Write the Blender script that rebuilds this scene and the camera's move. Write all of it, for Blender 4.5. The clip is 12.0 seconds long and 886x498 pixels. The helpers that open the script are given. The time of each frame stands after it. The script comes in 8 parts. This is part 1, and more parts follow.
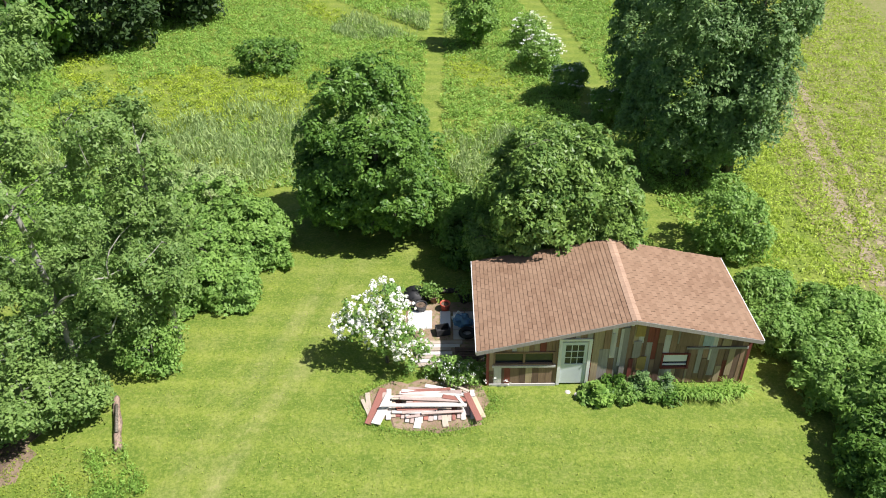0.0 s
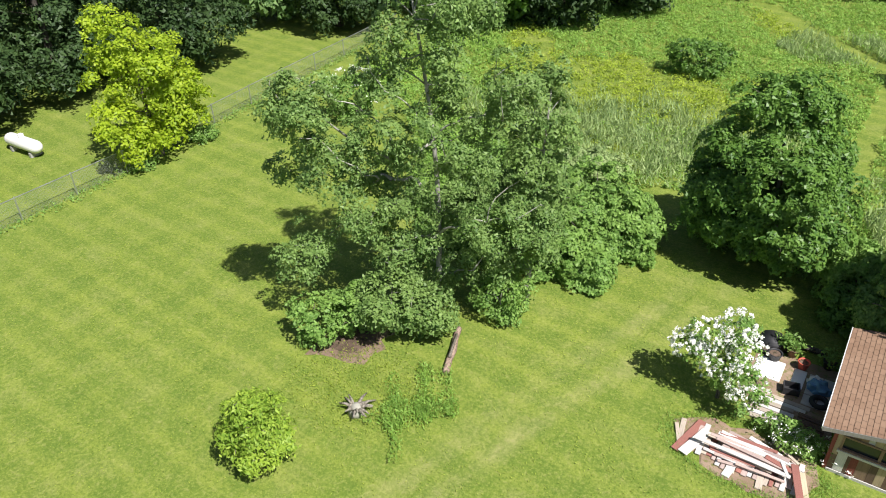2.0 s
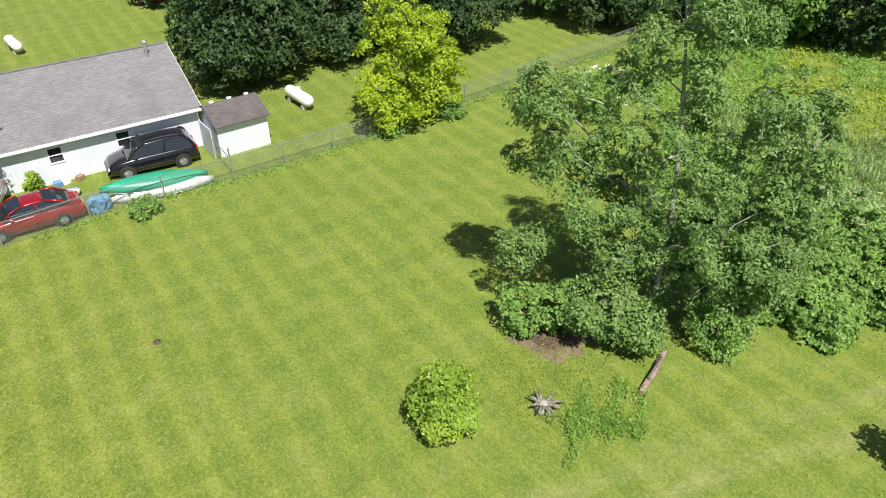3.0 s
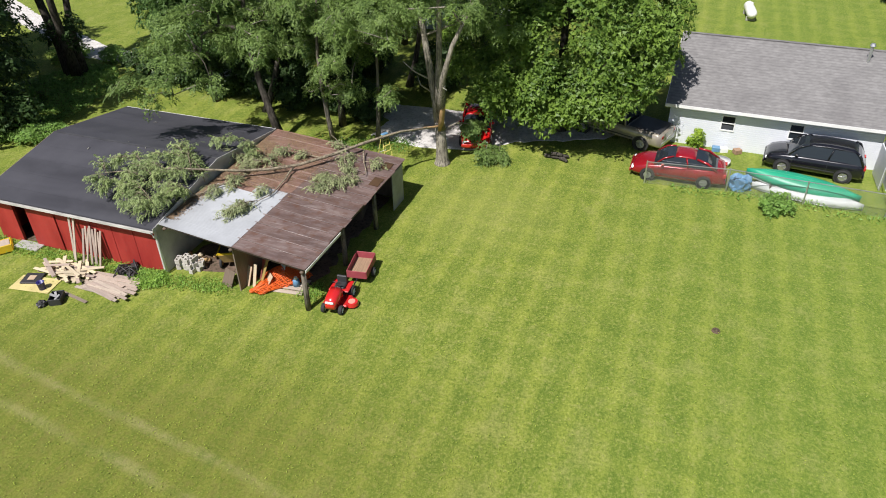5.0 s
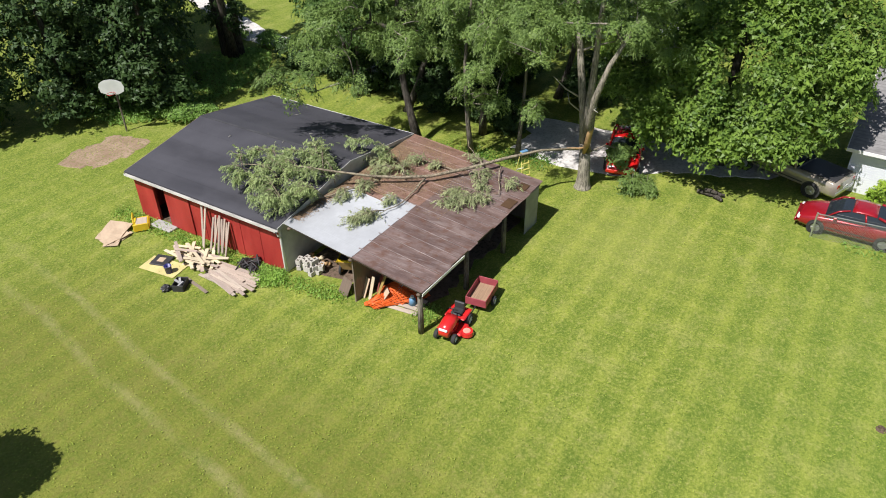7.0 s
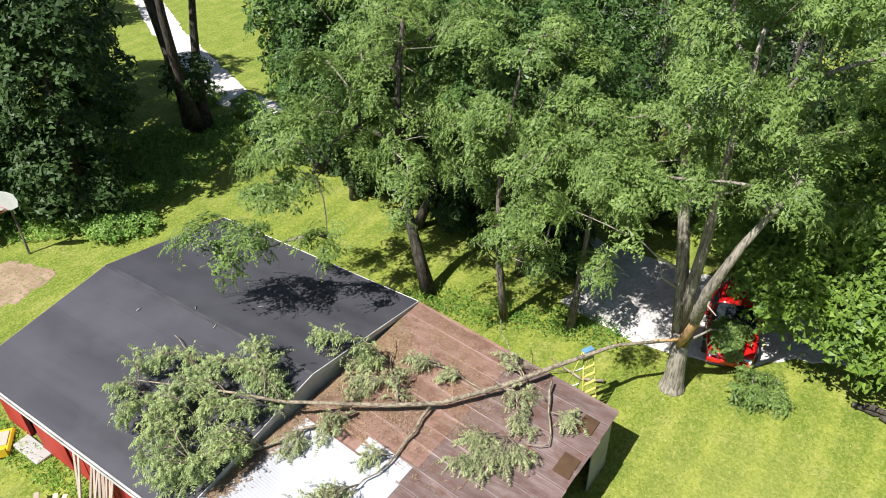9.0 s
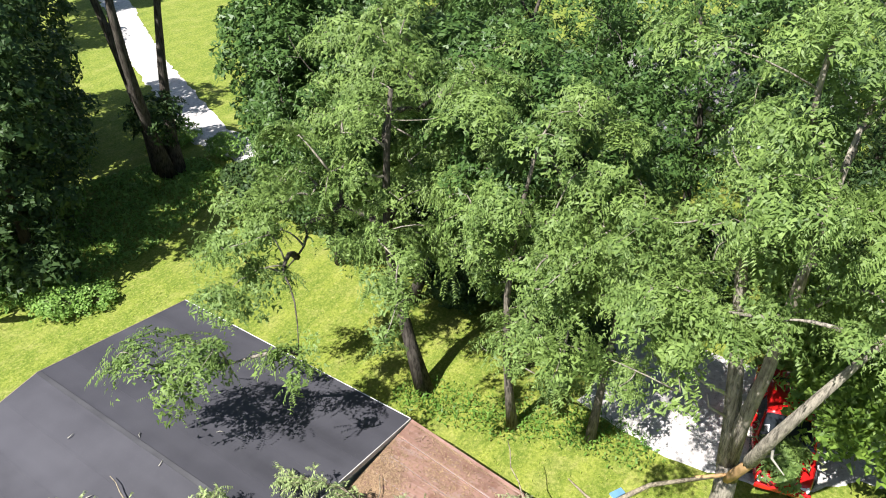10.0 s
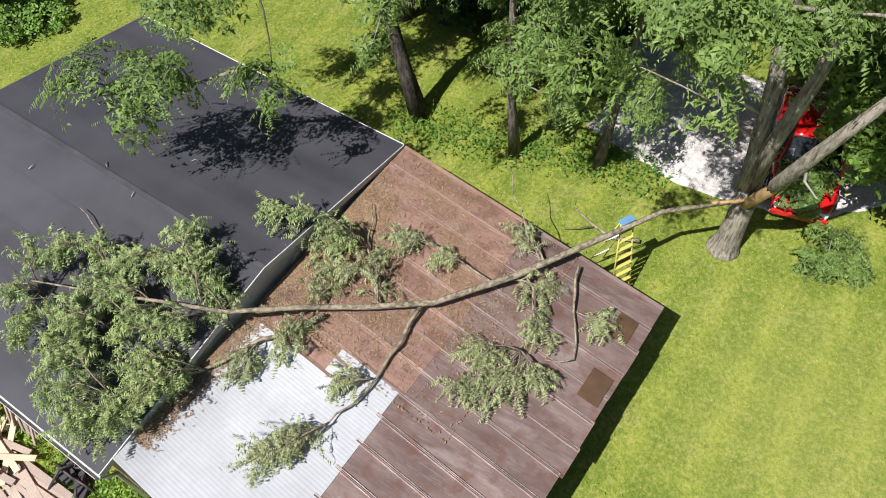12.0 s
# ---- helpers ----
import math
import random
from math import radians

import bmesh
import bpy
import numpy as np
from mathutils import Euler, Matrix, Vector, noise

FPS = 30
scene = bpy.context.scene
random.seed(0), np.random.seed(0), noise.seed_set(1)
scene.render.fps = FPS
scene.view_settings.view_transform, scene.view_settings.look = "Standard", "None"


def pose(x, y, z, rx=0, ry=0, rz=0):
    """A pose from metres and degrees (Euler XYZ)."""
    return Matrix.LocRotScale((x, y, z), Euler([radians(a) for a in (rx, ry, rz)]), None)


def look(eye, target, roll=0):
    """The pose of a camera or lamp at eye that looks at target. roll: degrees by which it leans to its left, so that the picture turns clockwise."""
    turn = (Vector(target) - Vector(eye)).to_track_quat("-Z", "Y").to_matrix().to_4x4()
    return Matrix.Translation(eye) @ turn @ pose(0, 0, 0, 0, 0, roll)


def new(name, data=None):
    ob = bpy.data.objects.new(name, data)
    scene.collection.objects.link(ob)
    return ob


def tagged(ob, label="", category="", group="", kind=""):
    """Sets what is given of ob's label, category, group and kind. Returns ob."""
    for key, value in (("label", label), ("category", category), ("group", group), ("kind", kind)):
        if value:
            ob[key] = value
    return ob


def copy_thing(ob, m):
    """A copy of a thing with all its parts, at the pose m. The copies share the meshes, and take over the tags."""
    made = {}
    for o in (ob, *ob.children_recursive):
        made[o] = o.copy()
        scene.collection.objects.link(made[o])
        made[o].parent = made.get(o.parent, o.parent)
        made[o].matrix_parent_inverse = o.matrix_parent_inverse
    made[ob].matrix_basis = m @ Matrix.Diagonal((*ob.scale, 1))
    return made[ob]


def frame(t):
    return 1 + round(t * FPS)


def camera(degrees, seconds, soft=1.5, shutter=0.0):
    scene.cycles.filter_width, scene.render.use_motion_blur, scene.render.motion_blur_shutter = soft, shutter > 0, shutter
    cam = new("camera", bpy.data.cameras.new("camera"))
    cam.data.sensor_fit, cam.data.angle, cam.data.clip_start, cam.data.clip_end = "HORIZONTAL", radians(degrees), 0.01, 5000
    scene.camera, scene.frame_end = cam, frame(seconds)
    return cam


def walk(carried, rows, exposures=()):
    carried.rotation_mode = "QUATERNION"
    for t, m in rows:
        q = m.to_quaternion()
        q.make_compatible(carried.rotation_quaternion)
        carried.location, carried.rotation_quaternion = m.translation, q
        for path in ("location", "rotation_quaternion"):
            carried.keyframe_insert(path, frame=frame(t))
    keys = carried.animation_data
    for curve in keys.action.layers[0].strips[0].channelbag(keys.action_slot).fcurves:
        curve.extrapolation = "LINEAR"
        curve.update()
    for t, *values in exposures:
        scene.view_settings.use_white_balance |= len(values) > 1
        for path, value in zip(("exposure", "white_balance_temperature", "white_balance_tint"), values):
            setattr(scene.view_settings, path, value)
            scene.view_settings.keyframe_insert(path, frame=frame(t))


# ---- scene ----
cam = camera(62.3, 12.0, 1.0)
METRES, EYE, TILT, LEAN, TURN = 25.5, 18.5, -34.8, 0.9, 0.0
ROWS = [
    (0.0, 0.0, 0.0, 0.0, 0.0, 0.0, -0.0),
    (0.5, 0.0007, 0.0, -0.0046, 4.91, -0.12, -3.06),
    (1.0, 0.0018, 0.0008, -0.0066, 12.28, -0.9, -7.91),
    (1.5, 0.0023, 0.0025, -0.0085, 20.25, -2.39, -12.93),
    (2.0, 0.0028, 0.0039, -0.0107, 28.81, -4.72, -17.89),
    (2.5, 0.0022, 0.0056, -0.0136, 38.23, -8.01, -22.66),
    (2.7, 0.0013, 0.0051, -0.0134, 42.18, -9.7, -24.45),
    (4.3, -0.0117, -0.0074, -0.0032, 85.56, -33.18, -33.58),
    (4.5, -0.0127, -0.0077, -0.0029, 92.68, -37.24, -33.69),
    (5.0, -0.0154, -0.0049, -0.0026, 110.37, -47.1, -31.83),
    (5.5, -0.0218, 0.0003, 0.0, 118.38, -51.37, -30.13),
    (6.0, -0.0235, 0.0011, -0.0011, 118.36, -51.41, -30.16),
    (6.5, -0.0467, -0.0091, -0.0074, 118.55, -51.57, -30.19),
    (6.7, -0.0651, -0.0192, -0.0116, 121.78, -53.34, -29.43),
    (8.3, -0.3909, -0.1418, -0.1313, 126.7, -56.01, -27.92),
    (8.5, -0.4469, -0.1638, -0.1584, 126.67, -55.9, -27.93),
    (9.0, -0.5916, -0.2327, -0.2124, 126.66, -55.94, -27.95),
    (9.5, -0.6979, -0.2863, -0.2482, 126.71, -56.11, -27.99),
    (10.0, -0.7591, -0.3173, -0.2687, 126.67, -56.09, -28.04),
    (10.5, -0.788, -0.3201, -0.2956, 126.56, -56.09, -28.03),
    (11.0, -0.7991, -0.3007, -0.3355, 126.43, -56.69, -27.98),
    (11.5, -0.7996, -0.2975, -0.3404, 126.13, -66.44, -27.85),
    (12.0, -0.7993, -0.2963, -0.3395, 126.1, -76.12, -27.87),
]
walk(cam, [(t, pose(0, 0, EYE, TILT, LEAN, TURN) @ pose(METRES * x, METRES * y, METRES * z, 90 + pitch, roll, yaw)) for t, x, y, z, yaw, pitch, roll in ROWS],
     [(0.0, 0.74), (2.5, 0.60), (4.5, 0.42), (5.5, 0.36), (6.5, 0.44), (8.5, 0.76), (9.5, 1.06), (10.5, 1.34), (11.0, 1.38), (11.5, 1.36), (12.0, 0.58)])

# ---- world, sun ----
SUN_EL, SUN_AZ = radians(56), math.atan2(0.957, -0.288)
world = bpy.data.worlds.new("sky")
scene.world = world
world.use_nodes = True
wt = world.node_tree
sky = wt.nodes.new("ShaderNodeTexSky")
sky.sky_type, sky.sun_disc = "NISHITA", False
sky.sun_elevation, sky.sun_rotation = SUN_EL, SUN_AZ
wt.links.new(sky.outputs[0], wt.nodes["Background"].inputs[0])
wt.nodes["Background"].inputs[1].default_value = 0.054
sun = new("sun", bpy.data.lights.new("sun", "SUN"))
sun.data.energy, sun.data.angle, sun.data.color = 5.0, radians(0.5), (1.0, 0.955, 0.94)
to_sun = Vector((math.sin(SUN_AZ) * math.cos(SUN_EL), math.cos(SUN_AZ) * math.cos(SUN_EL), math.sin(SUN_EL)))
sun.matrix_world = look(to_sun * 60, (0, 0, 0))

rng = np.random.default_rng(7)


# ---- materials ----
class Nodes:
    """A short way to write a node material."""

    def __init__(self, name):
        self.mat = bpy.data.materials.new(name)
        self.mat.use_nodes = True
        self.t = self.mat.node_tree
        self.bsdf = self.t.nodes["Principled BSDF"]
        self.out = self.t.nodes["Material Output"]

    def node(self, kind, **inputs):
        n = self.t.nodes.new(kind)
        for key, value in inputs.items():
            self.put(n.inputs[key], value)
        return n

    def put(self, socket, value):
        if isinstance(value, bpy.types.NodeSocket):
            self.t.links.new(value, socket)
        elif isinstance(value, tuple) and len(value) == 3 and socket.type == "RGBA":
            socket.default_value = (*value, 1)
        else:
            socket.default_value = value

    def coord(self, kind="Object"):
        return self.node("ShaderNodeTexCoord").outputs[kind]

    def place(self):
        return self.node("ShaderNodeNewGeometry").outputs["Position"]

    def island(self):
        return self.node("ShaderNodeNewGeometry").outputs["Random Per Island"]

    def each(self):
        return self.node("ShaderNodeObjectInfo").outputs["Random"]

    def noise(self, at, scale, detail=4.0, rough=0.6, stretch=None):
        if stretch:
            m = self.node("ShaderNodeMapping", Scale=stretch)
            self.put(m.inputs["Vector"], at)
            at = m.outputs[0]
        return self.node("ShaderNodeTexNoise", Vector=at, Scale=scale, Detail=detail, Roughness=rough).outputs["Fac"]

    def math(self, op, a, b=0.0, clamp=False):
        n = self.t.nodes.new("ShaderNodeMath")
        n.operation, n.use_clamp = op, clamp
        self.put(n.inputs[0], a), self.put(n.inputs[1], b)
        return n.outputs[0]

    def span(self, v, lo, hi, a=0.0, b=1.0):
        n = self.node("ShaderNodeMapRange")
        for i, value in enumerate((v, lo, hi, a, b)):
            self.put(n.inputs[i], value)
        return n.outputs[0]

    def mix(self, fac, a, b):
        n = self.t.nodes.new("ShaderNodeMix")
        n.data_type = "RGBA"
        self.put(n.inputs["Factor"], fac)
        self.put(n.inputs[6], a), self.put(n.inputs[7], b)
        return n.outputs[2]

    def split(self, v):
        return self.node("ShaderNodeSeparateXYZ", Vector=v).outputs

    def bump(self, height, strength=0.3, distance=0.02):
        n = self.node("ShaderNodeBump", Height=height, Strength=strength, Distance=distance)
        self.put(self.bsdf.inputs["Normal"], n.outputs[0])

    def set(self, color, rough=0.7, metal=0.0, spec=0.5):
        self.put(self.bsdf.inputs["Base Color"], color)
        self.put(self.bsdf.inputs["Roughness"], rough)
        self.put(self.bsdf.inputs["Metallic"], metal)
        self.put(self.bsdf.inputs["Specular IOR Level"], spec)
        return self.mat


def tint(c, k):
    return tuple(min(1, v * k) for v in c)


def foliage(name, dark, light, through_light=0.35, rough=0.5):
    dark, light = tint(dark, 1.75), tint(light, 1.75)
    n = Nodes(name)
    p = n.place()
    patch, spray = n.span(n.noise(p, 0.7, 3), 0.38, 0.66), n.span(n.noise(p, 2.6, 2), 0.5, 0.68)
    c = n.mix(n.island(), dark, light)
    c = n.mix(n.math("MULTIPLY", patch, 0.4), c, (light[0] * 1.2, light[1] * 1.15, light[2]))
    c = n.mix(n.math("MULTIPLY", spray, 0.22), c, tint(dark, 0.8))
    n.set(c, rough, 0, 0.22)
    tr = n.node("ShaderNodeBsdfTranslucent", Color=n.mix(0.5, c, tint(light, 1.9)))
    m = n.node("ShaderNodeMixShader", Fac=through_light * 0.75)
    n.t.links.new(n.bsdf.outputs[0], m.inputs[1]), n.t.links.new(tr.outputs[0], m.inputs[2])
    n.t.links.new(m.outputs[0], n.out.inputs[0])
    return n.mat


def plain(name, color, rough=0.6, metal=0.0, vary=0.15, scale=6.0, bump=0.15, spec=0.5):
    """A painted or bare surface with soft stains and a fine grain."""
    n = Nodes(name)
    p = n.coord()
    big, fine = n.noise(p, scale * 0.25, 4), n.noise(p, scale * 6, 3)
    c = n.mix(n.span(big, 0.3, 0.7), tint(color, 1 - vary), tint(color, 1 + vary * 0.6))
    c = n.mix(n.math("MULTIPLY", n.span(fine, 0.4, 0.75), vary), c, tint(color, 0.7))
    n.set(c, n.span(big, 0.3, 0.7, max(0.02, rough - 0.08), min(1, rough + 0.08)), metal, spec)
    if bump:
        n.bump(fine, bump, 0.01)
    return n.mat


def wood(name, color, along="x", vary=0.3, by_piece=0.35):
    n = Nodes(name)
    p = n.coord()
    st = {"x": (0.6, 9, 9), "y": (9, 0.6, 9), "z": (9, 9, 0.6)}[along]
    grain, blot = n.noise(p, 3.0, 5, 0.7, st), n.noise(n.place(), 1.3, 4)
    c = n.mix(n.span(grain, 0.3, 0.7), tint(color, 1 - vary), tint(color, 1 + vary * 0.5))
    c = n.mix(n.math("MULTIPLY", n.span(blot, 0.45, 0.7), 0.5), c, tint(color, 0.6))
    c = n.mix(n.math("MULTIPLY", n.each(), by_piece), c, tint((color[0] * 0.9, color[1] * 0.95, color[2] * 1.1), 0.45))
    n.set(c, 0.8, 0, 0.25)
    n.bump(grain, 0.3, 0.01)
    return n.mat


def bark_material(name, color, stretch=(1, 1, 0.14)):
    """Bark with furrows along the stem, lichen blots and a rough relief."""
    n = Nodes(name)
    p = n.place()
    furrow, blot = n.noise(p, 16.0, 4, 0.7, stretch), n.noise(p, 2.2, 4, 0.6)
    c = n.mix(n.span(furrow, 0.38, 0.6), tint(color, 0.38), tint(color, 1.25))
    c = n.mix(n.math("MULTIPLY", n.span(blot, 0.5, 0.7), 0.5), c, tint((color[0], color[1] * 1.05, color[2]), 1.5))
    n.set(c, 0.92, 0, 0.1)
    n.bump(furrow, 0.9, 0.04)
    return n.mat


def ground_material():
    n = Nodes("lawn")
    p = n.place()
    s = n.split(p)
    wob = n.math("MULTIPLY", n.math("SUBTRACT", n.noise(p, 0.22, 2), 0.5), 0.7)
    across = n.math("SINE", n.math("MULTIPLY", n.math("ADD", n.math("ADD", s[1], n.math("MULTIPLY", s[0], 0.05)), wob), 4.6))
    along = n.math("SINE", n.math("MULTIPLY", n.math("ADD", n.math("ADD", s[0], n.math("MULTIPLY", s[1], -0.05)), wob), 4.2))
    stripe = n.math("ADD", n.span(across, -0.1, 0.95, 0, 0.76), n.span(along, 0.1, 0.95, 0, 0.3))
    green, bright, dry, deep = (0.150, 0.200, 0.026), (0.250, 0.288, 0.044), (0.310, 0.302, 0.098), (0.070, 0.122, 0.015)
    big, mid, fine, tiny = n.noise(p, 0.13, 4), n.noise(p, 0.7, 6, 0.68), n.noise(p, 4.5, 6, 0.78), n.noise(p, 10.0, 4, 0.8)
    stripe = n.math("MULTIPLY", stripe, n.span(s[1], -34.0, -24.0, 0.45, 1.0))
    c = n.mix(n.math("MULTIPLY", stripe, n.span(big, 0.35, 0.6, 0.5, 1.0)), green, bright)
    c = n.mix(n.math("MULTIPLY", n.span(mid, 0.5, 0.72), 0.55), c, dry)
    c = n.mix(n.math("MULTIPLY", n.span(mid, 0.5, 0.3), 0.55), c, deep)
    c = n.mix(n.math("MULTIPLY", n.span(fine, 0.5, 0.66), 0.62), c, deep)
    c = n.mix(n.math("MULTIPLY", n.span(fine, 0.48, 0.34), 0.72), c, dry)
    c = n.mix(n.math("MULTIPLY", n.span(tiny, 0.5, 0.63), 0.46), c, tint(deep, 0.75))
    c = n.mix(n.math("MULTIPLY", n.span(tiny, 0.48, 0.36), 0.42), c, (0.39, 0.41, 0.105))
    # lusher turf towards the cabin
    c = n.mix(n.math("MULTIPLY", n.span(s[1], -4.0, 7.0), 0.24), c, (0.120, 0.215, 0.034))
    # thin, drier turf beside the barn
    worn = n.math("MULTIPLY", n.math("MULTIPLY", n.span(s[0], -19.5, -14.0), n.span(s[0], -2.0, -8.0)), n.math("MULTIPLY", n.span(s[1], -1.0, -11.0), n.span(s[1], -32.0, -26.0)))
    c = n.mix(n.math("MULTIPLY", worn, n.math("MULTIPLY", n.span(mid, 0.3, 0.7, 0.6, 1.0), n.span(fine, 0.35, 0.62, 0.88, 0.4))), c, (0.112, 0.110, 0.018))
    # a bleached patch by the gravel yard
    dx, dy = n.math("ADD", s[0], 29.6), n.math("ADD", s[1], 7.4)
    far = n.math("SQRT", n.math("ADD", n.math("MULTIPLY", dx, dx), n.math("MULTIPLY", dy, dy)))
    c = n.mix(n.math("MULTIPLY", n.span(far, 4.5, 0.8), n.span(mid, 0.3, 0.7, 0.38, 0.1)), c, (0.32, 0.325, 0.09))
    # worn tracks: two wheel marks past the barn, and a path curving to the meadow
    v = n.math("ADD", n.math("SUBTRACT", s[0], n.math("MULTIPLY", s[1], 0.2)), wob)
    rut = n.math("MINIMUM", n.math("ABSOLUTE", n.math("ADD", v, 8.72)), n.math("ABSOLUTE", n.math("ADD", v, 10.2)))
    broken = n.math("MULTIPLY", n.span(n.noise(p, 0.45, 4, 0.6), 0.35, 0.65, 0.1, 0.6), n.span(fine, 0.3, 0.6, 1.0, 0.35))
    c = n.mix(n.math("MULTIPLY", n.math("MULTIPLY", n.span(rut, 0.3, 0.04), broken), n.math("MULTIPLY", n.span(s[1], -6.0, -11.0), n.span(s[1], -34.0, -26.0))), c, (0.33, 0.30, 0.14))
    u = n.math("ADD", n.math("SUBTRACT", s[0], n.math("MULTIPLY", s[1], 0.307)), n.math("MULTIPLY", wob, 1.5))
    way = n.math("ABSOLUTE", n.math("SUBTRACT", n.math("ABSOLUTE", n.math("ADD", u, 12.07)), 0.6))
    c = n.mix(n.math("MULTIPLY", n.math("MULTIPLY", n.span(way, 0.6, 0.05), n.math("MULTIPLY", n.span(n.noise(p, 0.6, 5, 0.7), 0.4, 0.7, 0.1, 0.75), n.span(fine, 0.3, 0.6, 1.0, 0.4))), n.math("MULTIPLY", n.span(s[1], 7.0, 11.0), n.span(s[1], 27.0, 23.0))), c, (0.35, 0.33, 0.14))
    n.set(c, 0.85, 0, 0.2)
    n.bump(n.math("ADD", fine, tiny), 0.7, 0.05)
    return n.mat


M = {
    "lawn": ground_material(),
    "aspen": foliage("aspen_leaf", (0.040, 0.084, 0.020), (0.132, 0.196, 0.058), 0.34, 0.48),
    "maple": foliage("maple_leaf", (0.028, 0.072, 0.014), (0.088, 0.158, 0.029), 0.3, 0.42),
    # maple tone darkened for the deep shade of the wood
    "woodland": foliage("shaded_wood_leaf", (0.016, 0.040, 0.010), (0.052, 0.092, 0.024), 0.26, 0.42),
    "maple_tip": foliage("maple_tip_leaf", (0.034, 0.080, 0.016), (0.126, 0.190, 0.046), 0.3, 0.42),
    "poplar": foliage("poplar_leaf", (0.036, 0.080, 0.027), (0.122, 0.190, 0.068), 0.32, 0.48),
    "walnut": foliage("walnut_leaf", (0.034, 0.062, 0.016), (0.112, 0.164, 0.045), 0.32, 0.5),
    "locust": foliage("locust_leaf", (0.10, 0.16, 0.01), (0.22, 0.28, 0.02), 0.45),
    "shade_maple": foliage("shade_maple_leaf", (0.026, 0.056, 0.011), (0.098, 0.152, 0.026), 0.28, 0.45),
    # very dark green; the wood's edge and understory have their shade in it
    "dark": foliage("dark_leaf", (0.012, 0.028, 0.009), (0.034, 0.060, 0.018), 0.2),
    "shrub": foliage("shrub_leaf", (0.050, 0.108, 0.02), (0.142, 0.225, 0.055), 0.35),
    "young": foliage("young_leaf", (0.066, 0.128, 0.014), (0.200, 0.270, 0.038), 0.42),
    "wilt": foliage("wilted_leaf", (0.080, 0.100, 0.046), (0.205, 0.228, 0.118), 0.25, 0.6),
    "petal": foliage("white_petal", (0.62, 0.64, 0.50), (0.85, 0.86, 0.74), 0.25),
    "meadow": foliage("meadow_leaf", (0.075, 0.145, 0.026), (0.165, 0.255, 0.054), 0.4),
    "gold": foliage("yellow_meadow_leaf", (0.110, 0.160, 0.014), (0.205, 0.255, 0.030), 0.4),
    "reed": foliage("reed_blade", (0.08, 0.135, 0.045), (0.21, 0.265, 0.11), 0.3, 0.6),
    "lawn_leaf": foliage("lawn_blade", (0.105, 0.148, 0.019), (0.180, 0.214, 0.036), 0.4, 0.7),
    "field": foliage("field_leaf", (0.12, 0.175, 0.020), (0.245, 0.305, 0.050), 0.4),
    "limb_bark": bark_material("tan_limb_bark", (0.27, 0.23, 0.165), (0.5, 0.5, 1)),
    "bark": bark_material("grey_bark", (0.17, 0.15, 0.12)),
    "aspen_bark": plain("aspen_bark", (0.38, 0.37, 0.32), 0.8, 0, 0.5, 8, 0.4, 0.2),
    "pale_bark": plain("pale_bark", (0.36, 0.35, 0.29), 0.8, 0, 0.4, 8, 0.4, 0.2),
    "dark_bark": bark_material("dark_bark", (0.085, 0.075, 0.062)),
    "walnut_bark": bark_material("furrowed_walnut_bark", (0.26, 0.235, 0.19)),
    "split": plain("split_wood", (0.42, 0.27, 0.13), 0.8, 0, 0.35, 10, 0.4, 0.2),
}


# ---- mesh helpers ----
def mesh_of(name, verts, faces, mat=None, smooth=False):
    me = bpy.data.meshes.new(name)
    me.from_pydata([tuple(v) for v in verts], [], faces)
    if mat:
        me.materials.append(mat)
    if smooth:
        me.polygons.foreach_set("use_smooth", [True] * len(me.polygons))
    return me


def part(name, bm, mat=None, parent=None, label="", smooth=False):
    """Links a bmesh, or a mesh, as one object under its parent."""
    if isinstance(bm, bmesh.types.BMesh):
        bmesh.ops.recalc_face_normals(bm, faces=bm.faces)
        me = bpy.data.meshes.new(name)
        bm.to_mesh(me)
        bm.free()
        me.materials.append(mat)
        if smooth:
            me.polygons.foreach_set("use_smooth", [True] * len(me.polygons))
    else:
        me = bm
    ob = new(name, me)
    ob.parent = parent
    return tagged(ob, label)


def thing(name, m, label, category, group="", kind=""):
    ob = new(name)
    ob.matrix_basis = m
    ob.empty_display_size = 0.2
    return tagged(ob, label, category, group, kind)


def box(bm, x0, x1, y0, y1, z0, z1, m=None, bevel=0.0):
    r = bmesh.ops.create_cube(bm, size=1.0)
    vs = r["verts"]
    bmesh.ops.transform(bm, verts=vs, matrix=Matrix.LocRotScale(((x0 + x1) / 2, (y0 + y1) / 2, (z0 + z1) / 2), None, (x1 - x0, y1 - y0, z1 - z0)))
    if bevel:
        edges = list({e for v in vs for e in v.link_edges})
        r = bmesh.ops.bevel(bm, geom=edges, offset=bevel, segments=1, affect="EDGES")
        vs = list({v for f in r["faces"] for v in f.verts} | {v for v in vs if v.is_valid})
    if m:
        bmesh.ops.transform(bm, verts=vs, matrix=m)
    return bm


def slab(bm, pts, thick):
    """A plate through the points given, thickened downwards."""
    top = [bm.verts.new(p) for p in pts]
    low = [bm.verts.new((p[0], p[1], p[2] - thick)) for p in pts]
    bm.faces.new(top), bm.faces.new(low[::-1])
    for i in range(len(pts)):
        j = (i + 1) % len(pts)
        bm.faces.new((top[i], low[i], low[j], top[j]))
    return bm


def prism(bm, pts, push):
    """A flat outline pushed along a vector into a solid."""
    a = [bm.verts.new(p) for p in pts]
    b = [bm.verts.new(Vector(p) + Vector(push)) for p in pts]
    bm.faces.new(a), bm.faces.new(b[::-1])
    for i in range(len(pts)):
        j = (i + 1) % len(pts)
        bm.faces.new((a[i], b[i], b[j], a[j]))
    return bm


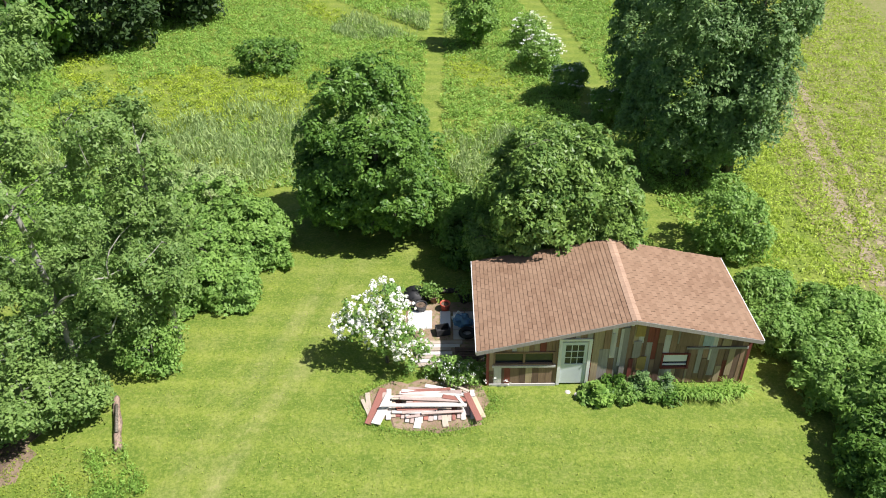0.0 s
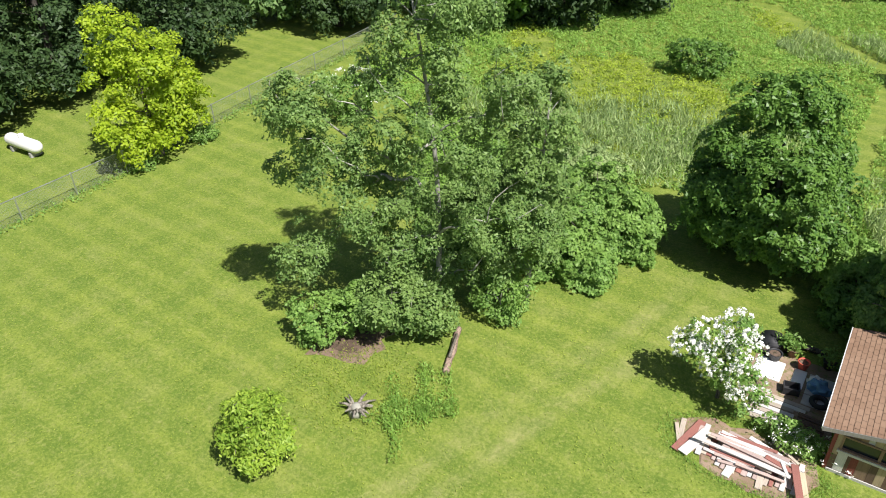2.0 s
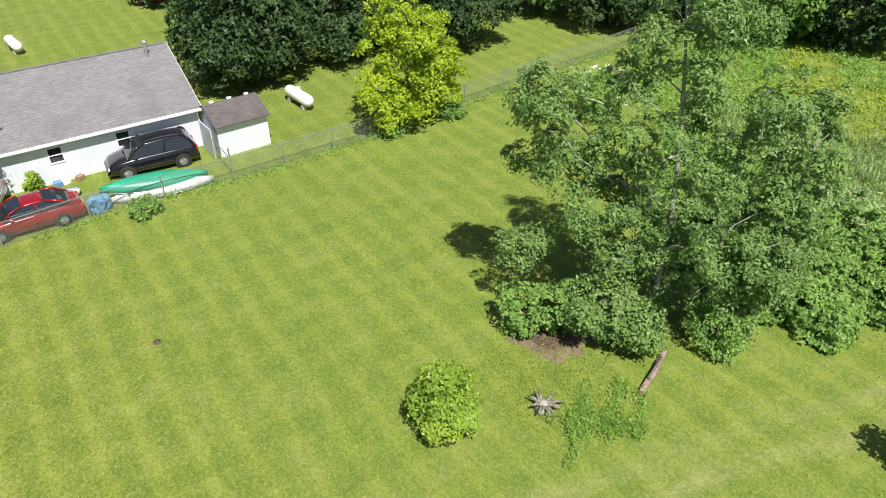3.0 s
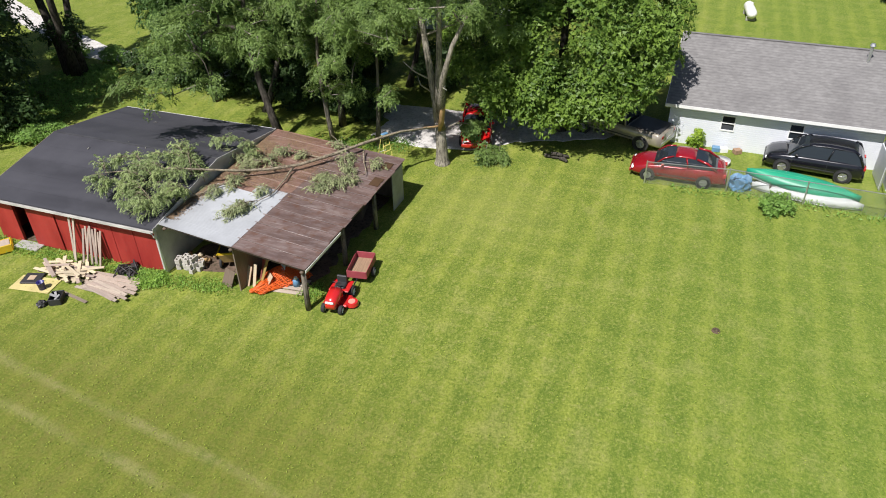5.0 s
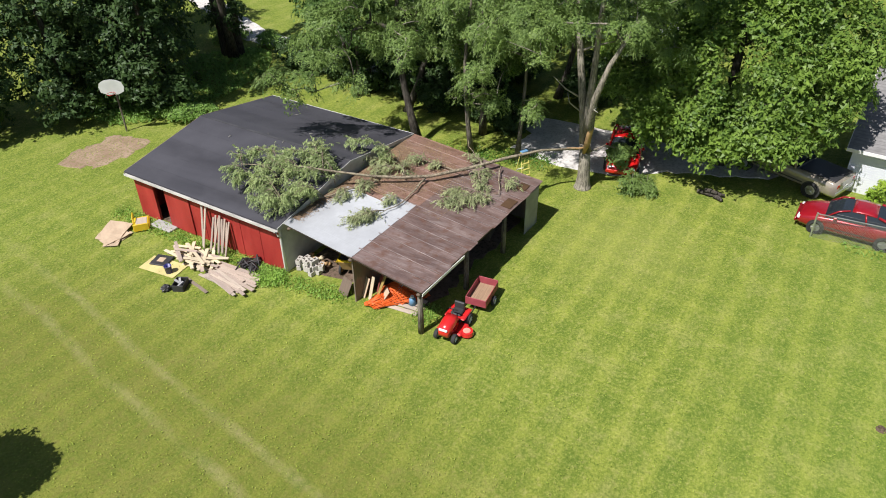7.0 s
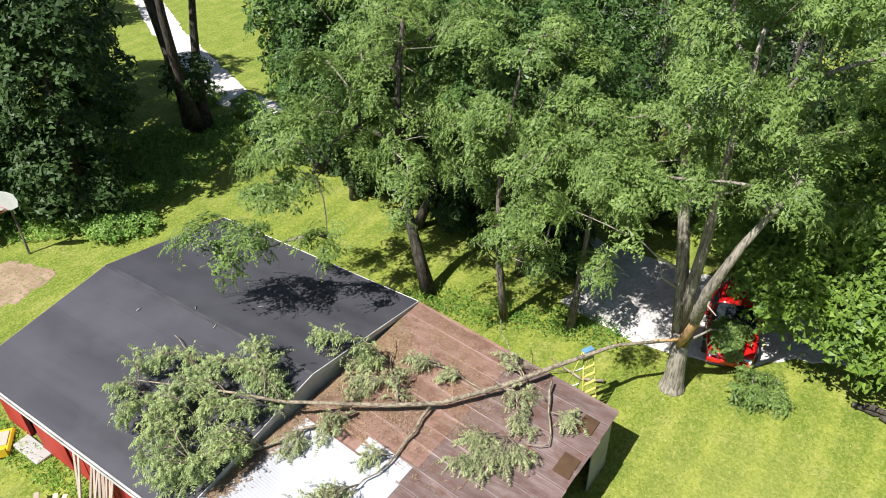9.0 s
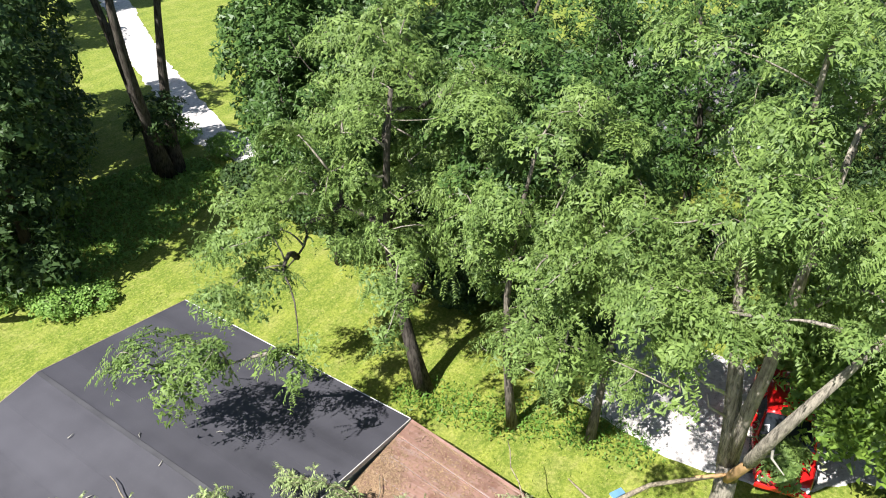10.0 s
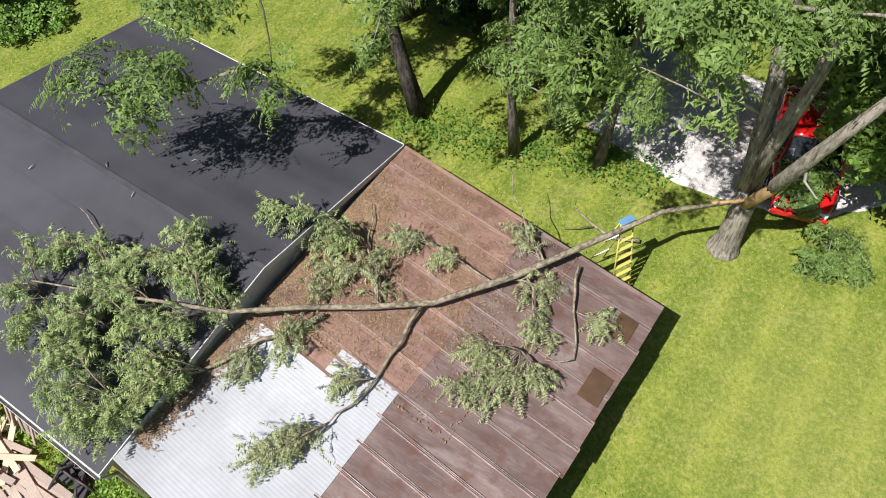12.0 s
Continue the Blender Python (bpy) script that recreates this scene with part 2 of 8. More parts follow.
def tube(points, radii, sides=6):
    """Vertices and faces of a tapered tube along the points."""
    pts = [Vector(p) for p in points]
    verts, faces = [], []
    for i, p in enumerate(pts):
        d = (pts[min(i + 1, len(pts) - 1)] - pts[max(i - 1, 0)]).normalized()
        u = d.cross(Vector((0.31, 0.22, 0.93)) if abs(d.z) < 0.9 else Vector((1, 0.1, 0))).normalized()
        v = d.cross(u)
        for k in range(sides):
            a = 2 * math.pi * k / sides
            verts.append(p + (u * math.cos(a) + v * math.sin(a)) * radii[i])
    for i in range(len(pts) - 1):
        for k in range(sides):
            a, b = i * sides + k, i * sides + (k + 1) % sides
            faces.append((a, b, b + sides, a + sides))
    faces.append(tuple(range(sides))[::-1])
    faces.append(tuple(range((len(pts) - 1) * sides, len(pts) * sides)))
    return verts, faces


def tubes(name, runs, mat, sides=6):
    verts, faces = [], []
    for points, radii in runs:
        v, f = tube(points, radii, sides)
        k = len(verts)
        verts += v
        faces += [tuple(i + k for i in q) for q in f]
    return mesh_of(name, verts, faces, mat, True)


def cyl(bm, p0, p1, r0, r1=None, seg=10):
    v, f = tube([p0, p1], [r0, r0 if r1 is None else r1], seg)
    vs = [bm.verts.new(p) for p in v]
    for q in f:
        bm.faces.new([vs[i] for i in q])
    return bm


def quads(name, corners, mat, extra=None):
    """One mesh of loose leaves, from an array (n, corners, 3)."""
    n, c = corners.shape[:2]
    me = bpy.data.meshes.new(name)
    me.vertices.add(c * n), me.loops.add(c * n), me.polygons.add(n)
    me.vertices.foreach_set("co", np.ascontiguousarray(corners, dtype=np.float32).ravel())
    me.loops.foreach_set("vertex_index", np.arange(c * n, dtype=np.int32))
    me.polygons.foreach_set("loop_start", np.arange(0, c * n, c, dtype=np.int32))
    me.materials.append(mat)
    if extra is not None:
        me.materials.append(extra[0])
        me.polygons.foreach_set("material_index", extra[1].astype(np.int32))
    me.update(calc_edges=True)
    return me


def unit(a):
    return a / np.maximum(np.linalg.norm(a, axis=1, keepdims=True), 1e-6)


def leaves(at, out, size, droop=0.0, width=0.62, r=rng, three=False, loose=0.42):
    """Leaf corners round the places given; out: the way each leaf faces."""
    n = len(at)
    nor = unit(out + r.normal(0, loose, (n, 3)))
    way = r.normal(0, 1, (n, 3))
    way[:, 2] -= droop
    way = unit(way - nor * (way * nor).sum(1, keepdims=True))
    side = np.cross(nor, way)
    s = (size * r.uniform(0.65, 1.35, (n, 1)))
    bend = nor * s * 0.12
    if three:
        return np.stack([at - way * s * 0.5 + side * s * width * 0.6, at + way * s * 0.75, at - way * s * 0.5 - side * s * width * 0.6], 1)
    return np.stack([at - way * s * 0.5, at + side * s * width * 0.5 - bend, at + way * s * 0.55, at - side * s * width * 0.5 - bend], 1)


def pinnate(at, way, length, size, r, sag=0.5, pairs=7):
    """Corners of the leaflets of compound leaves that start at the places given and point the ways given."""
    way = unit(way)
    n = len(at)
    L = length * r.uniform(0.6, 1.2, (n, 1, 1))
    side = unit(np.cross(way, np.array([0, 0, 1.0])) + r.normal(0, 0.25, (n, 3)))[:, None, :]
    way = way[:, None, :]
    t = np.linspace(0.2, 1.0, pairs)[None, :, None]
    p = at[:, None, :] + way * L * t
    p[:, :, 2] -= (sag * L * t * t)[:, :, 0]
    along = unit(way - np.array([0, 0, 1.0]) * 2 * sag * t)
    out = []
    for s in (1, -1):
        lf = size * r.uniform(0.75, 1.2, (n, pairs, 1)) * (1 - 0.35 * np.abs(t - 0.55))
        tip = p + unit(s * side + along * 0.5 + r.normal(0, 0.15, (n, pairs, 3))) * lf
        tip[:, :, 2] -= lf[:, :, 0] * (0.15 + 0.3 * sag)
        out.append(np.stack([p - along * lf * 0.25, tip, p + along * lf * 0.25], 2).reshape(-1, 3, 3))
    return np.concatenate(out)


def crown_leaves(lobes, clumps, per, clump_r, size, r, shell=0.55, droop=0.0, floor=0.15, three=False, width=0.62, fringe=0):
    """Tuft centres and leaf corners of a crown made of ellipsoid lobes (x, y, z, rx, ry, rz): domed tufts at the twig ends, gaps between them."""
    lobes = np.array(lobes, float)
    w = lobes[:, 3] * lobes[:, 4] + lobes[:, 4] * lobes[:, 5] + lobes[:, 3] * lobes[:, 5]
    n = int(clumps * 1.7)
    pick = r.choice(len(lobes), n, p=w / w.sum())
    d = unit(r.normal(0, 1, (n, 3)))
    rad = r.uniform(max(shell, 0.3), 1.0, (n, 1)) ** 0.7 * r.uniform(0.86, 1.14, (n, 1))
    c = lobes[pick, :3] + d * lobes[pick, 3:] * rad
    inner = (np.linalg.norm((c[:, None, :] - lobes[None, :, :3]) / lobes[None, :, 3:], axis=2) < 0.74).any(1)
    keep = (c[:, 2] > floor) & (~inner | (r.random(n) < 0.75 - 0.8 * shell))
    c, d = c[keep], d[keep]
    chosen = []
    for i in range(len(c)):
        if not chosen or (np.abs(c[chosen] - c[i]) * np.array([1, 1, 1.5])).max(1).min() > (2.4 if fringe else 0.42) * clump_r:
            chosen.append(i)
        if len(chosen) >= clumps:
            break
    c, d = c[chosen], d[chosen]
    if fringe:  # tufts gather in domed tiers, with open air between the tiers
        a, rho = r.uniform(0, 2 * math.pi, (len(c), 7)), np.sqrt(r.uniform(0, 1, (len(c), 7)))
        wide = clump_r * r.uniform(1.5, 2.5, (len(c), 1))
        c = (c[:, None, :] + np.stack([rho * np.cos(a) * wide, rho * np.sin(a) * wide, -0.55 * rho * rho * wide + r.normal(0, 0.06, a.shape)], 2)).reshape(-1, 3)
        d = unit(np.repeat(d, 7, 0) + np.stack([rho * np.cos(a), rho * np.sin(a), 0 * a], 2).reshape(-1, 3))
    k = len(c)
    axis = unit(d * 0.7 + np.array([0, 0, 0.8]) + r.normal(0, 0.22, (k, 3)))
    e1 = unit(np.cross(axis, r.normal(0, 1, (k, 3))))
    e2 = np.cross(axis, e1)
    cr = clump_r * r.uniform(0.65, 1.3, (k, 1, 1))
    a = r.uniform(0, 2 * math.pi, (k, per, 1))
    spoke = 1 + 0.3 * np.cos(3 * a + r.uniform(0, 6.28, (k, 1, 1))) + 0.15 * np.cos(5 * a + r.uniform(0, 6.28, (k, 1, 1)))
    rho = np.sqrt(r.uniform(0.02, 1, (k, per, 1))) * spoke
    out = e1[:, None, :] * np.cos(a) + e2[:, None, :] * np.sin(a)
    pos = c[:, None, :] + out * cr * rho + axis[:, None, :] * cr * (r.normal(0, 0.13, (k, per, 1)) - 0.42 * (1 + 0.5 * droop) * rho * rho)
    face = axis[:, None, :] * 0.9 + out * rho * 0.55
    pos, face = pos.reshape(-1, 3), face.reshape(-1, 3)
    ok = pos[:, 2] > 0.03
    q = leaves(pos[ok], face[ok], size, droop, width, r, three, 0.25 if fringe else 0.42)
    if fringe:  # long compound leaves hang out past the tuft
        a = r.uniform(0, 2 * math.pi, (k, fringe, 1))
        way = e1[:, None, :] * np.cos(a) + e2[:, None, :] * np.sin(a) + axis[:, None, :] * 0.15
        at = c[:, None, :] + way * cr * r.uniform(0.1, 0.95, (k, fringe, 1))
        q = np.concatenate([q, pinnate(at.reshape(-1, 3), way.reshape(-1, 3), clump_r * 0.95, size, r, 0.45, 7)])
    return c, q


def grow(joints, tips, r, trunk_r):
    """Branches from the stem out to the tips, each springing from the nearest wood; thicker where more hangs on them."""
    nodes, owner = [np.array(p) for p in joints], [-1] * len(joints)
    axis = np.array(joints)
    near = [np.hypot(*(axis[:, :2] - t[:2]).T).min() + 0.3 * max(0.0, t[2] - axis[-1][2]) for t in tips]
    runs, parent, load = [], [], []
    for i in np.argsort(near):
        tip, p = tips[i], np.array(nodes)
        gap = np.linalg.norm(p - tip, axis=1) + 0.9 * np.maximum(0, p[:, 2] - tip[2] + 0.35 * np.hypot(*(p - tip)[:, :2].T))
        b = int(gap.argmin())
        pts = bow(nodes[b], tip, 0.05 * np.linalg.norm(tip - nodes[b]), r, 5)
        runs.append(pts), parent.append(owner[b]), load.append(1)
        for q in pts[1:]:
            nodes.append(np.array(q)), owner.append(len(runs) - 1)
        b = owner[b]
        while b >= 0:
            load[b] += 1
            b = parent[b]
    out = []
    for pts, n in zip(runs, load):
        r0 = min(0.6 * trunk_r, 0.0095 * (n + 1) ** 0.7)
        if pts[-1][2] < pts[0][2] - 0.4:  # hanging wood stays thin
            r0 *= 0.4
        out.append((n, pts, np.linspace(r0, max(0.006, r0 * 0.35), 5)))
    return sorted(out, key=lambda e: -e[0])


def ragged(lobes, r, k=5, core=0.95):
    """The lobes of a crown, a little shrunken, with smaller ones budding from them for an uneven outline."""
    out = []
    for x, y, z, a, b, c in lobes:
        out.append((x, y, z, a * core, b * core, c * core))
        for d in unit(r.normal(0, 1, (k, 3)) + np.array([0, 0, 0.35])):
            s = r.uniform(0.3, 0.5)
            p = np.array([x, y, z]) + d * np.array([a, b, c]) * r.uniform(0.66, 0.88)
            out.append((*p, a * s, b * s, c * s * 0.85))
    return out


def bow(a, b, sag, r, steps=5):
    a, b = np.array(a, float), np.array(b, float)
    off = r.normal(0, 0.07 * np.linalg.norm(b - a), 3)
    return [a + (b - a) * t + (off + np.array([0, 0, sag])) * math.sin(math.pi * t) for t in np.linspace(0, 1, steps)]


def tree(name, label, category, x, y, lobes, leaf, bark, trunk_r, trunk_h, clumps=200, per=90, clump_r=0.7, size=0.17,
         seed=1, lean=(0, 0), stems=1, limbs=9, twigs=40, group="", droop=0.0, shell=0.55, three=False, width=0.62):
    """A tree: tapered trunk, limbs branching out to the twig ends, and a crown of leafy tufts."""
    r = np.random.default_rng(seed)
    walnut = leaf is M["walnut"]
    lobes = ragged(lobes, r, 8, 0.72) if walnut else ragged(lobes, r, 5 if len(lobes) < 10 else 2)
    root = thing(name, pose(x, y, 0), label, category, group)
    if not walnut:  # broad leaves stand in many small tufts
        k = 2.6 if leaf in (M["aspen"], M["poplar"]) or category in ("shrub", "bush") else 1.7
        clumps, per, clump_r, size = int(clumps * k), int(per / k), clump_r * (0.64 if k > 2 else 0.8), size * (0.92 if k > 2 else 1.0)
    c, q = crown_leaves(lobes, clumps, per, clump_r, size, r, shell, droop, three=three, width=width, fringe=9 if walnut else 0)
    part("crown", quads("crown", q, leaf), None, root)
    top = np.array([lean[0], lean[1], trunk_h])
    joints = []
    for s in range(stems):
        a = 2 * math.pi * s / stems + seed
        foot = np.array([math.cos(a), math.sin(a), 0]) * (0.0 if stems == 1 else trunk_r * 1.2)
        tip = top + np.array([math.cos(a), math.sin(a), 0]) * (0.0 if stems == 1 else trunk_h * 0.16)
        p = bow(foot, tip, 0, r, 7)
        p = [np.array(a) * 0.6 + (foot + (tip - foot) * i / 6) * 0.4 for i, a in enumerate(p)]
        p[0] = p[0] - np.array([0, 0, 0.1])
        rad = [trunk_r * (1.35 if i == 0 else 1) * (1 - 0.75 * i / 6) for i in range(7)]
        part("trunk", tubes("trunk", [(p, rad)], bark, 8), None, root)
        low = 3 if walnut else 1
        joints += [p[i] + (p[i + 1] - p[i]) * t for i in range(low, 6) for t in (0, 0.5)] + [p[6]]
    wood_runs = grow(joints, c[r.permutation(len(c))[:limbs + twigs]], r, trunk_r)
    for n, pts, rad in wood_runs[:limbs]:
        part("limb", tubes("limb", [(pts, rad)], bark, 6), None, root)
    if twigs:
        part("branchwork", tubes("branchwork", [(pts, rad) for n, pts, rad in wood_runs[limbs:]], M["walnut_bark"] if walnut else bark, 4), None, root)["kind"] = "stuff"
    return root

# ---- ground ----
def blob_mesh(name, pts, z, mat, rough=0.25, seed=1, step=0.35, sink=0.06):
    """A low sheet with an uneven outline through the points given, its rim dipping into the ground."""
    r = np.random.default_rng(seed)
    out = []
    for i in range(len(pts)):
        a, b = np.array(pts[i], float), np.array(pts[(i + 1) % len(pts)], float)
        k = max(1, int(np.linalg.norm(b - a) / step))
        out += [a + (b - a) * t / k for t in range(k)]
    out = np.array(out) + r.normal(0, rough * 0.4, (len(out), 2))
    mid = out.mean(0)
    verts = [(*p, z) for p in out] + [(*(p + (p - mid) / np.linalg.norm(p - mid) * 0.12), z - sink) for p in out]
    n = len(out)
    faces = [tuple(range(n))] + [(i, n + i, n + (i + 1) % n, (i + 1) % n) for i in range(n)]
    bm = bmesh.new()
    vs = [bm.verts.new(v) for v in verts]
    for f in faces:
        bm.faces.new([vs[i] for i in f])
    bmesh.ops.triangulate(bm, faces=[f for f in bm.faces if len(f.verts) > 4])
    bmesh.ops.recalc_face_normals(bm, faces=bm.faces)
    me = bpy.data.meshes.new(name)
    bm.to_mesh(me), bm.free()
    me.materials.append(mat)
    return me


def ribbon(line, width):
    """Outline of a strip of that width along a line."""
    p = np.array(line, float)
    d = np.gradient(p, axis=0)
    nrm = np.stack([-d[:, 1], d[:, 0]], 1) / np.linalg.norm(d, axis=1, keepdims=True)
    return [tuple(q) for q in p + nrm * width / 2] + [tuple(q) for q in (p - nrm * width / 2)[::-1]]


bm = bmesh.new()
for x0, x1, y0, y1 in ((-900, 900, -900, 900),):
    vs = [bm.verts.new(p) for p in ((x0, y0, 0), (x1, y0, 0), (x1, y1, 0), (x0, y1, 0))]
    bm.faces.new(vs)
tagged(part("ground", bm, M["lawn"]), "mown green lawn with faint mowing stripes and dry patches", "lawn", "", "structure")


def dirt_material(name, a, b, c):
    n = Nodes(name)
    p = n.place()
    col = n.mix(n.span(n.noise(p, 1.2, 5), 0.35, 0.65), a, b)
    col = n.mix(n.span(n.noise(p, 6, 6, 0.75), 0.5, 0.6), col, c)
    n.set(col, 0.95, 0, 0.15)
    n.bump(n.noise(p, 25, 4), 0.7, 0.03)
    return n.mat


M["dirt"] = dirt_material("bare_dirt", (0.24, 0.165, 0.115), (0.33, 0.245, 0.175), (0.17, 0.165, 0.065))
M["gravel"] = dirt_material("pale_gravel", (0.50, 0.48, 0.45), (0.62, 0.60, 0.57), (0.40, 0.38, 0.35))
M["soil"] = dirt_material("dark_soil", (0.10, 0.07, 0.05), (0.17, 0.12, 0.09), (0.06, 0.05, 0.03))
M["scrub"] = dirt_material("field_soil", (0.15, 0.18, 0.045), (0.20, 0.215, 0.07), (0.26, 0.22, 0.12))
M["field_soil"] = dirt_material("bare_field_soil", (0.25, 0.21, 0.13), (0.36, 0.30, 0.21), (0.14, 0.13, 0.06))

drive = [(-60, -72), (-55.2, -63), (-49.5, -53.5), (-44.6, -43.5), (-43, -40), (-42.6, -34), (-42.1, -27), (-40.4, -19), (-37.9, -13), (-37.8, -8), (-39.5, -3.5), (-42, -1)]
tagged(part("road", blob_mesh("road", ribbon(drive, 2.1), 0.03, M["gravel"], 0.16, 3)), "pale gravel driveway running between the trees", "driveway", "", "structure")
yard = [(-35.6, -15.6), (-34.9, -12.5), (-35.3, -9.6), (-36.6, -7.8), (-40, -7.4), (-40, -15)]
tagged(part("pavement", blob_mesh("pavement", yard, 0.036, M["gravel"], 0.14, 5)), "pale gravel parking place under the trees", "gravel yard", "", "structure")
tagged(part("dirt_patch", blob_mesh("dirt_patch", [(-22.4, -36.0), (-23.6, -36.6), (-25.4, -36.5), (-26.6, -35.8), (-26.8, -34.2), (-25.7, -33.5), (-23.7, -33.7), (-22.5, -35.0)], 0.016, M["dirt"], 0.5, 4, 0.35)), "bare trodden dirt under the basketball hoop", "dirt patch", "", "structure")
tagged(part("dirt_patch", blob_mesh("dirt_patch", [(-21.5, -18.8), (-21.6, -15.5), (-21.3, -12.8), (-29.2, -12.2), (-30.2, -18.4)], 0.02, M["soil"], 0.3, 6)), "dark trodden earth under the lean-to roof", "earth floor", "", "structure")


# ---- barn with its lean-to ----
def rolled_roof():
    n = Nodes("rolled_roofing")
    p = n.place()
    s = n.split(p)
    streak = n.noise(p, 0.8, 3, 0.5, (1.6, 0.12, 1))
    c = n.mix(n.span(streak, 0.25, 0.75), (0.034, 0.034, 0.040), (0.056, 0.056, 0.066))
    c = n.mix(n.math("MULTIPLY", n.span(n.noise(p, 0.5, 3), 0.45, 0.7), 0.5), c, (0.070, 0.070, 0.080))
    c = n.mix(n.math("MULTIPLY", n.span(n.noise(p, 40, 2), 0.6, 0.75), 0.35), c, (0.10, 0.10, 0.10))
    n.set(c, n.span(streak, 0.3, 0.7, 0.6, 0.7), 0, 0.32)
    n.bump(n.noise(p, 60, 2), 0.25, 0.01)
    return n.mat


def rust_sheet(name, dark, light, stain):
    n = Nodes(name)
    p = n.place()
    dark, light = tint(dark, 1.25), tint(light, 1.25)
    a = n.noise(p, 1.1, 5, 0.65, (2.2, 0.6, 1))
    b = n.noise(p, 5.0, 5, 0.7, (4.5, 0.3, 1))
    c = n.mix(n.span(a, 0.35, 0.62), dark, light)
    c = n.mix(n.math("MULTIPLY", n.span(n.noise(p, 1.7, 5, 0.6, (2.0, 0.5, 1)), 0.56, 0.7), 0.6), c, (0.34, 0.285, 0.265))
    c = n.mix(n.math("MULTIPLY", n.span(b, 0.54, 0.66), 0.5), c, (0.36, 0.30, 0.28))
    c = n.mix(n.math("MULTIPLY", n.span(n.noise(p, 2.3, 5, 0.65), 0.5, 0.66), 0.7), c, stain)
    c = n.mix(n.math("MULTIPLY", n.each(), 0.35), c, tint(dark, 0.75))
    n.set(c, n.span(b, 0.4, 0.7, 0.6, 0.36), 0.25, 0.4)
    n.bump(n.noise(p, 30, 3), 0.2, 0.01)
    return n.mat


def barn_red():
    n = Nodes("red_barn_paint")
    p = n.place()
    c = n.mix(n.span(n.noise(p, 1.5, 5, 0.6, (1, 1, 0.3)), 0.35, 0.65), (0.27, 0.022, 0.018), (0.36, 0.038, 0.03))
    c = n.mix(n.math("MULTIPLY", n.span(n.noise(p, 9, 4), 0.58, 0.72), 0.5), c, (0.16, 0.06, 0.05))
    n.set(c, 0.62, 0, 0.35)
    n.bump(n.noise(p, 6, 3, 0.6, (8, 8, 0.4)), 0.25, 0.01)
    return n.mat


M["rolled"], M["red"] = rolled_roof(), barn_red()
M["rust"] = rust_sheet("rusty_sheet_metal", (0.105, 0.070, 0.062), (0.19, 0.135, 0.120), (0.14, 0.065, 0.04))
M["rust_red"] = rust_sheet("red_rusted_sheet_metal", (0.17, 0.098, 0.074), (0.27, 0.165, 0.128), (0.15, 0.075, 0.045))
M["seam"] = plain("worn_seam_metal", (0.36, 0.31, 0.29), 0.5, 0.3, 0.5, 3, 0.2)
M["white"] = plain("white_paint", (0.78, 0.78, 0.76), 0.5, 0, 0.12, 3, 0.1)
M["dull_white"] = plain("weathered_white_paint", (0.52, 0.51, 0.48), 0.6, 0, 0.3, 5, 0.2)
M["grey_block"] = plain("grey_block", (0.36, 0.35, 0.33), 0.9, 0, 0.25, 5, 0.4)
M["sheet_white"] = plain("white_sheet_metal", (0.40, 0.415, 0.43), 0.6, 0.0, 0.25, 1.4, 0.05, 0.3)
M["old_wood"] = wood("grey_weathered_wood", (0.25, 0.20, 0.155), "z")
M["beam"] = wood("roof_beam", (0.16, 0.12, 0.09), "x")
# near-black, standing in for the darkness of unlit insides
M["gap"] = plain("unlit_inside", (0.03, 0.027, 0.025), 0.9, 0, 0.2)
M["rotten"] = plain("bare_sheathing", (0.085, 0.045, 0.02), 0.7, 0, 0.4, 6)

BX0, BX1, BY0, BY1, BE, BR, BRX = -30.62, -20.75, -28.1, -18.85, 2.4, 3.2, -25.65
barn = thing("barn", pose(-25.67, -23.47, 0) @ pose(0, 0, 0, 0, 0, -2.3) @ pose(25.67, 23.47, 0), "low red barn with a black rolled roof", "barn")
wx0, wx1, wy0, wy1 = BX0 + 0.3, BX1 - 0.28, BY0 + 0.12, BY1 - 0.1


def gable(y, t):
    return prism(bmesh.new(), [(wx0, y, 0), (wx1, y, 0), (wx1, y, BE - 0.12), (BRX, y, BR - 0.1), (wx0, y, BE - 0.12)], (0, t, 0))


part("gable_wall", gable(wy0, 0.15), M["red"], barn)
part("gable_wall", gable(wy1 - 0.15, 0.15), M["dull_white"], barn, "unpainted grey end wall")
# near long wall, with its door gap
ga, gb = -26.75, -25.85
for a, b in ((wy0 + 0.15, ga), (gb, wy1 - 0.15)):
    bm = bmesh.new()
    box(bm, wx1 - 0.12, wx1, a, b, 0.0, BE - 0.1)
    k = int((b - a) / 1.2)
    part("long_wall", bm, M["red"], barn)
    for i in range(1, k + 1):
        y = a + (b - a) * i / (k + 1)
        part("batten", box(bmesh.new(), wx1, wx1 + 0.02, y - 0.025, y + 0.025, 0.02, BE - 0.16), M["red"], barn)
part("lintel", box(bmesh.new(), wx1 - 0.12, wx1, ga, gb, BE - 0.45, BE - 0.1), M["red"], barn)
part("sliding_door", box(bmesh.new(), wx1 + 0.03, wx1 + 0.07, gb - 0.05, gb + 1.5, 0.05, BE - 0.2, None, 0.01), M["red"], barn, "red sliding door pushed open")
part("long_wall", box(bmesh.new(), wx0, wx0 + 0.12, wy0 + 0.15, wy1 - 0.15, 0, BE - 0.1), M["red"], barn)
part("floor_slab", box(bmesh.new(), wx0 + 0.12, wx1 - 0.12, wy0 + 0.15, wy1 - 0.15, 0.0, 0.05), M["soil"], barn)
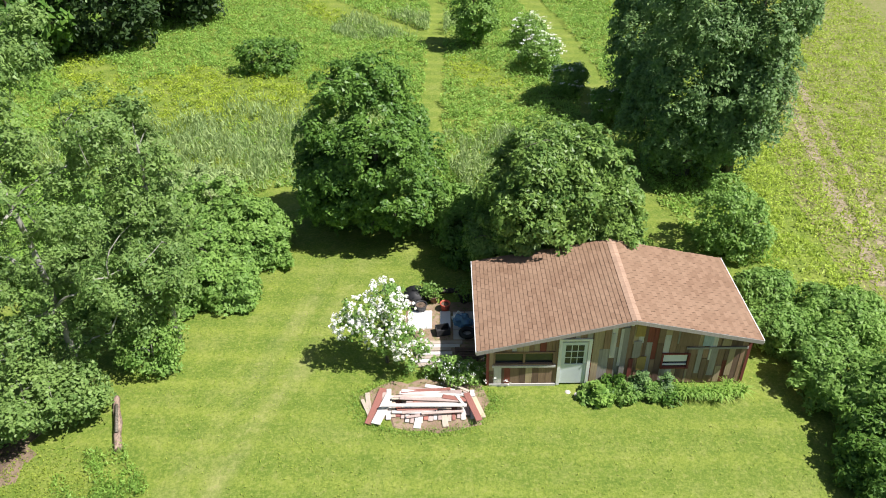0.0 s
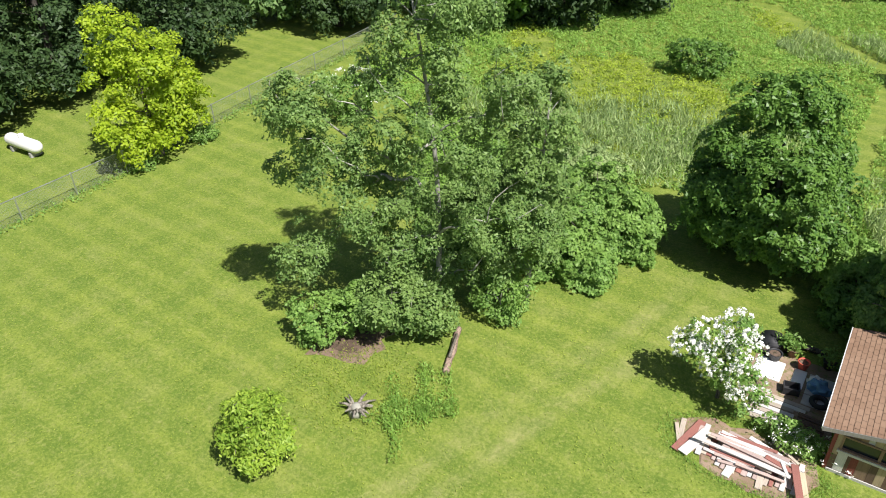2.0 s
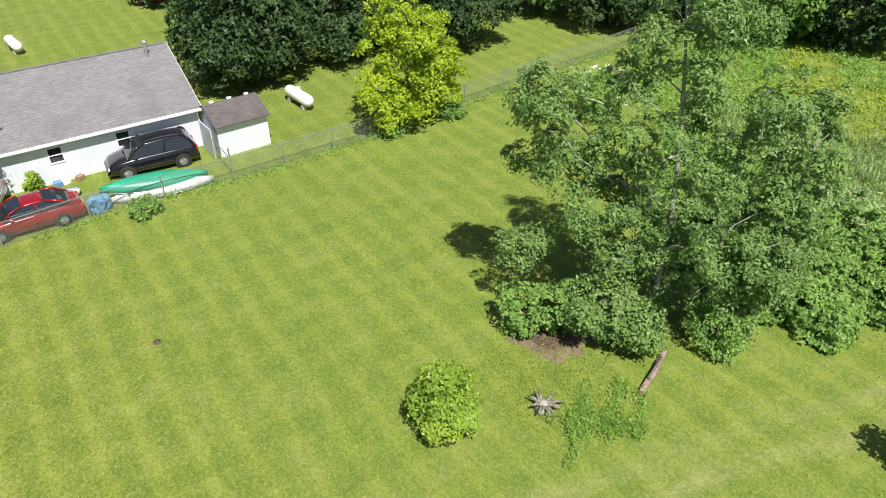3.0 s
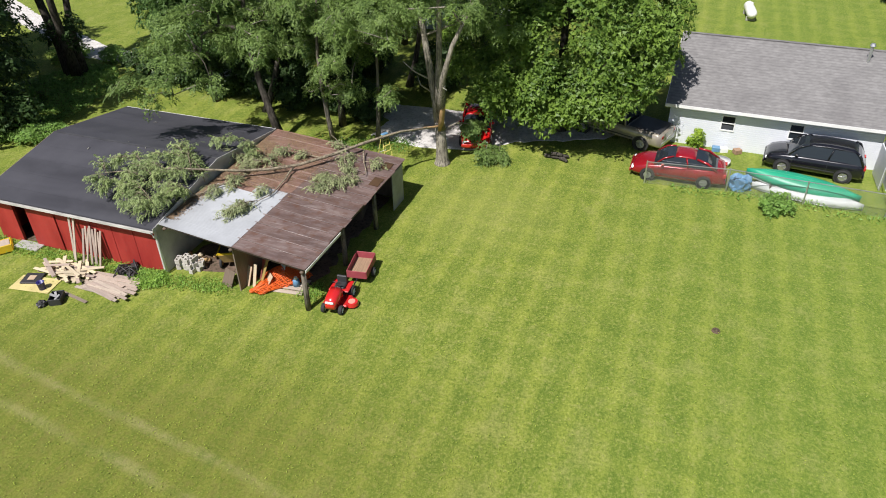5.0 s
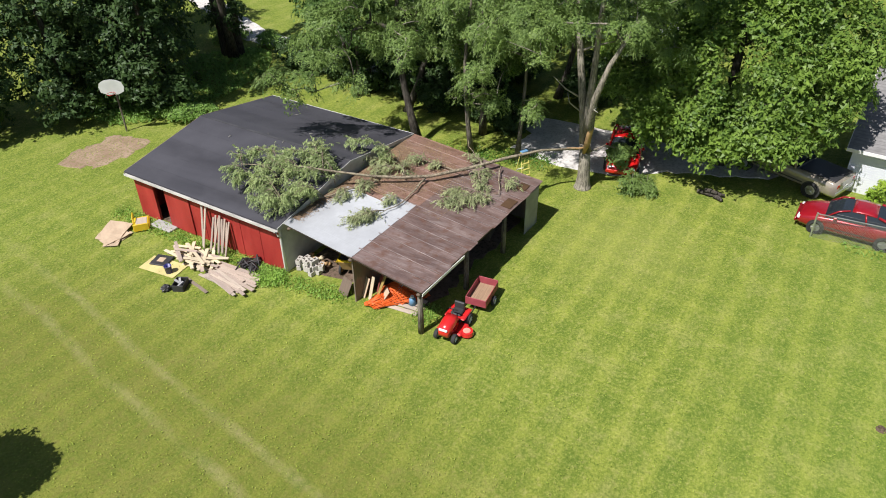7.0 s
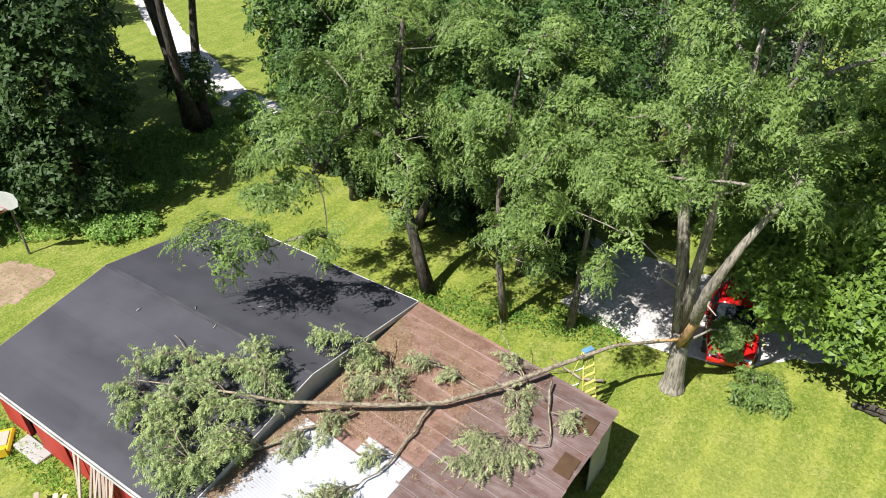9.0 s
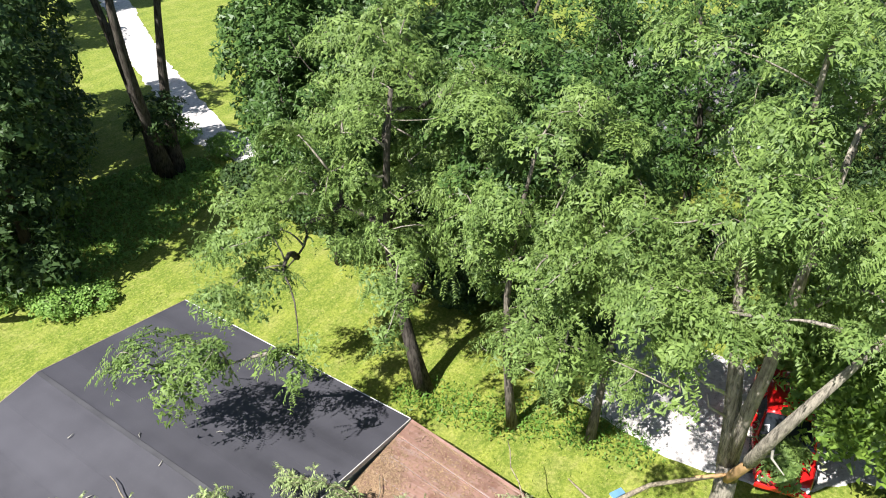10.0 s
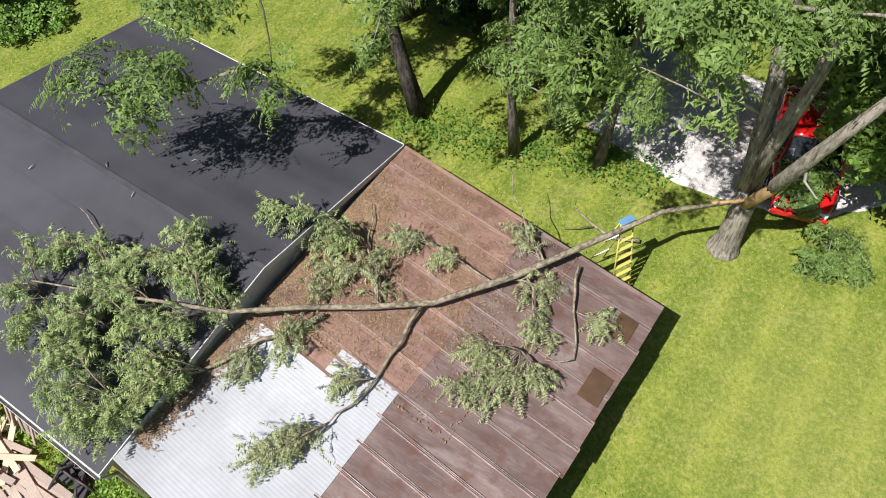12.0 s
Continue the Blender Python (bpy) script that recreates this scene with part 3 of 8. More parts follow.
part("door_step", box(bmesh.new(), wx1 + 0.02, wx1 + 0.55, ga - 0.1, gb + 0.3, 0.0, 0.10, None, 0.02), M["grey_block"], barn, "pale concrete step at the door")
for side, x in (("near", BX1), ("far", BX0)):
    bm = bmesh.new()
    slab(bm, [(BRX, BY0, BR), (x, BY0, BE), (x, BY1, BE), (BRX, BY1, BR)] if x > BRX else [(BRX, BY1, BR), (x, BY1, BE), (x, BY0, BE), (BRX, BY0, BR)], 0.07)
    part("roof_slope", bm, M["rolled"], barn, "black rolled roofing with pale laps")
M["lap"] = plain("roofing_lap", (0.055, 0.055, 0.06), 0.6, 0, 0.3)


def roof_z(x):
    return BR - (BR - BE) * (abs(x - BRX) / ((BX1 - BRX) if x > BRX else (BRX - BX0)))


for k, x in enumerate((-29.6, -28.6, -27.6, -26.6, -24.6, -23.6, -22.6, -21.6)):
    bm = bmesh.new()
    slab(bm, [(x, BY0 + 0.02, roof_z(x) + 0.006), (x + 0.05, BY0 + 0.02, roof_z(x + 0.05) + 0.006), (x + 0.05, BY1 - 0.02, roof_z(x + 0.05) + 0.006), (x, BY1 - 0.02, roof_z(x) + 0.006)], 0.01)
    part("lap_strip", bm, M["rolled"], barn)
bm = bmesh.new()
slab(bm, [(BRX - 0.06, BY0, BR + 0.012), (BRX + 0.06, BY0, BR + 0.012), (BRX + 0.06, BY1, BR + 0.012), (BRX - 0.06, BY1, BR + 0.012)], 0.03)
part("ridge_strip", bm, M["lap"], barn)
# eaves: white fascia, gutter and downpipe
part("fascia", box(bmesh.new(), BX1 - 0.03, BX1 - 0.005, BY0, BY1, BE - 0.18, BE - 0.08), M["dull_white"], barn, "white eave board")
bm = bmesh.new()
box(bm, BX1, BX1 + 0.1, BY0 + 0.05, BY1 - 0.02, BE - 0.16, BE - 0.145)
box(bm, BX1 + 0.088, BX1 + 0.1, BY0 + 0.05, BY1 - 0.02, BE - 0.145, BE - 0.06)
part("gutter", bm, M["dull_white"], barn, "white gutter")
part("downpipe", tubes("downpipe", [([(BX1 + 0.05, BY1 - 0.05, BE - 0.16), (BX1 - 0.05, BY1 - 0.05, BE - 0.4), (wx1 + 0.06, BY1 - 0.07, BE - 0.6), (wx1 + 0.06, BY1 - 0.05, 0.1)], [0.045] * 4)], M["white"], 8), None, barn, "white downpipe")
part("fascia", box(bmesh.new(), BX0 - 0.02, BX0 - 0.002, BY0, BY1, BE - 0.14, BE + 0.008), M["white"], barn, "white edge strip at the far eave")
for y in (BY0 - 0.025, BY1 + 0.002):
    for x in (BX0, BX1):
        part("verge_board", prism(bmesh.new(), [(BRX, y, BR - 0.17), (BRX, y, BR + 0.004), (x, y, BE + 0.004), (x, y, BE - 0.17)], (0, 0.022, 0)), M["dull_white"] if y > BY1 else M["old_wood"], barn)

# lean-to: posts, rafters and loose roof sheets
lean = thing("lean_to", pose(0, 0, 0), "open lean-to with a rusty and partly white sheet roof", "lean-to")
LN0, LN1, LF0, LF1 = np.array([-20.95, -19.0, 2.45]), np.array([-20.08, -12.0, 2.12]), np.array([-30.4, -18.6, 2.36]), np.array([-29.5, -11.33, 2.12])


def lean_pt(u, v, up=0.0):
    """A place on the lean-to's roof: u from the near to the far edge, v from the barn outwards."""
    p = (LN0 * (1 - u) + LF0 * u) * (1 - v) + (LN1 * (1 - u) + LF1 * u) * v
    return p + np.array([0, 0, up])


def sheet(u0, u1, v0, v1, lift, ribs, mat, label=""):
    """A ribbed roof sheet, with its ribs running down the slope."""
    k = ribs * 4
    verts, faces = [], []
    for i in range(k + 1):
        u = u0 + (u1 - u0) * i / k
        rise = (0.0018 if (i % 4 in (1, 2) and ribs > 2) else 0.024 if ribs == 2 and i in (0, k) else 0.0) + lift
        for v in (v0, v1):
            verts.append(lean_pt(u, v, rise))
    n = len(verts)
    verts += [(p[0], p[1], p[2] - 0.008) for p in verts]
    for i in range(k):
        a = 2 * i
        faces += [(a, a + 1, a + 3, a + 2), (n + a, n + a + 2, n + a + 3, n + a + 1), (a, a + 2, n + a + 2, n + a), (a + 1, n + a + 1, n + a + 3, a + 3)]
    faces += [(0, n, n + 1, 1), (2 * k, 2 * k + 1, n + 2 * k + 1, n + 2 * k)]
    return part("roof_sheet", mesh_of("roof_sheet", verts, faces, mat), None, lean, label)


r = np.random.default_rng(11)
NS = 15
for i in range(NS):
    for j, (v0, v1) in enumerate(((0.0, 0.53), (0.5, 1.0))):
        if j == 0 and i < 7:
            continue
        u0, u1 = i / NS - 0.003, (i + 1) / NS + 0.004
        out = 0.0 if j == 0 else r.uniform(-0.006, 0.006)
        sheet(u0, u1, v0, min(1.0, v1) + out, 0.004 + 0.006 * (i % 2) + (0.012 if j == 0 else 0), 2, M["rust_red"] if j == 0 else M["rust"])
for i in range(7):
    sheet(i / NS - 0.003, (i + 1) / NS + 0.003, 0.0 if i < 6 else 0.3, 0.515 + r.uniform(-0.004, 0.004), 0.02 + 0.003 * (i % 2), 9, M["sheet_white"], "white corrugated sheet")
sheet(6 / NS - 0.003, 7 / NS + 0.004, 0.0, 0.33, 0.016, 2, M["rust_red"])
for i in range(1, NS):
    v0 = 0.52 if i < 7 else 0.03
    part("seam_cap", tubes("seam_cap", [([lean_pt(i / NS, v0, 0.036), lean_pt(i / NS, 0.99, 0.036)], [0.011] * 2)], M["seam"], 4), None, lean)
for u0, u1, v0, v1 in ((0.70, 0.775, 0.92, 0.985), (0.865, 0.93, 0.90, 0.96)):
    bm = slab(bmesh.new(), [lean_pt(u0, v0, 0.048), lean_pt(u1, v0, 0.048), lean_pt(u1, v1, 0.048), lean_pt(u0, v1, 0.048)][::-1], 0.02)
    part("bare_patch", bm, M["rotten"], lean, "dark bare board where the sheet is gone")
for u in np.linspace(0.01, 0.99, 9):
    a, b = lean_pt(u, 0.02, -0.09), lean_pt(u, 0.98, -0.09)
    part("rafter", tubes("rafter", [([a, b], [0.055, 0.055])], M["beam"], 4), None, lean)
for v in (0.03, 0.5, 0.97):
    a, b = lean_pt(0.0, v, -0.2), lean_pt(1.0, v, -0.2)
    part("beam", tubes("beam", [([a, b], [0.08, 0.08])], M["beam"], 4), None, lean)
posts = [(0.02, 0.965), (0.36, 0.965), (0.68, 0.965), (0.97, 0.965), (0.5, 0.5)]
for u, v in posts:
    p = lean_pt(u, v)
    part("post", tubes("post", [([(p[0], p[1], -0.1), (p[0], p[1], 1.0), (p[0], p[1], p[2] - 0.15)], [0.12, 0.11, 0.10])], M["bark"], 9), None, lean, "round wooden post")
# dividing wall and the far end walls
a, b = lean_pt(0.012, 0.5), lean_pt(0.3, 0.5)
part("partition", prism(bmesh.new(), [(a[0], a[1], 0), (b[0], b[1], 0), (b[0], b[1], b[2] - 0.22), (a[0], a[1], a[2] - 0.22)], (0.0, 0.05, 0)), M["old_wood"], lean, "grey board partition")
a, b = lean_pt(0.985, 0.03), lean_pt(0.985, 0.97)
part("back_wall", prism(bmesh.new(), [(a[0], a[1], 0), (b[0], b[1], 0), (b[0], b[1], b[2] - 0.2), (a[0], a[1], a[2] - 0.2)], (0.05, 0, 0)), M["old_wood"], lean)
M["grey_panel"] = plain("grey_weathered_panel", (0.30, 0.30, 0.30), 0.7, 0, 0.3, 5, 0.2)
a, b = lean_pt(0.985, 0.965), lean_pt(0.86, 0.965)
part("end_panel", prism(bmesh.new(), [(a[0], a[1] + 0.1, 0), (b[0], b[1] + 0.1, 0), (b[0], b[1] + 0.1, b[2] - 0.2), (a[0], a[1] + 0.1, a[2] - 0.2)], (0, 0.03, 0)), M["grey_panel"], lean, "grey panel at the far corner")
part("edge_board", prism(bmesh.new(), [lean_pt(0, 1.0, -0.02), lean_pt(0.3, 1.0, -0.02), lean_pt(0.3, 1.0, -0.14), lean_pt(0, 1.0, -0.14)], (0, 0.025, 0)), M["white"], lean, "white eave board")


# ---- garage house, garden shed, fence ----
def shingle_material(name, a, b, worn, course=0.14):
    n = Nodes(name)
    p = n.coord()
    s = n.split(p)
    row = n.math("FRACT", n.math("DIVIDE", s[0], course))
    c = n.mix(n.span(n.noise(p, 2.2, 4, 0.6, (2.5, 1, 1)), 0.35, 0.65), a, b)
    c = n.mix(n.math("MULTIPLY", n.span(n.noise(p, 0.45, 4), 0.45, 0.7), 0.6), c, worn)
    c = n.mix(n.math("MULTIPLY", n.span(n.noise(p, 7.0, 2, 0.5, (1, 0.5, 1)), 0.5, 0.6), 0.25), c, tint(a, 0.6))
    c = n.mix(n.math("MULTIPLY", n.span(row, 0.3, 0.0), 0.45), c, tint(a, 0.5))
    n.set(c, 0.9, 0, 0.2)
    n.bump(n.span(row, 0.0, 1.0), 0.6, 0.02)
    return n.mat


def siding_material():
    n = Nodes("white_siding")
    p = n.coord()
    s = n.split(p)
    lap = n.math("FRACT", n.math("DIVIDE", s[2], 0.115))
    c = n.mix(n.span(n.noise(p, 1.2, 4), 0.35, 0.7), (0.70, 0.73, 0.78), (0.77, 0.79, 0.82))
    n.set(c, 0.45, 0, 0.4)
    n.bump(lap, 0.8, 0.015)
    return n.mat


M["house_roof"] = shingle_material("grey_shingles", (0.185, 0.180, 0.176), (0.240, 0.234, 0.228), (0.140, 0.134, 0.134), 0.2)
M["shed_roof"] = shingle_material("brown_grey_shingles", (0.11, 0.095, 0.09), (0.15, 0.135, 0.125), (0.09, 0.08, 0.075))
M["siding"] = siding_material()
gm = Nodes("window_glass")
gm.set((0.02, 0.025, 0.03), 0.05, 0, 0.6)
M["glass"] = gm.mat
gm = Nodes("clear_pane")
gm.set((0.8, 0.85, 0.85), 0.03, 0, 0.5)
gm.put(gm.bsdf.inputs["Transmission Weight"], 0.9)
M["pane"] = gm.mat

hm = Matrix.Translation((-39.25, 0.42, 0)) @ Matrix.Rotation(radians(-3.6), 4, "Z")
house = thing("house", hm, "white-sided low house with a weathered grey shingle roof", "house")
HW, HD = 10.45, 10.2  # along y, back along -x
EH, RH, RX = 2.4, 4.45, -5.1
for y in (0.0, HW - 0.15):
    part("end_wall", prism(bmesh.new(), [(0, y, 0), (0, y, EH), (RX, y, RH - 0.1), (-HD, y, EH), (-HD, y, 0)], (0, 0.15, 0)), M["siding"], house)
wins = [(2.75, 1.12, 0.62, 0.78), (6.1, 1.12, 0.62, 0.78)]  # y, sill, width, height
edges = [0.15] + [e for y, z, w, h in wins for e in (y, y + w)] + [HW - 0.15]
for i in range(0, len(edges), 2):
    part("front_wall", box(bmesh.new(), -0.15, 0, edges[i], edges[i + 1], 0, EH), M["siding"], house)
for y, z, w, h in wins:
    part("front_wall", box(bmesh.new(), -0.15, 0, y, y + w, 0, z), M["siding"], house)
    part("front_wall", box(bmesh.new(), -0.15, 0, y, y + w, z + h, EH), M["siding"], house)
    bm = bmesh.new()
    for a, b, c, d in ((y - 0.05, y + w + 0.05, z + h, z + h + 0.06), (y - 0.05, y + w + 0.05, z - 0.06, z), (y - 0.05, y, z, z + h), (y + w, y + w + 0.05, z, z + h), (y, y + w, z + h / 2 - 0.02, z + h / 2 + 0.02)):
        box(bm, 0.002, 0.04, a, b, c, d)
    win = part("window", bm, M["white"], house, "small white-framed window")
    part("pane", box(bmesh.new(), -0.05, -0.03, y, y + w, z, z + h), M["glass"], win)
part("back_wall", box(bmesh.new(), -HD, -HD + 0.15, 0.15, HW - 0.15, 0, EH), M["siding"], house)
for x in (0.42, -HD - 0.42):
    k = (RH - EH) / -RX
    z = EH - 0.42 * k + 0.12
    bm = bmesh.new()
    slab(bm, [(RX, -0.25, RH + 0.05), (x, -0.25, z), (x, HW + 0.25, z), (RX, HW + 0.25, RH + 0.05)] if x > 0 else [(RX, HW + 0.25, RH + 0.05), (x, HW + 0.25, z), (x, -0.25, z), (RX, -0.25, RH + 0.05)], 0.1)
    part("roof", bm, M["house_roof"], house)
part("fascia", box(bmesh.new(), 0.425, 0.46, -0.25, HW + 0.25, EH - 0.18, EH - 0.02), M["white"], house, "white eave board and gutter")
for x in (0.42, -HD - 0.42):
    for y in (-0.275, HW + 0.252):
        part("verge_board", prism(bmesh.new(), [(RX, y, RH - 0.14), (RX, y, RH + 0.03), (x, y, EH - 0.06), (x, y, EH - 0.2)], (0, 0.022, 0)), M["white"], house)
part("ridge_cap", box(bmesh.new(), RX - 0.1, RX + 0.1, -0.24, HW + 0.24, RH + 0.03, RH + 0.075), M["house_roof"], house)
M["steel"] = plain("galvanised_steel", (0.55, 0.56, 0.57), 0.38, 0.8, 0.15, 8, 0.1)
flue = part("flue_pipe", cyl(bmesh.new(), (RX + 0.9, HW - 1.1, RH - 0.4), (RX + 0.9, HW - 1.1, RH + 0.55), 0.09), M["steel"], house, "metal flue pipe")
part("flue_cap", cyl(bmesh.new(), (RX + 0.9, HW - 1.1, RH + 0.55), (RX + 0.9, HW - 1.1, RH + 0.67), 0.16, 0.10), M["steel"], flue)

shed = thing("garden_shed", Matrix.Translation((-36.46, 11.05, 0)) @ Matrix.Rotation(radians(-1.2), 4, "Z"), "small white garden shed with a brown-grey shingle roof", "shed")
SW, SD, SE, SR = 2.9, 2.9, 1.92, 2.55
for y in (0.0, SW - 0.06):
    part("end_wall", prism(bmesh.new(), [(0, y, 0), (0, y, SE), (-SD / 2, y, SR - 0.05), (-SD, y, SE), (-SD, y, 0)], (0, 0.06, 0)), M["siding"], shed)
for x in (-0.06, -SD):
    part("long_wall", box(bmesh.new(), x, x + 0.06, 0.06, SW - 0.06, 0, SE), M["siding"], shed)
for x in (0.3, -SD - 0.3):
    bm = bmesh.new()
    z = SE - 0.3 * (SR - SE) / (SD / 2) + 0.08
    slab(bm, [(-SD / 2, -0.12, SR + 0.04), (x, -0.12, z), (x, SW + 0.12, z), (-SD / 2, SW + 0.12, SR + 0.04)] if x > 0 else [(-SD / 2, SW + 0.12, SR + 0.04), (x, SW + 0.12, z), (x, -0.12, z), (-SD / 2, -0.12, SR + 0.04)], 0.06)
    part("roof", bm, M["shed_roof"], shed)
for y in (0.45, 1.45, 2.45):
    part("roof_vent", box(bmesh.new(), -SD / 2 - 0.08, -SD / 2 + 0.08, y - 0.12, y + 0.12, SR + 0.03, SR + 0.14, None, 0.02), M["white"], shed, "white ridge vent")

# ---- cabin ----
M["pale_board"] = wood("pale_painted_board", (0.66, 0.63, 0.58), "z", 0.2, 0.3)
M["brown_board"] = wood("brown_board", (0.36, 0.235, 0.15), "z", 0.35, 0.6)
M["dark_board"] = wood("dark_stained_board", (0.21, 0.135, 0.095), "z", 0.35, 0.5)
M["red_board"] = wood("red_painted_board", (0.27, 0.08, 0.06), "z", 0.3, 0.4)
M["tan_board"] = wood("tan_board", (0.52, 0.40, 0.25), "z", 0.3, 0.5)
M["ochre_board"] = wood("ochre_painted_board", (0.42, 0.30, 0.10), "z", 0.25, 0.3)
M["pale_blue_board"] = wood("pale_blue_board", (0.42, 0.50, 0.54), "z", 0.25, 0.2)
M["grey_board"] = wood("grey_board", (0.42, 0.385, 0.34), "z", 0.3, 0.5)


def brown_shingle():
    n = Nodes("brown_roof_shingle")
    p = n.place()
    c = n.mix(n.island(), (0.215, 0.132, 0.084), (0.282, 0.180, 0.118))
    c = n.mix(n.math("MULTIPLY", n.span(n.noise(p, 0.8, 4), 0.4, 0.7), 0.45), c, (0.33, 0.225, 0.15))
    c = n.mix(n.math("MULTIPLY", n.span(n.noise(p, 45, 2), 0.55, 0.7), 0.4), c, (0.17, 0.105, 0.072))
    n.set(c, 0.92, 0, 0.2)
    n.bump(n.noise(p, 70, 2), 0.4, 0.01)
    return n.mat


M["shingle"] = brown_shingle()
CX0, CX1, CRX, CY0, CY1 = 1.3, 9.95, 5.95, 18.3, 22.45
CZL, CZR, CZT = 1.92, 2.28, 3.2
cabin = thing("cabin", pose(0, 0, 0), "small cabin clad in patchwork reclaimed boards under a brown shingle roof", "cabin")
RF, RBL, RB, RXL, RXR = 17.88, 23.0, 22.5, 0.84, 10.2


def cabin_roof_z(x):
    return CZT - (CRX - x) * (CZT - CZL) / (CRX - RXL) if x < CRX else CZT - (x - CRX) * (CZT - CZR) / (RXR - CRX)


def roof_back(x):
    return RBL + (RB - RBL) * min(1, (x - RXL) / (CRX - RXL))


for x0, x1 in ((RXL, CRX), (CRX, RXR)):
    bm = slab(bmesh.new(), [(x0, RF, cabin_roof_z(x0)), (x1, RF, cabin_roof_z(x1)), (x1, roof_back(x1), cabin_roof_z(x1)), (x0, roof_back(x0), cabin_roof_z(x0))], 0.1)
    part("roof_deck", bm, M["old_wood"], cabin)
# roof shingles in overlapping courses
M["ridge_tan"] = plain("worn_tan_shingle", (0.40, 0.27, 0.19), 0.9, 0, 0.2, 6, 0.3, 0.15)
corners = []
r = np.random.default_rng(5)
for x_edge, sgn in ((RXL, 1), (RXR, -1)):
    run = abs(CRX - x_edge)
    rows_n = int(run / 0.145)
    for i in range(rows_n):
        xa, xb = x_edge + sgn * run * i / rows_n, x_edge + sgn * run * (i + 1.25) / rows_n
        if (xb - CRX) * sgn > 0:
            xb = CRX
        y = RF - 0.02 - (0.15 if i % 2 else 0.0) + r.uniform(-0.03, 0.03)
        while y < roof_back(xa):
            y1 = y + 0.3
            ya, yb = max(y + 0.004, RF - 0.02), min(y1 - 0.004, roof_back(xa))
            if yb > ya + 0.02:
                za, zb = cabin_roof_z(xa) + 0.024 + r.uniform(0, 0.006), cabin_roof_z(xb) + 0.006
                corners.append([(xa, ya + 0.004, za), (xa, yb - 0.004, za), (xb, yb, zb), (xb, ya, zb)])
            y = y1
verts, faces = [], []
for q in corners:
    k = len(verts)
    verts += q + [(q[0][0], q[0][1], q[0][2] - 0.012), (q[1][0], q[1][1], q[1][2] - 0.012)]
    faces += [(k, k + 1, k + 2, k + 3), (k, k + 4, k + 5, k + 1)]
ob = part("shingles", mesh_of("shingles", verts, faces, M["shingle"]), None, cabin, "worn brown asphalt shingles")
ob["kind"] = "stuff"
for i in range(16):
    y = RF + (RB - RF) * i / 16
    bm = slab(bmesh.new(), [(CRX - 0.15, y, CZT - 0.005), (CRX, y, CZT + 0.03), (CRX, y + 0.33, CZT + 0.024), (CRX - 0.15, y + 0.33, CZT - 0.012)], 0.015)
    slab(bm, [(CRX, y, CZT + 0.03), (CRX + 0.15, y, CZT - 0.0), (CRX + 0.15, y + 0.33, CZT - 0.008), (CRX, y + 0.33, CZT + 0.024)], 0.015)
    part("ridge_shingle", bm, M["ridge_tan"], cabin)
# verge and eave boards
for x0, x1 in ((RXL, CRX), (CRX, RXR)):
    part("verge_board", prism(bmesh.new(), [(x0, RF - 0.03, cabin_roof_z(x0) + 0.01), (x1, RF - 0.03, cabin_roof_z(x1) + 0.01), (x1, RF - 0.03, cabin_roof_z(x1) - 0.14), (x0, RF - 0.03, cabin_roof_z(x0) - 0.14)], (0, 0.025, 0)), M["grey_board"], cabin)
for x, z, b in ((RXL - 0.03, CZL, RBL), (RXR, CZR, RB)):
    part("eave_gutter", box(bmesh.new(), x, x + 0.03, RF, b, z - 0.1, z + 0.015), M["white"], cabin, "white metal eave strip")
# front wall: openings, then boards
FW = CY0
openings = [(1.45, 3.5, 0.98, 1.56), (3.62, 4.72, 0.0, 2.02), (7.12, 8.08, 0.72, 1.42)]
part("side_wall", box(bmesh.new(), CX0, CX0 + 0.1, CY0 + 0.1, CY1, 0, 1.88), M["brown_board"], cabin)
part("side_wall", box(bmesh.new(), CX1 - 0.1, CX1, CY0 + 0.1, CY1, 0, 2.2), M["brown_board"], cabin)
part("back_wall", prism(bmesh.new(), [(CX0, CY1, 0), (CX1, CY1, 0), (CX1, CY1, 2.2), (CRX, CY1, 3.05), (CX0, CY1, 1.88)], (0, 0.1, 0)), M["brown_board"], cabin)
part("floor", box(bmesh.new(), CX0 + 0.1, CX1 - 0.1, CY0 + 0.1, CY1, 0.0, 0.06), M["beam"], cabin)
# added near-black sheet for the unlit room behind the panes
part("interior_wall", box(bmesh.new(), CX0 + 0.1, CX1 - 0.1, CY0 + 1.6, CY0 + 1.7, 0.06, 1.8), M["gap"], cabin)


def blocked(x0, x1, z0, z1):
    for a, b, c, d in openings:
        if x1 > a + 0.001 and x0 < b - 0.001 and z1 > c + 0.001 and z0 < d - 0.001:
            return (a, b, c, d)
    return None


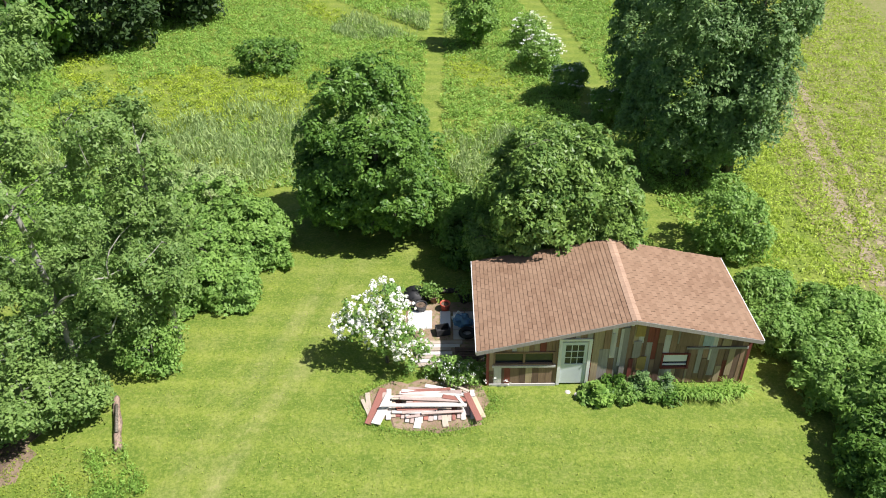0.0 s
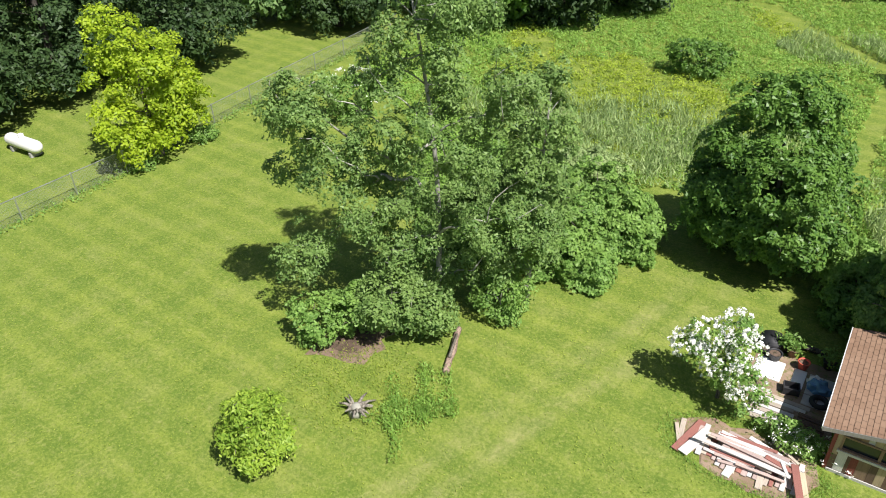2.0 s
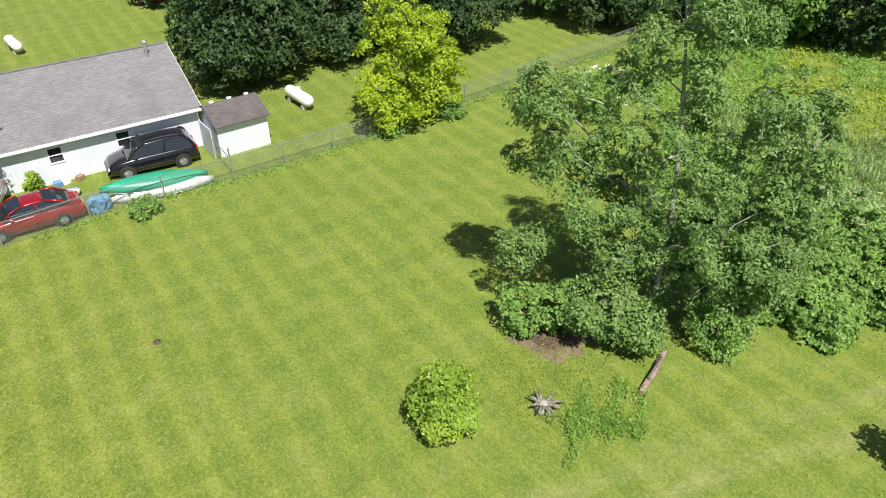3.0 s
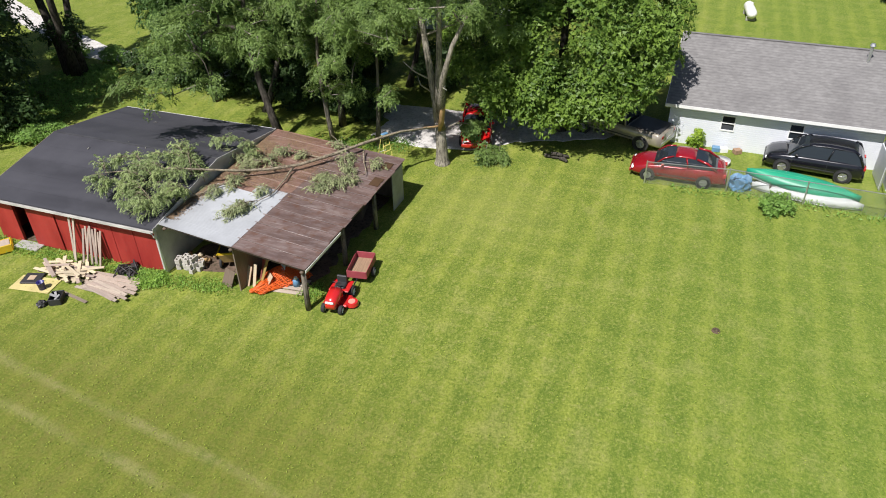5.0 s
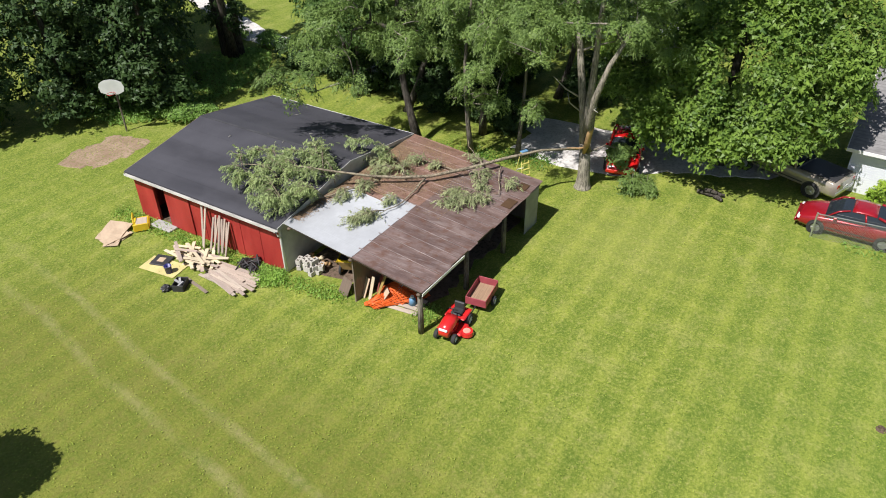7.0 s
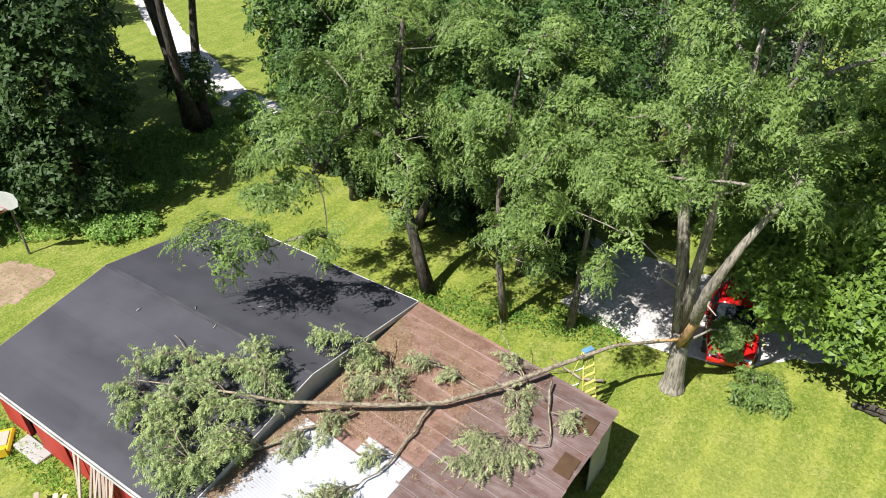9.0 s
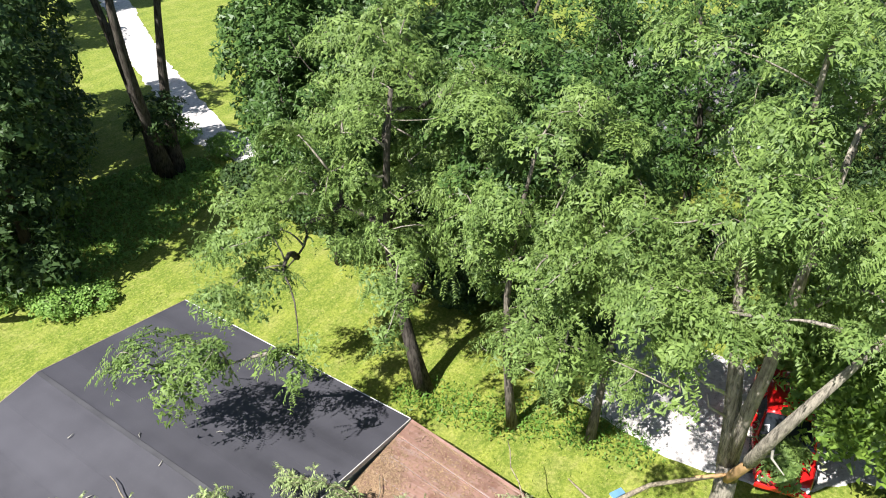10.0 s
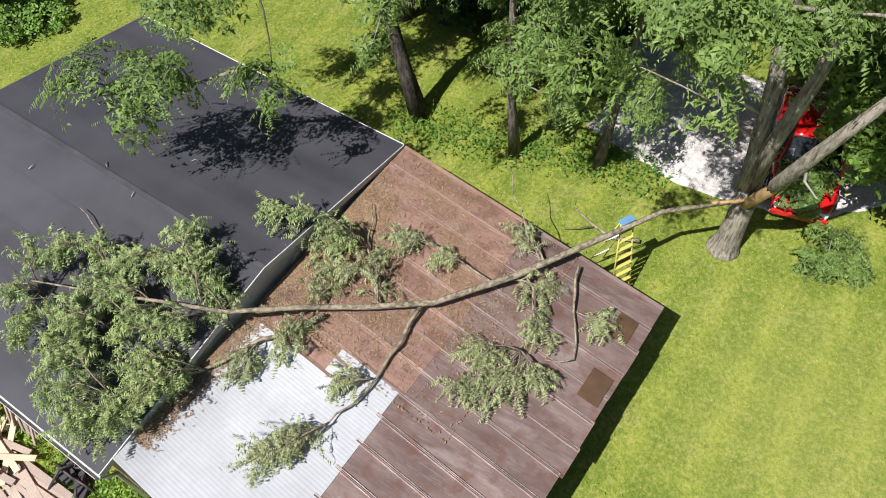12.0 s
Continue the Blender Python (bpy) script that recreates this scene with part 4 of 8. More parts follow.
kinds = ["brown_board"] * 7 + ["dark_board"] * 3 + ["tan_board", "tan_board", "grey_board", "grey_board", "red_board", "pale_board", "brown_board"]
x = CX0
r = np.random.default_rng(23)
cuts = sorted({a for o in openings for a in o[:2]})
while x < CX1 - 0.02:
    w = r.uniform(0.11, 0.22)
    nxt = [c for c in cuts if c > x + 0.005]
    x1 = min(x + w, CX1)
    if nxt and x1 > nxt[0] - 0.05:
        x1 = nxt[0]
    top = min(cabin_roof_z(x), cabin_roof_z(x1)) - 0.13
    bands = [(0.06, top)]
    o = blocked(x, x1, 0.06, top)
    if o:
        bands = [(0.06, o[2]), (o[3], top)]
    for z0, z1 in bands:
        if z1 - z0 < 0.08:
            continue
        levels = [z0, z1]
        if z1 - z0 > 1.1 and r.random() < 0.75:
            levels = [z0, z0 + (z1 - z0) * r.uniform(0.3, 0.7), z1]
        for a, b in zip(levels, levels[1:]):
            d = r.uniform(0.0, 0.03)
            part("board", box(bmesh.new(), x + 0.004, x1 - 0.004, FW - 0.02 - d, FW + 0.03, a + 0.003, b - 0.003), M[kinds[r.integers(len(kinds))]], cabin)
    x = x1
bm = bmesh.new()
for a, b, c, d in ((CX0, 1.45, 0.06, 1.85), (3.5, 3.62, 0.06, 2.4), (4.72, 7.12, 0.06, 2.3), (8.08, CX1, 0.06, 2.15), (1.45, 3.5, 0.06, 0.98), (1.45, 3.5, 1.56, 1.9), (7.12, 8.08, 0.06, 0.72), (7.12, 8.08, 1.42, 2.3), (3.62, 4.72, 2.02, 2.45)):
    box(bm, a, b, FW + 0.035, FW + 0.1, c, d)
part("front_wall", bm, M["dark_board"], cabin)
part("corner_board", box(bmesh.new(), CX0 - 0.1, CX0, FW - 0.06, FW + 0.06, 0, 1.8), M["red_board"], cabin, "red painted corner board")
part("corner_board", box(bmesh.new(), CX1, CX1 + 0.1, FW - 0.06, FW + 0.06, 0, 2.12), M["red_board"], cabin, "red painted corner board")
part("sill_board", box(bmesh.new(), CX0, 3.6, FW - 0.09, FW - 0.055, 0.0, 0.1), M["pale_board"], cabin)
part("sill_board", box(bmesh.new(), 1.4, 3.55, FW - 0.12, FW - 0.055, 0.9, 0.985), M["pale_board"], cabin, "pale wooden sill board")
for i, (mt, w) in enumerate((("pale_board", 0.26), ("dark_board", 0.08), ("red_board", 0.2), ("brown_board", 0.3), ("dark_board", 0.2), ("tan_board", 0.22), ("dark_board", 0.2), ("brown_board", 0.24), ("brown_board", 0.2))):
    x0 = 1.46 + [0, 0.27, 0.36, 0.57, 0.88, 1.09, 1.32, 1.53, 1.78][i]
    part("apron_board", box(bmesh.new(), x0, x0 + w, FW - 0.062, FW - 0.054, 0.12, 0.89), M[mt], cabin)
for x0, w, z0, z1, mt in ((5.62, 0.1, 0.9, 2.55, "pale_board"), (5.72, 0.18, 0.5, 2.6, "grey_board"), (5.36, 0.07, 1.35, 2.35, "pale_board"), (6.12, 0.3, 2.2, 2.92, "ochre_board"), (6.1, 0.26, 1.25, 2.0, "grey_board"), (6.3, 0.3, 0.7, 1.3, "ochre_board"), (6.02, 0.14, 0.4, 1.2, "red_board"), (8.4, 0.34, 1.75, 2.25, "pale_blue_board"), (7.6, 0.5, 1.75, 2.4, "brown_board"), (8.3, 0.16, 0.5, 1.6, "grey_board"), (8.75, 0.22, 0.4, 1.6, "grey_board"), (9.35, 0.2, 0.4, 1.6, "tan_board"), (9.05, 0.3, 1.75, 2.05, "tan_board")):
    part("patch_board", box(bmesh.new(), x0, x0 + w, FW - 0.066, FW - 0.052, z0, z1), M[mt], cabin)
part("wall_lamp", box(bmesh.new(), 5.88, 6.0, FW - 0.16, FW - 0.05, 2.72, 2.86, None, 0.03), M["white"], cabin, "white lamp under the gable")
part("cross_board", box(bmesh.new(), 7.9, CX1, FW - 0.085, FW - 0.055, 1.62, 1.7), M["grey_board"], cabin)


def window(x0, x1, z0, z1, fm, cols, label):
    bm = bmesh.new()
    t = 0.06
    box(bm, x0 - t, x1 + t, FW - 0.07, FW + 0.01, z1, z1 + t), box(bm, x0 - t, x1 + t, FW - 0.09, FW + 0.01, z0 - t, z0)
    box(bm, x0 - t, x0, FW - 0.07, FW + 0.01, z0, z1), box(bm, x1, x1 + t, FW - 0.07, FW + 0.01, z0, z1)
    for i in range(1, cols):
        xx = x0 + (x1 - x0) * i / cols
        box(bm, xx - 0.04, xx + 0.04, FW - 0.05, FW + 0.01, z0, z1)
    w = part("window", bm, fm, cabin, label)
    for i in range(cols):
        a, b = x0 + (x1 - x0) * i / cols, x0 + (x1 - x0) * (i + 1) / cols
        part("pane", box(bmesh.new(), a, b, FW + 0.015, FW + 0.022, z0, z1), M["glass"], w)
    return w


window(1.5, 3.45, 1.03, 1.5, M["brown_board"], 2, "low two-light window in dark wood")
w = window(7.18, 8.02, 0.8, 1.36, M["red_board"], 1, "window in a red-painted frame")
part("blind", box(bmesh.new(), 7.2, 8.0, FW + 0.004, FW + 0.012, 1.0, 1.34), M["white"], w, "pale blind behind the glass")
part("inner_frame", box(bmesh.new(), 7.2, 8.0, FW - 0.03, FW + 0.01, 0.86, 0.92), M["white"], w)
# door with frame and nine lights
M["door_white"] = plain("pale_door_paint", (0.66, 0.72, 0.72), 0.45, 0, 0.12, 4, 0.1)
door = part("door", box(bmesh.new(), 3.74, 4.6, FW - 0.04, FW + 0.005, 0.08, 0.98), M["door_white"], cabin, "pale blue-white door with nine panes")
bm = bmesh.new()
box(bm, 3.74, 3.86, FW - 0.04, FW + 0.005, 0.98, 1.95), box(bm, 4.48, 4.6, FW - 0.04, FW + 0.005, 0.98, 1.95), box(bm, 3.86, 4.48, FW - 0.04, FW + 0.005, 1.83, 1.95)
for i in (1, 2):
    xx = 3.86 + 0.62 * i / 3
    box(bm, xx - 0.012, xx + 0.012, FW - 0.035, FW, 0.98, 1.83)
    zz = 0.98 + 0.85 * i / 3
    box(bm, 3.86, 4.48, FW - 0.034, FW - 0.002, zz - 0.012, zz + 0.012)
part("lattice", bm, M["door_white"], door)
for i in range(3):
    for j in range(3):
        part("pane", box(bmesh.new(), 3.86 + 0.62 * i / 3, 3.86 + 0.62 * (i + 1) / 3, FW - 0.02, FW - 0.014, 0.98 + 0.85 * j / 3, 0.98 + 0.85 * (j + 1) / 3), M["glass"], door)
part("door_handle", cyl(bmesh.new(), (4.54, FW - 0.09, 0.98), (4.54, FW - 0.04, 0.98), 0.03), M["steel"], door, "steel knob")
bm = bmesh.new()
box(bm, 3.62, 3.73, FW - 0.08, FW, 0.02, 2.03), box(bm, 4.61, 4.72, FW - 0.08, FW, 0.02, 2.03), box(bm, 3.62, 4.72, FW - 0.08, FW, 2.03, 2.12)
part("door_frame", bm, M["white"], cabin)
part("side_board", box(bmesh.new(), 4.76, 4.98, FW - 0.065, FW - 0.01, 0.05, 2.5), M["tan_board"], cabin)

# ---- trees ----
ASPEN = [(-4.3, 8.4, 1.0), (-3.0, 9.4, 1.2), (-1.9, 11.2, 1.2), (1.5, 11.8, 1.1), (-0.2, 13.8, 1.3), (2.2, 9.8, 1.1), (3.2, 8.6, 0.9), (-3.6, 6.8, 1.3), (-1.8, 7.6, 1.3), (1.7, 7.4, 1.2), (2.8, 6.4, 0.8), (-2.9, 4.9, 1.3), (-1.2, 5.2, 1.3), (1.4, 5.0, 1.2), (-3.4, 3.2, 1.1), (-1.6, 3.0, 1.3), (0.6, 3.2, 1.3), (2.4, 2.8, 1.0), (-0.5, 1.6, 1.1), (-1.0, 9.6, 1.0), (0.7, 6.2, 1.1), (-0.3, 4.4, 1.3), (0.6, 9.0, 0.7), (0.2, 7.6, 0.8), (-4.6, 5.8, 0.9), (3.4, 4.6, 0.8)]
ra = np.random.default_rng(2)
tree("aspen_tree", "tall open-crowned aspen with pale limbs above the fire ring", "tree", -12.9, 18.4, [(s * 0.83 + e[0], s * 0.557 + e[1], z, q * 1.1, q * 1.1, q) for (s, z, q), e in zip(ASPEN, ra.normal(0, 0.6, (26, 2)))] + [(0.75, -0.6, 10.6, 0.7, 0.7, 0.6), (0.3, -1.1, 8.6, 0.8, 0.8, 0.5), (1.0, -0.7, 12.2, 0.8, 0.8, 0.6), (0.9, -1.0, 6.6, 0.9, 0.8, 0.6)],
     M["aspen"], M["aspen_bark"], 0.14, 12.4, 270, 290, 0.62, 0.105, 3, (-0.5, -0.2), 1, 26, 170, shell=0.25, three=True)
tree("aspen_tree", "slender aspen stem beside the taller one", "tree", -10.2, 20.6, [(0.4, 0.3, 8.4, 1.0, 1.0, 1.4), (0.4, 0.2, 7.0, 1.3, 1.3, 1.3), (0.2, 0.1, 5.6, 1.4, 1.4, 1.3), (0, 0, 4.2, 1.6, 1.5, 1.3), (-0.5, 0, 2.8, 1.8, 1.6, 1.2)],
     M["aspen"], M["aspen_bark"], 0.12, 8.6, 120, 140, 0.55, 0.13, 31, (0.4, 0.3), 1, 14, 60, shell=0.25, three=True)
tree("maple_tree", "dense dark green rounded maple at the lawn edge", "tree", -3.5, 28.6,
     [(0, 0, 4.3, 3.2, 2.8, 3.2), (0.9, -0.4, 2.8, 2.8, 2.5, 2.3), (-0.9, -0.3, 2.6, 2.7, 2.4, 2.1)], M["maple"], M["bark"], 0.2, 6.0, 450, 170, 0.52, 0.14, 4, shell=0.66, three=True)
tree("maple_tree", "dense rounded maple with pale shoot tips over the cabin roof", "tree", 4.3, 25.3,
     [(0, 0, 3.7, 3.1, 2.8, 3.0), (1.2, -0.5, 2.9, 2.4, 2.3, 2.2), (-1.2, -0.4, 2.8, 2.3, 2.3, 2.0)], M["maple_tip"], M["bark"], 0.2, 5.5, 450, 170, 0.5, 0.14, 5, shell=0.66, three=True)
tree("poplar_tree", "tall grey-green poplar beside the field", "tree", 11.9, 33.2,
     [(0, 0, 5.2, 3.1, 3.0, 4.4), (-0.7, 0.2, 3.2, 2.6, 2.6, 2.8), (-0.2, 0.3, 9.4, 3.0, 2.8, 2.8)], M["poplar"], M["bark"], 0.32, 10.5, 420, 150, 0.66, 0.145, 6, shell=0.6, three=True, limbs=12, twigs=70)
tree("poplar_tree", "broad grey-green poplar at the field edge", "tree", 14.0, 32.6,
     [(0, 0, 5.0, 2.3, 2.5, 4.0), (0.3, 0.5, 8.2, 1.9, 2.1, 2.8), (-0.6, 0.2, 3.2, 2.2, 2.2, 2.4)], M["poplar"], M["bark"], 0.26, 9.5, 380, 150, 0.62, 0.145, 7, shell=0.6, three=True, limbs=12, twigs=70)
tree("poplar_tree", "grey-green poplar in the dense row behind the cabin", "tree", 11.6, 40.5,
     [(0, 0, 4.4, 2.5, 3.0, 3.8), (0.6, 0.8, 7.2, 2.2, 2.4, 2.6)], M["poplar"], M["bark"], 0.26, 8.5, 260, 130, 0.7, 0.18, 8, shell=0.6, three=True)
tree("bush", "leafy green bush beside the cabin", "bush", 11.9, 26.2, [(0, 0, 1.9, 1.5, 1.4, 1.8), (0.5, -0.5, 1.2, 1.2, 1.2, 1.1)], M["shrub"], M["bark"], 0.08, 2.2, 110, 85, 0.42, 0.15, 9, limbs=5, twigs=12)
for k, (x, y, rx, h, lf) in enumerate([(12.4, 22.6, 1.2, 1.5, "shrub"), (12.2, 20.2, 1.2, 1.5, "shrub"), (13.0, 17.6, 1.6, 1.7, "shrub"), (13.2, 14.8, 1.6, 1.8, "maple"), (12.9, 12.0, 1.6, 1.5, "maple"), (15.0, 16.2, 2.2, 2.8, "shrub"), (14.8, 12.2, 2.2, 2.6, "maple"), (12.7, 9.3, 1.7, 1.5, "maple"), (14.2, 20.4, 1.7, 1.8, "shrub")]):
    tree("hedge_shrub", "dense green shrub in the overgrown hedge", "shrub", x, y, [(0, 0, h * 0.5, rx, rx, h * 0.55)], M[lf], M["bark"], 0.06, h * 0.7, int(80 * rx), 100, 0.42, 0.135, 40 + k, three=True, limbs=4, twigs=8, group="hedge shrubs")
for k, (x, y, rx, h, lf) in enumerate([(-8.6, 26.3, 1.7, 2.6, "shrub"), (-10.6, 24.4, 2.0, 2.8, "shrub"), (-10.4, 27.6, 2.0, 3.2, "shrub"), (-12.6, 26.6, 2.2, 2.6, "aspen"), (-12.8, 23.2, 1.8, 2.4, "shrub"), (-14.8, 25.0, 2.2, 2.2, "aspen"), (-9.0, 23.6, 1.3, 1.6, "shrub"), (-15.2, 29.0, 2.4, 1.8, "shrub"), (-17.8, 26.8, 2.2, 1.6, "meadow"), (-12.2, 30.4, 2.0, 1.8, "reed"), (-19.8, 30.5, 2.4, 1.6, "meadow"), (0.5, 27.6, 1.6, 2.4, "shrub"), (0.7, 25.9, 1.1, 1.5, "maple")]):
    tree("thicket_shrub", "rambling green shrub in the thicket by the lawn", "shrub", x, y, [(0, 0, h * 0.45, rx, rx, h * 0.55), (0.3 * rx, -0.2 * rx, h * 0.35, rx * 0.8, rx * 0.8, h * 0.45)], M[lf], M["bark"], 0.06, h * 0.7, int(85 * rx), 110, 0.4, 0.14, 60 + k, three=True, limbs=4, twigs=10, group="thicket shrubs")
tree("ring_shrub", "low green shrub at the edge of the fire ring", "shrub", -15.9, 14.6, [(0, 0, 0.9, 1.1, 1.1, 1.0), (0.8, 0.9, 1.0, 1.0, 1.0, 1.0)], M["shrub"], M["bark"], 0.05, 1.0, 60, 80, 0.35, 0.14, 80, limbs=3, twigs=6)
tree("ring_shrub", "drooping leafy shrub over the fire ring", "shrub", -13.6, 16.4, [(0, 0, 1.5, 1.6, 1.3, 1.2), (1.2, 0.6, 1.2, 1.2, 1.1, 1.0)], M["aspen"], M["pale_bark"], 0.06, 1.6, 110, 85, 0.42, 0.14, 81, limbs=4, twigs=10)
tree("ring_shrub", "low dark shrub in the fire ring", "shrub", -15.0, 16.3, [(0, 0, 0.8, 1.2, 1.0, 0.9)], M["shrub"], M["bark"], 0.05, 1.0, 60, 80, 0.35, 0.14, 83, limbs=3, twigs=6)
tree("ring_shrub", "small leafy sapling beside the log", "shrub", -10.6, 19.4, [(0, 0, 1.0, 1.3, 1.1, 1.0)], M["shrub"], M["pale_bark"], 0.05, 1.2, 60, 70, 0.4, 0.13, 82, limbs=3, twigs=6)
tree("young_tree", "small bright green rounded tree on the lawn", "tree", -13.4, 9.25, [(0, 0, 1.9, 0.9, 0.9, 1.2), (0.1, -0.1, 1.1, 1.05, 1.05, 0.8)], M["young"], M["bark"], 0.07, 2.4, 150, 80, 0.34, 0.13, 10, limbs=8, twigs=40, width=0.45)
tree("locust_tree", "bright yellow-green locust tree along the fence", "tree", -33.5, 21.6, [(0, 0, 4.6, 2.2, 2.9, 2.4), (-0.2, -0.8, 6.6, 1.6, 1.7, 1.8), (0.4, 1.6, 3.2, 1.7, 1.9, 1.4), (0.2, -2.0, 3.0, 1.4, 1.4, 1.2), (0.3, 0.9, 1.9, 1.9, 2.2, 1.3), (0.3, -1.4, 1.7, 1.6, 1.5, 1.1)], M["locust"], M["bark"], 0.16, 6.6, 230, 90, 0.6, 0.18, 12, shell=0.35)
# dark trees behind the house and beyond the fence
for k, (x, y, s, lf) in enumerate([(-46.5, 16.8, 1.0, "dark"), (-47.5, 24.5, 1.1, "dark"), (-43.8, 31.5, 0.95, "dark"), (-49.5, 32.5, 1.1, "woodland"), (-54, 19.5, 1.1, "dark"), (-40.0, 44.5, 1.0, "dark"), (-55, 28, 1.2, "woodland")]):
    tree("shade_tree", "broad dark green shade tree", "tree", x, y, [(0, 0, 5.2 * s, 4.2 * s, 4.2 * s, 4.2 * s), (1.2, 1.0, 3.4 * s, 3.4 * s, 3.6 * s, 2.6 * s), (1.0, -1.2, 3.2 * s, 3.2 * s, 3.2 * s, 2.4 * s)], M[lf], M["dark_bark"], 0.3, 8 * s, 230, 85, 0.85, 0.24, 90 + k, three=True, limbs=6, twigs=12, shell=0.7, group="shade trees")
tree("maple_tree", "large spreading maple over the parked cars", "tree", -39.2, -5.4,
     [(0, 0.5, 5.8, 4.3, 4.2, 4.2), (2.0, 0.4, 3.8, 2.6, 3.4, 1.8), (1.4, 3.0, 5.6, 2.9, 2.9, 2.6), (1.4, -2.2, 4.4, 2.6, 2.6, 1.9), (-0.4, 1.4, 9.6, 3.0, 3.0, 2.6), (3.0, -1.0, 2.9, 1.5, 2.0, 0.8), (2.8, 1.6, 3.3, 1.5, 1.7, 0.8), (2.4, -3.4, 3.1, 1.6, 1.5, 0.8), (3.2, -2.6, 3.6, 1.3, 1.3, 0.7), (3.2, 2.4, 3.6, 1.4, 1.5, 0.9), (0.6, 4.4, 7.6, 1.7, 1.6, 1.3), (0.8, -5.0, 4.0, 1.7, 1.5, 0.8), (-0.6, -5.6, 5.2, 1.8, 1.6, 1.1)], M["shade_maple"], M["dark_bark"], 0.35, 10, 380, 210, 0.9, 0.17, 13, shell=0.72, three=True, limbs=12, twigs=90)
tree("walnut_tree", "tall open walnut leaning over the barn", "tree", -33.4, -20.15,
     [(2.2, -2.0, 6.8, 2.9, 2.8, 2.0), (0.4, -0.6, 9.2, 3.4, 3.4, 2.8), (4.0, -3.6, 5.9, 1.8, 1.6, 1.2), (-1.2, 1.0, 7.2, 2.8, 2.8, 2.4), (5.9, -2.5, 6.3, 1.3, 1.2, 0.8), (6.7, -2.0, 5.9, 0.8, 0.7, 0.5), (5.2, -0.3, 5.8, 0.75, 0.6, 0.45), (4.9, -2.9, 6.2, 1.2, 1.2, 0.9), (6.4, -2.4, 6.2, 1.0, 0.9, 0.6), (1.9, -5.0, 7.0, 1.8, 1.7, 1.5)], M["walnut"], M["dark_bark"], 0.24, 10.5, 68, 120, 0.42, 0.11, 14, (0.2, -0.6), 1, 16, 190, width=0.46, three=True, droop=0.7, shell=0.25)
tree("walnut_tree", "slim walnut with a pale trunk beside the lean-to", "tree", -33.55, -17.0,
     [(0.2, 0.6, 6.0, 2.4, 2.3, 2.6), (-0.2, 0, 9.0, 2.7, 2.7, 2.8), (0.3, 0.4, 4.4, 1.3, 1.3, 0.8), (-0.9, -1.2, 5.2, 1.3, 1.3, 0.9)], M["walnut"], M["bark"], 0.15, 10, 42, 120, 0.42, 0.11, 15, (0, 0.2), 1, 14, 110, width=0.46, three=True, droop=0.7, shell=0.25)
tree("walnut_tree", "short walnut with low branches by the gravel yard", "tree", -34.3, -14.75,
     [(0.2, 0.3, 3.0, 1.2, 1.1, 0.6), (0, -0.2, 7.0, 2.1, 2.0, 2.0)], M["walnut"], M["bark"], 0.14, 8, 28, 120, 0.42, 0.11, 16, (0, 0.3), 1, 10, 80, width=0.46, three=True, droop=0.7, shell=0.25)
# woods along the drive
WOODS = [(-36.4, -17.8, 1.0, "woodland"), (-37.0, -23.2, 1.05, "walnut"), (-41.5, -10.5, 1.1, "dark"), (-43.0, -16.0, 1.15, "woodland"), (-45.0, -22.0, 1.1, "woodland"), (-44.2, -28.5, 1.1, "woodland"),
         (-49.0, -12.5, 1.1, "dark"), (-50.5, -19.0, 1.1, "woodland"), (-46.0, -5.0, 1.1, "dark"), (-50.0, -27.0, 1.2, "woodland"), (-57.0, -9.5, 1.2, "woodland"), (-58.0, -31.0, 1.2, "walnut"), (-37.6, -27.0, 0.85, "woodland")]
for k, (x, y, s, lf) in enumerate(WOODS):
    tree("woodland_tree", "tall leafy tree in the wood along the drive", "tree", x, y, [(0, 0, 8.4 * s, 3.4 * s, 3.4 * s, 3.2 * s), (0.8, 0.6, 6.0 * s, 2.6 * s, 2.8 * s, 2.0 * s), (-0.6, -0.9, 5.4 * s, 2.4 * s, 2.4 * s, 1.8 * s)],
         M[lf], M["dark_bark"], 0.2, 9.5 * s, 36 if lf == "walnut" else 200, 110, 0.45 if lf == "walnut" else 0.6, 0.15, 120 + k, (0.2, 0.1), 1, 8, 60, three=True, width=0.46, droop=0.6, shell=0.4, group="woodland trees")
# the dark leaf puts the shade under the trees into these shrubs
for k, (x, y, rx, h) in enumerate([(-37.6, -16.6, 1.3, 2.2), (-38.8, -19.0, 1.6, 2.8), (-38.2, -21.6, 1.5, 2.6), (-39.4, -24.2, 1.8, 3.0), (-38.9, -27.0, 1.7, 3.0), (-39.6, -29.8, 1.7, 2.8), (-39.2, -32.6, 1.5, 2.4), (-43.6, -14.0, 1.8, 2.8), (-44.8, -19.5, 2.0, 3.2), (-45.6, -25.5, 2.0, 3.2)]):
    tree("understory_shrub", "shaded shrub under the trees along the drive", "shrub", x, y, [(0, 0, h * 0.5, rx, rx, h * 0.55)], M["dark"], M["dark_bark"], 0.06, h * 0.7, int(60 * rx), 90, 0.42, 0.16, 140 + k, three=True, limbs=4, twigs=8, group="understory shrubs")
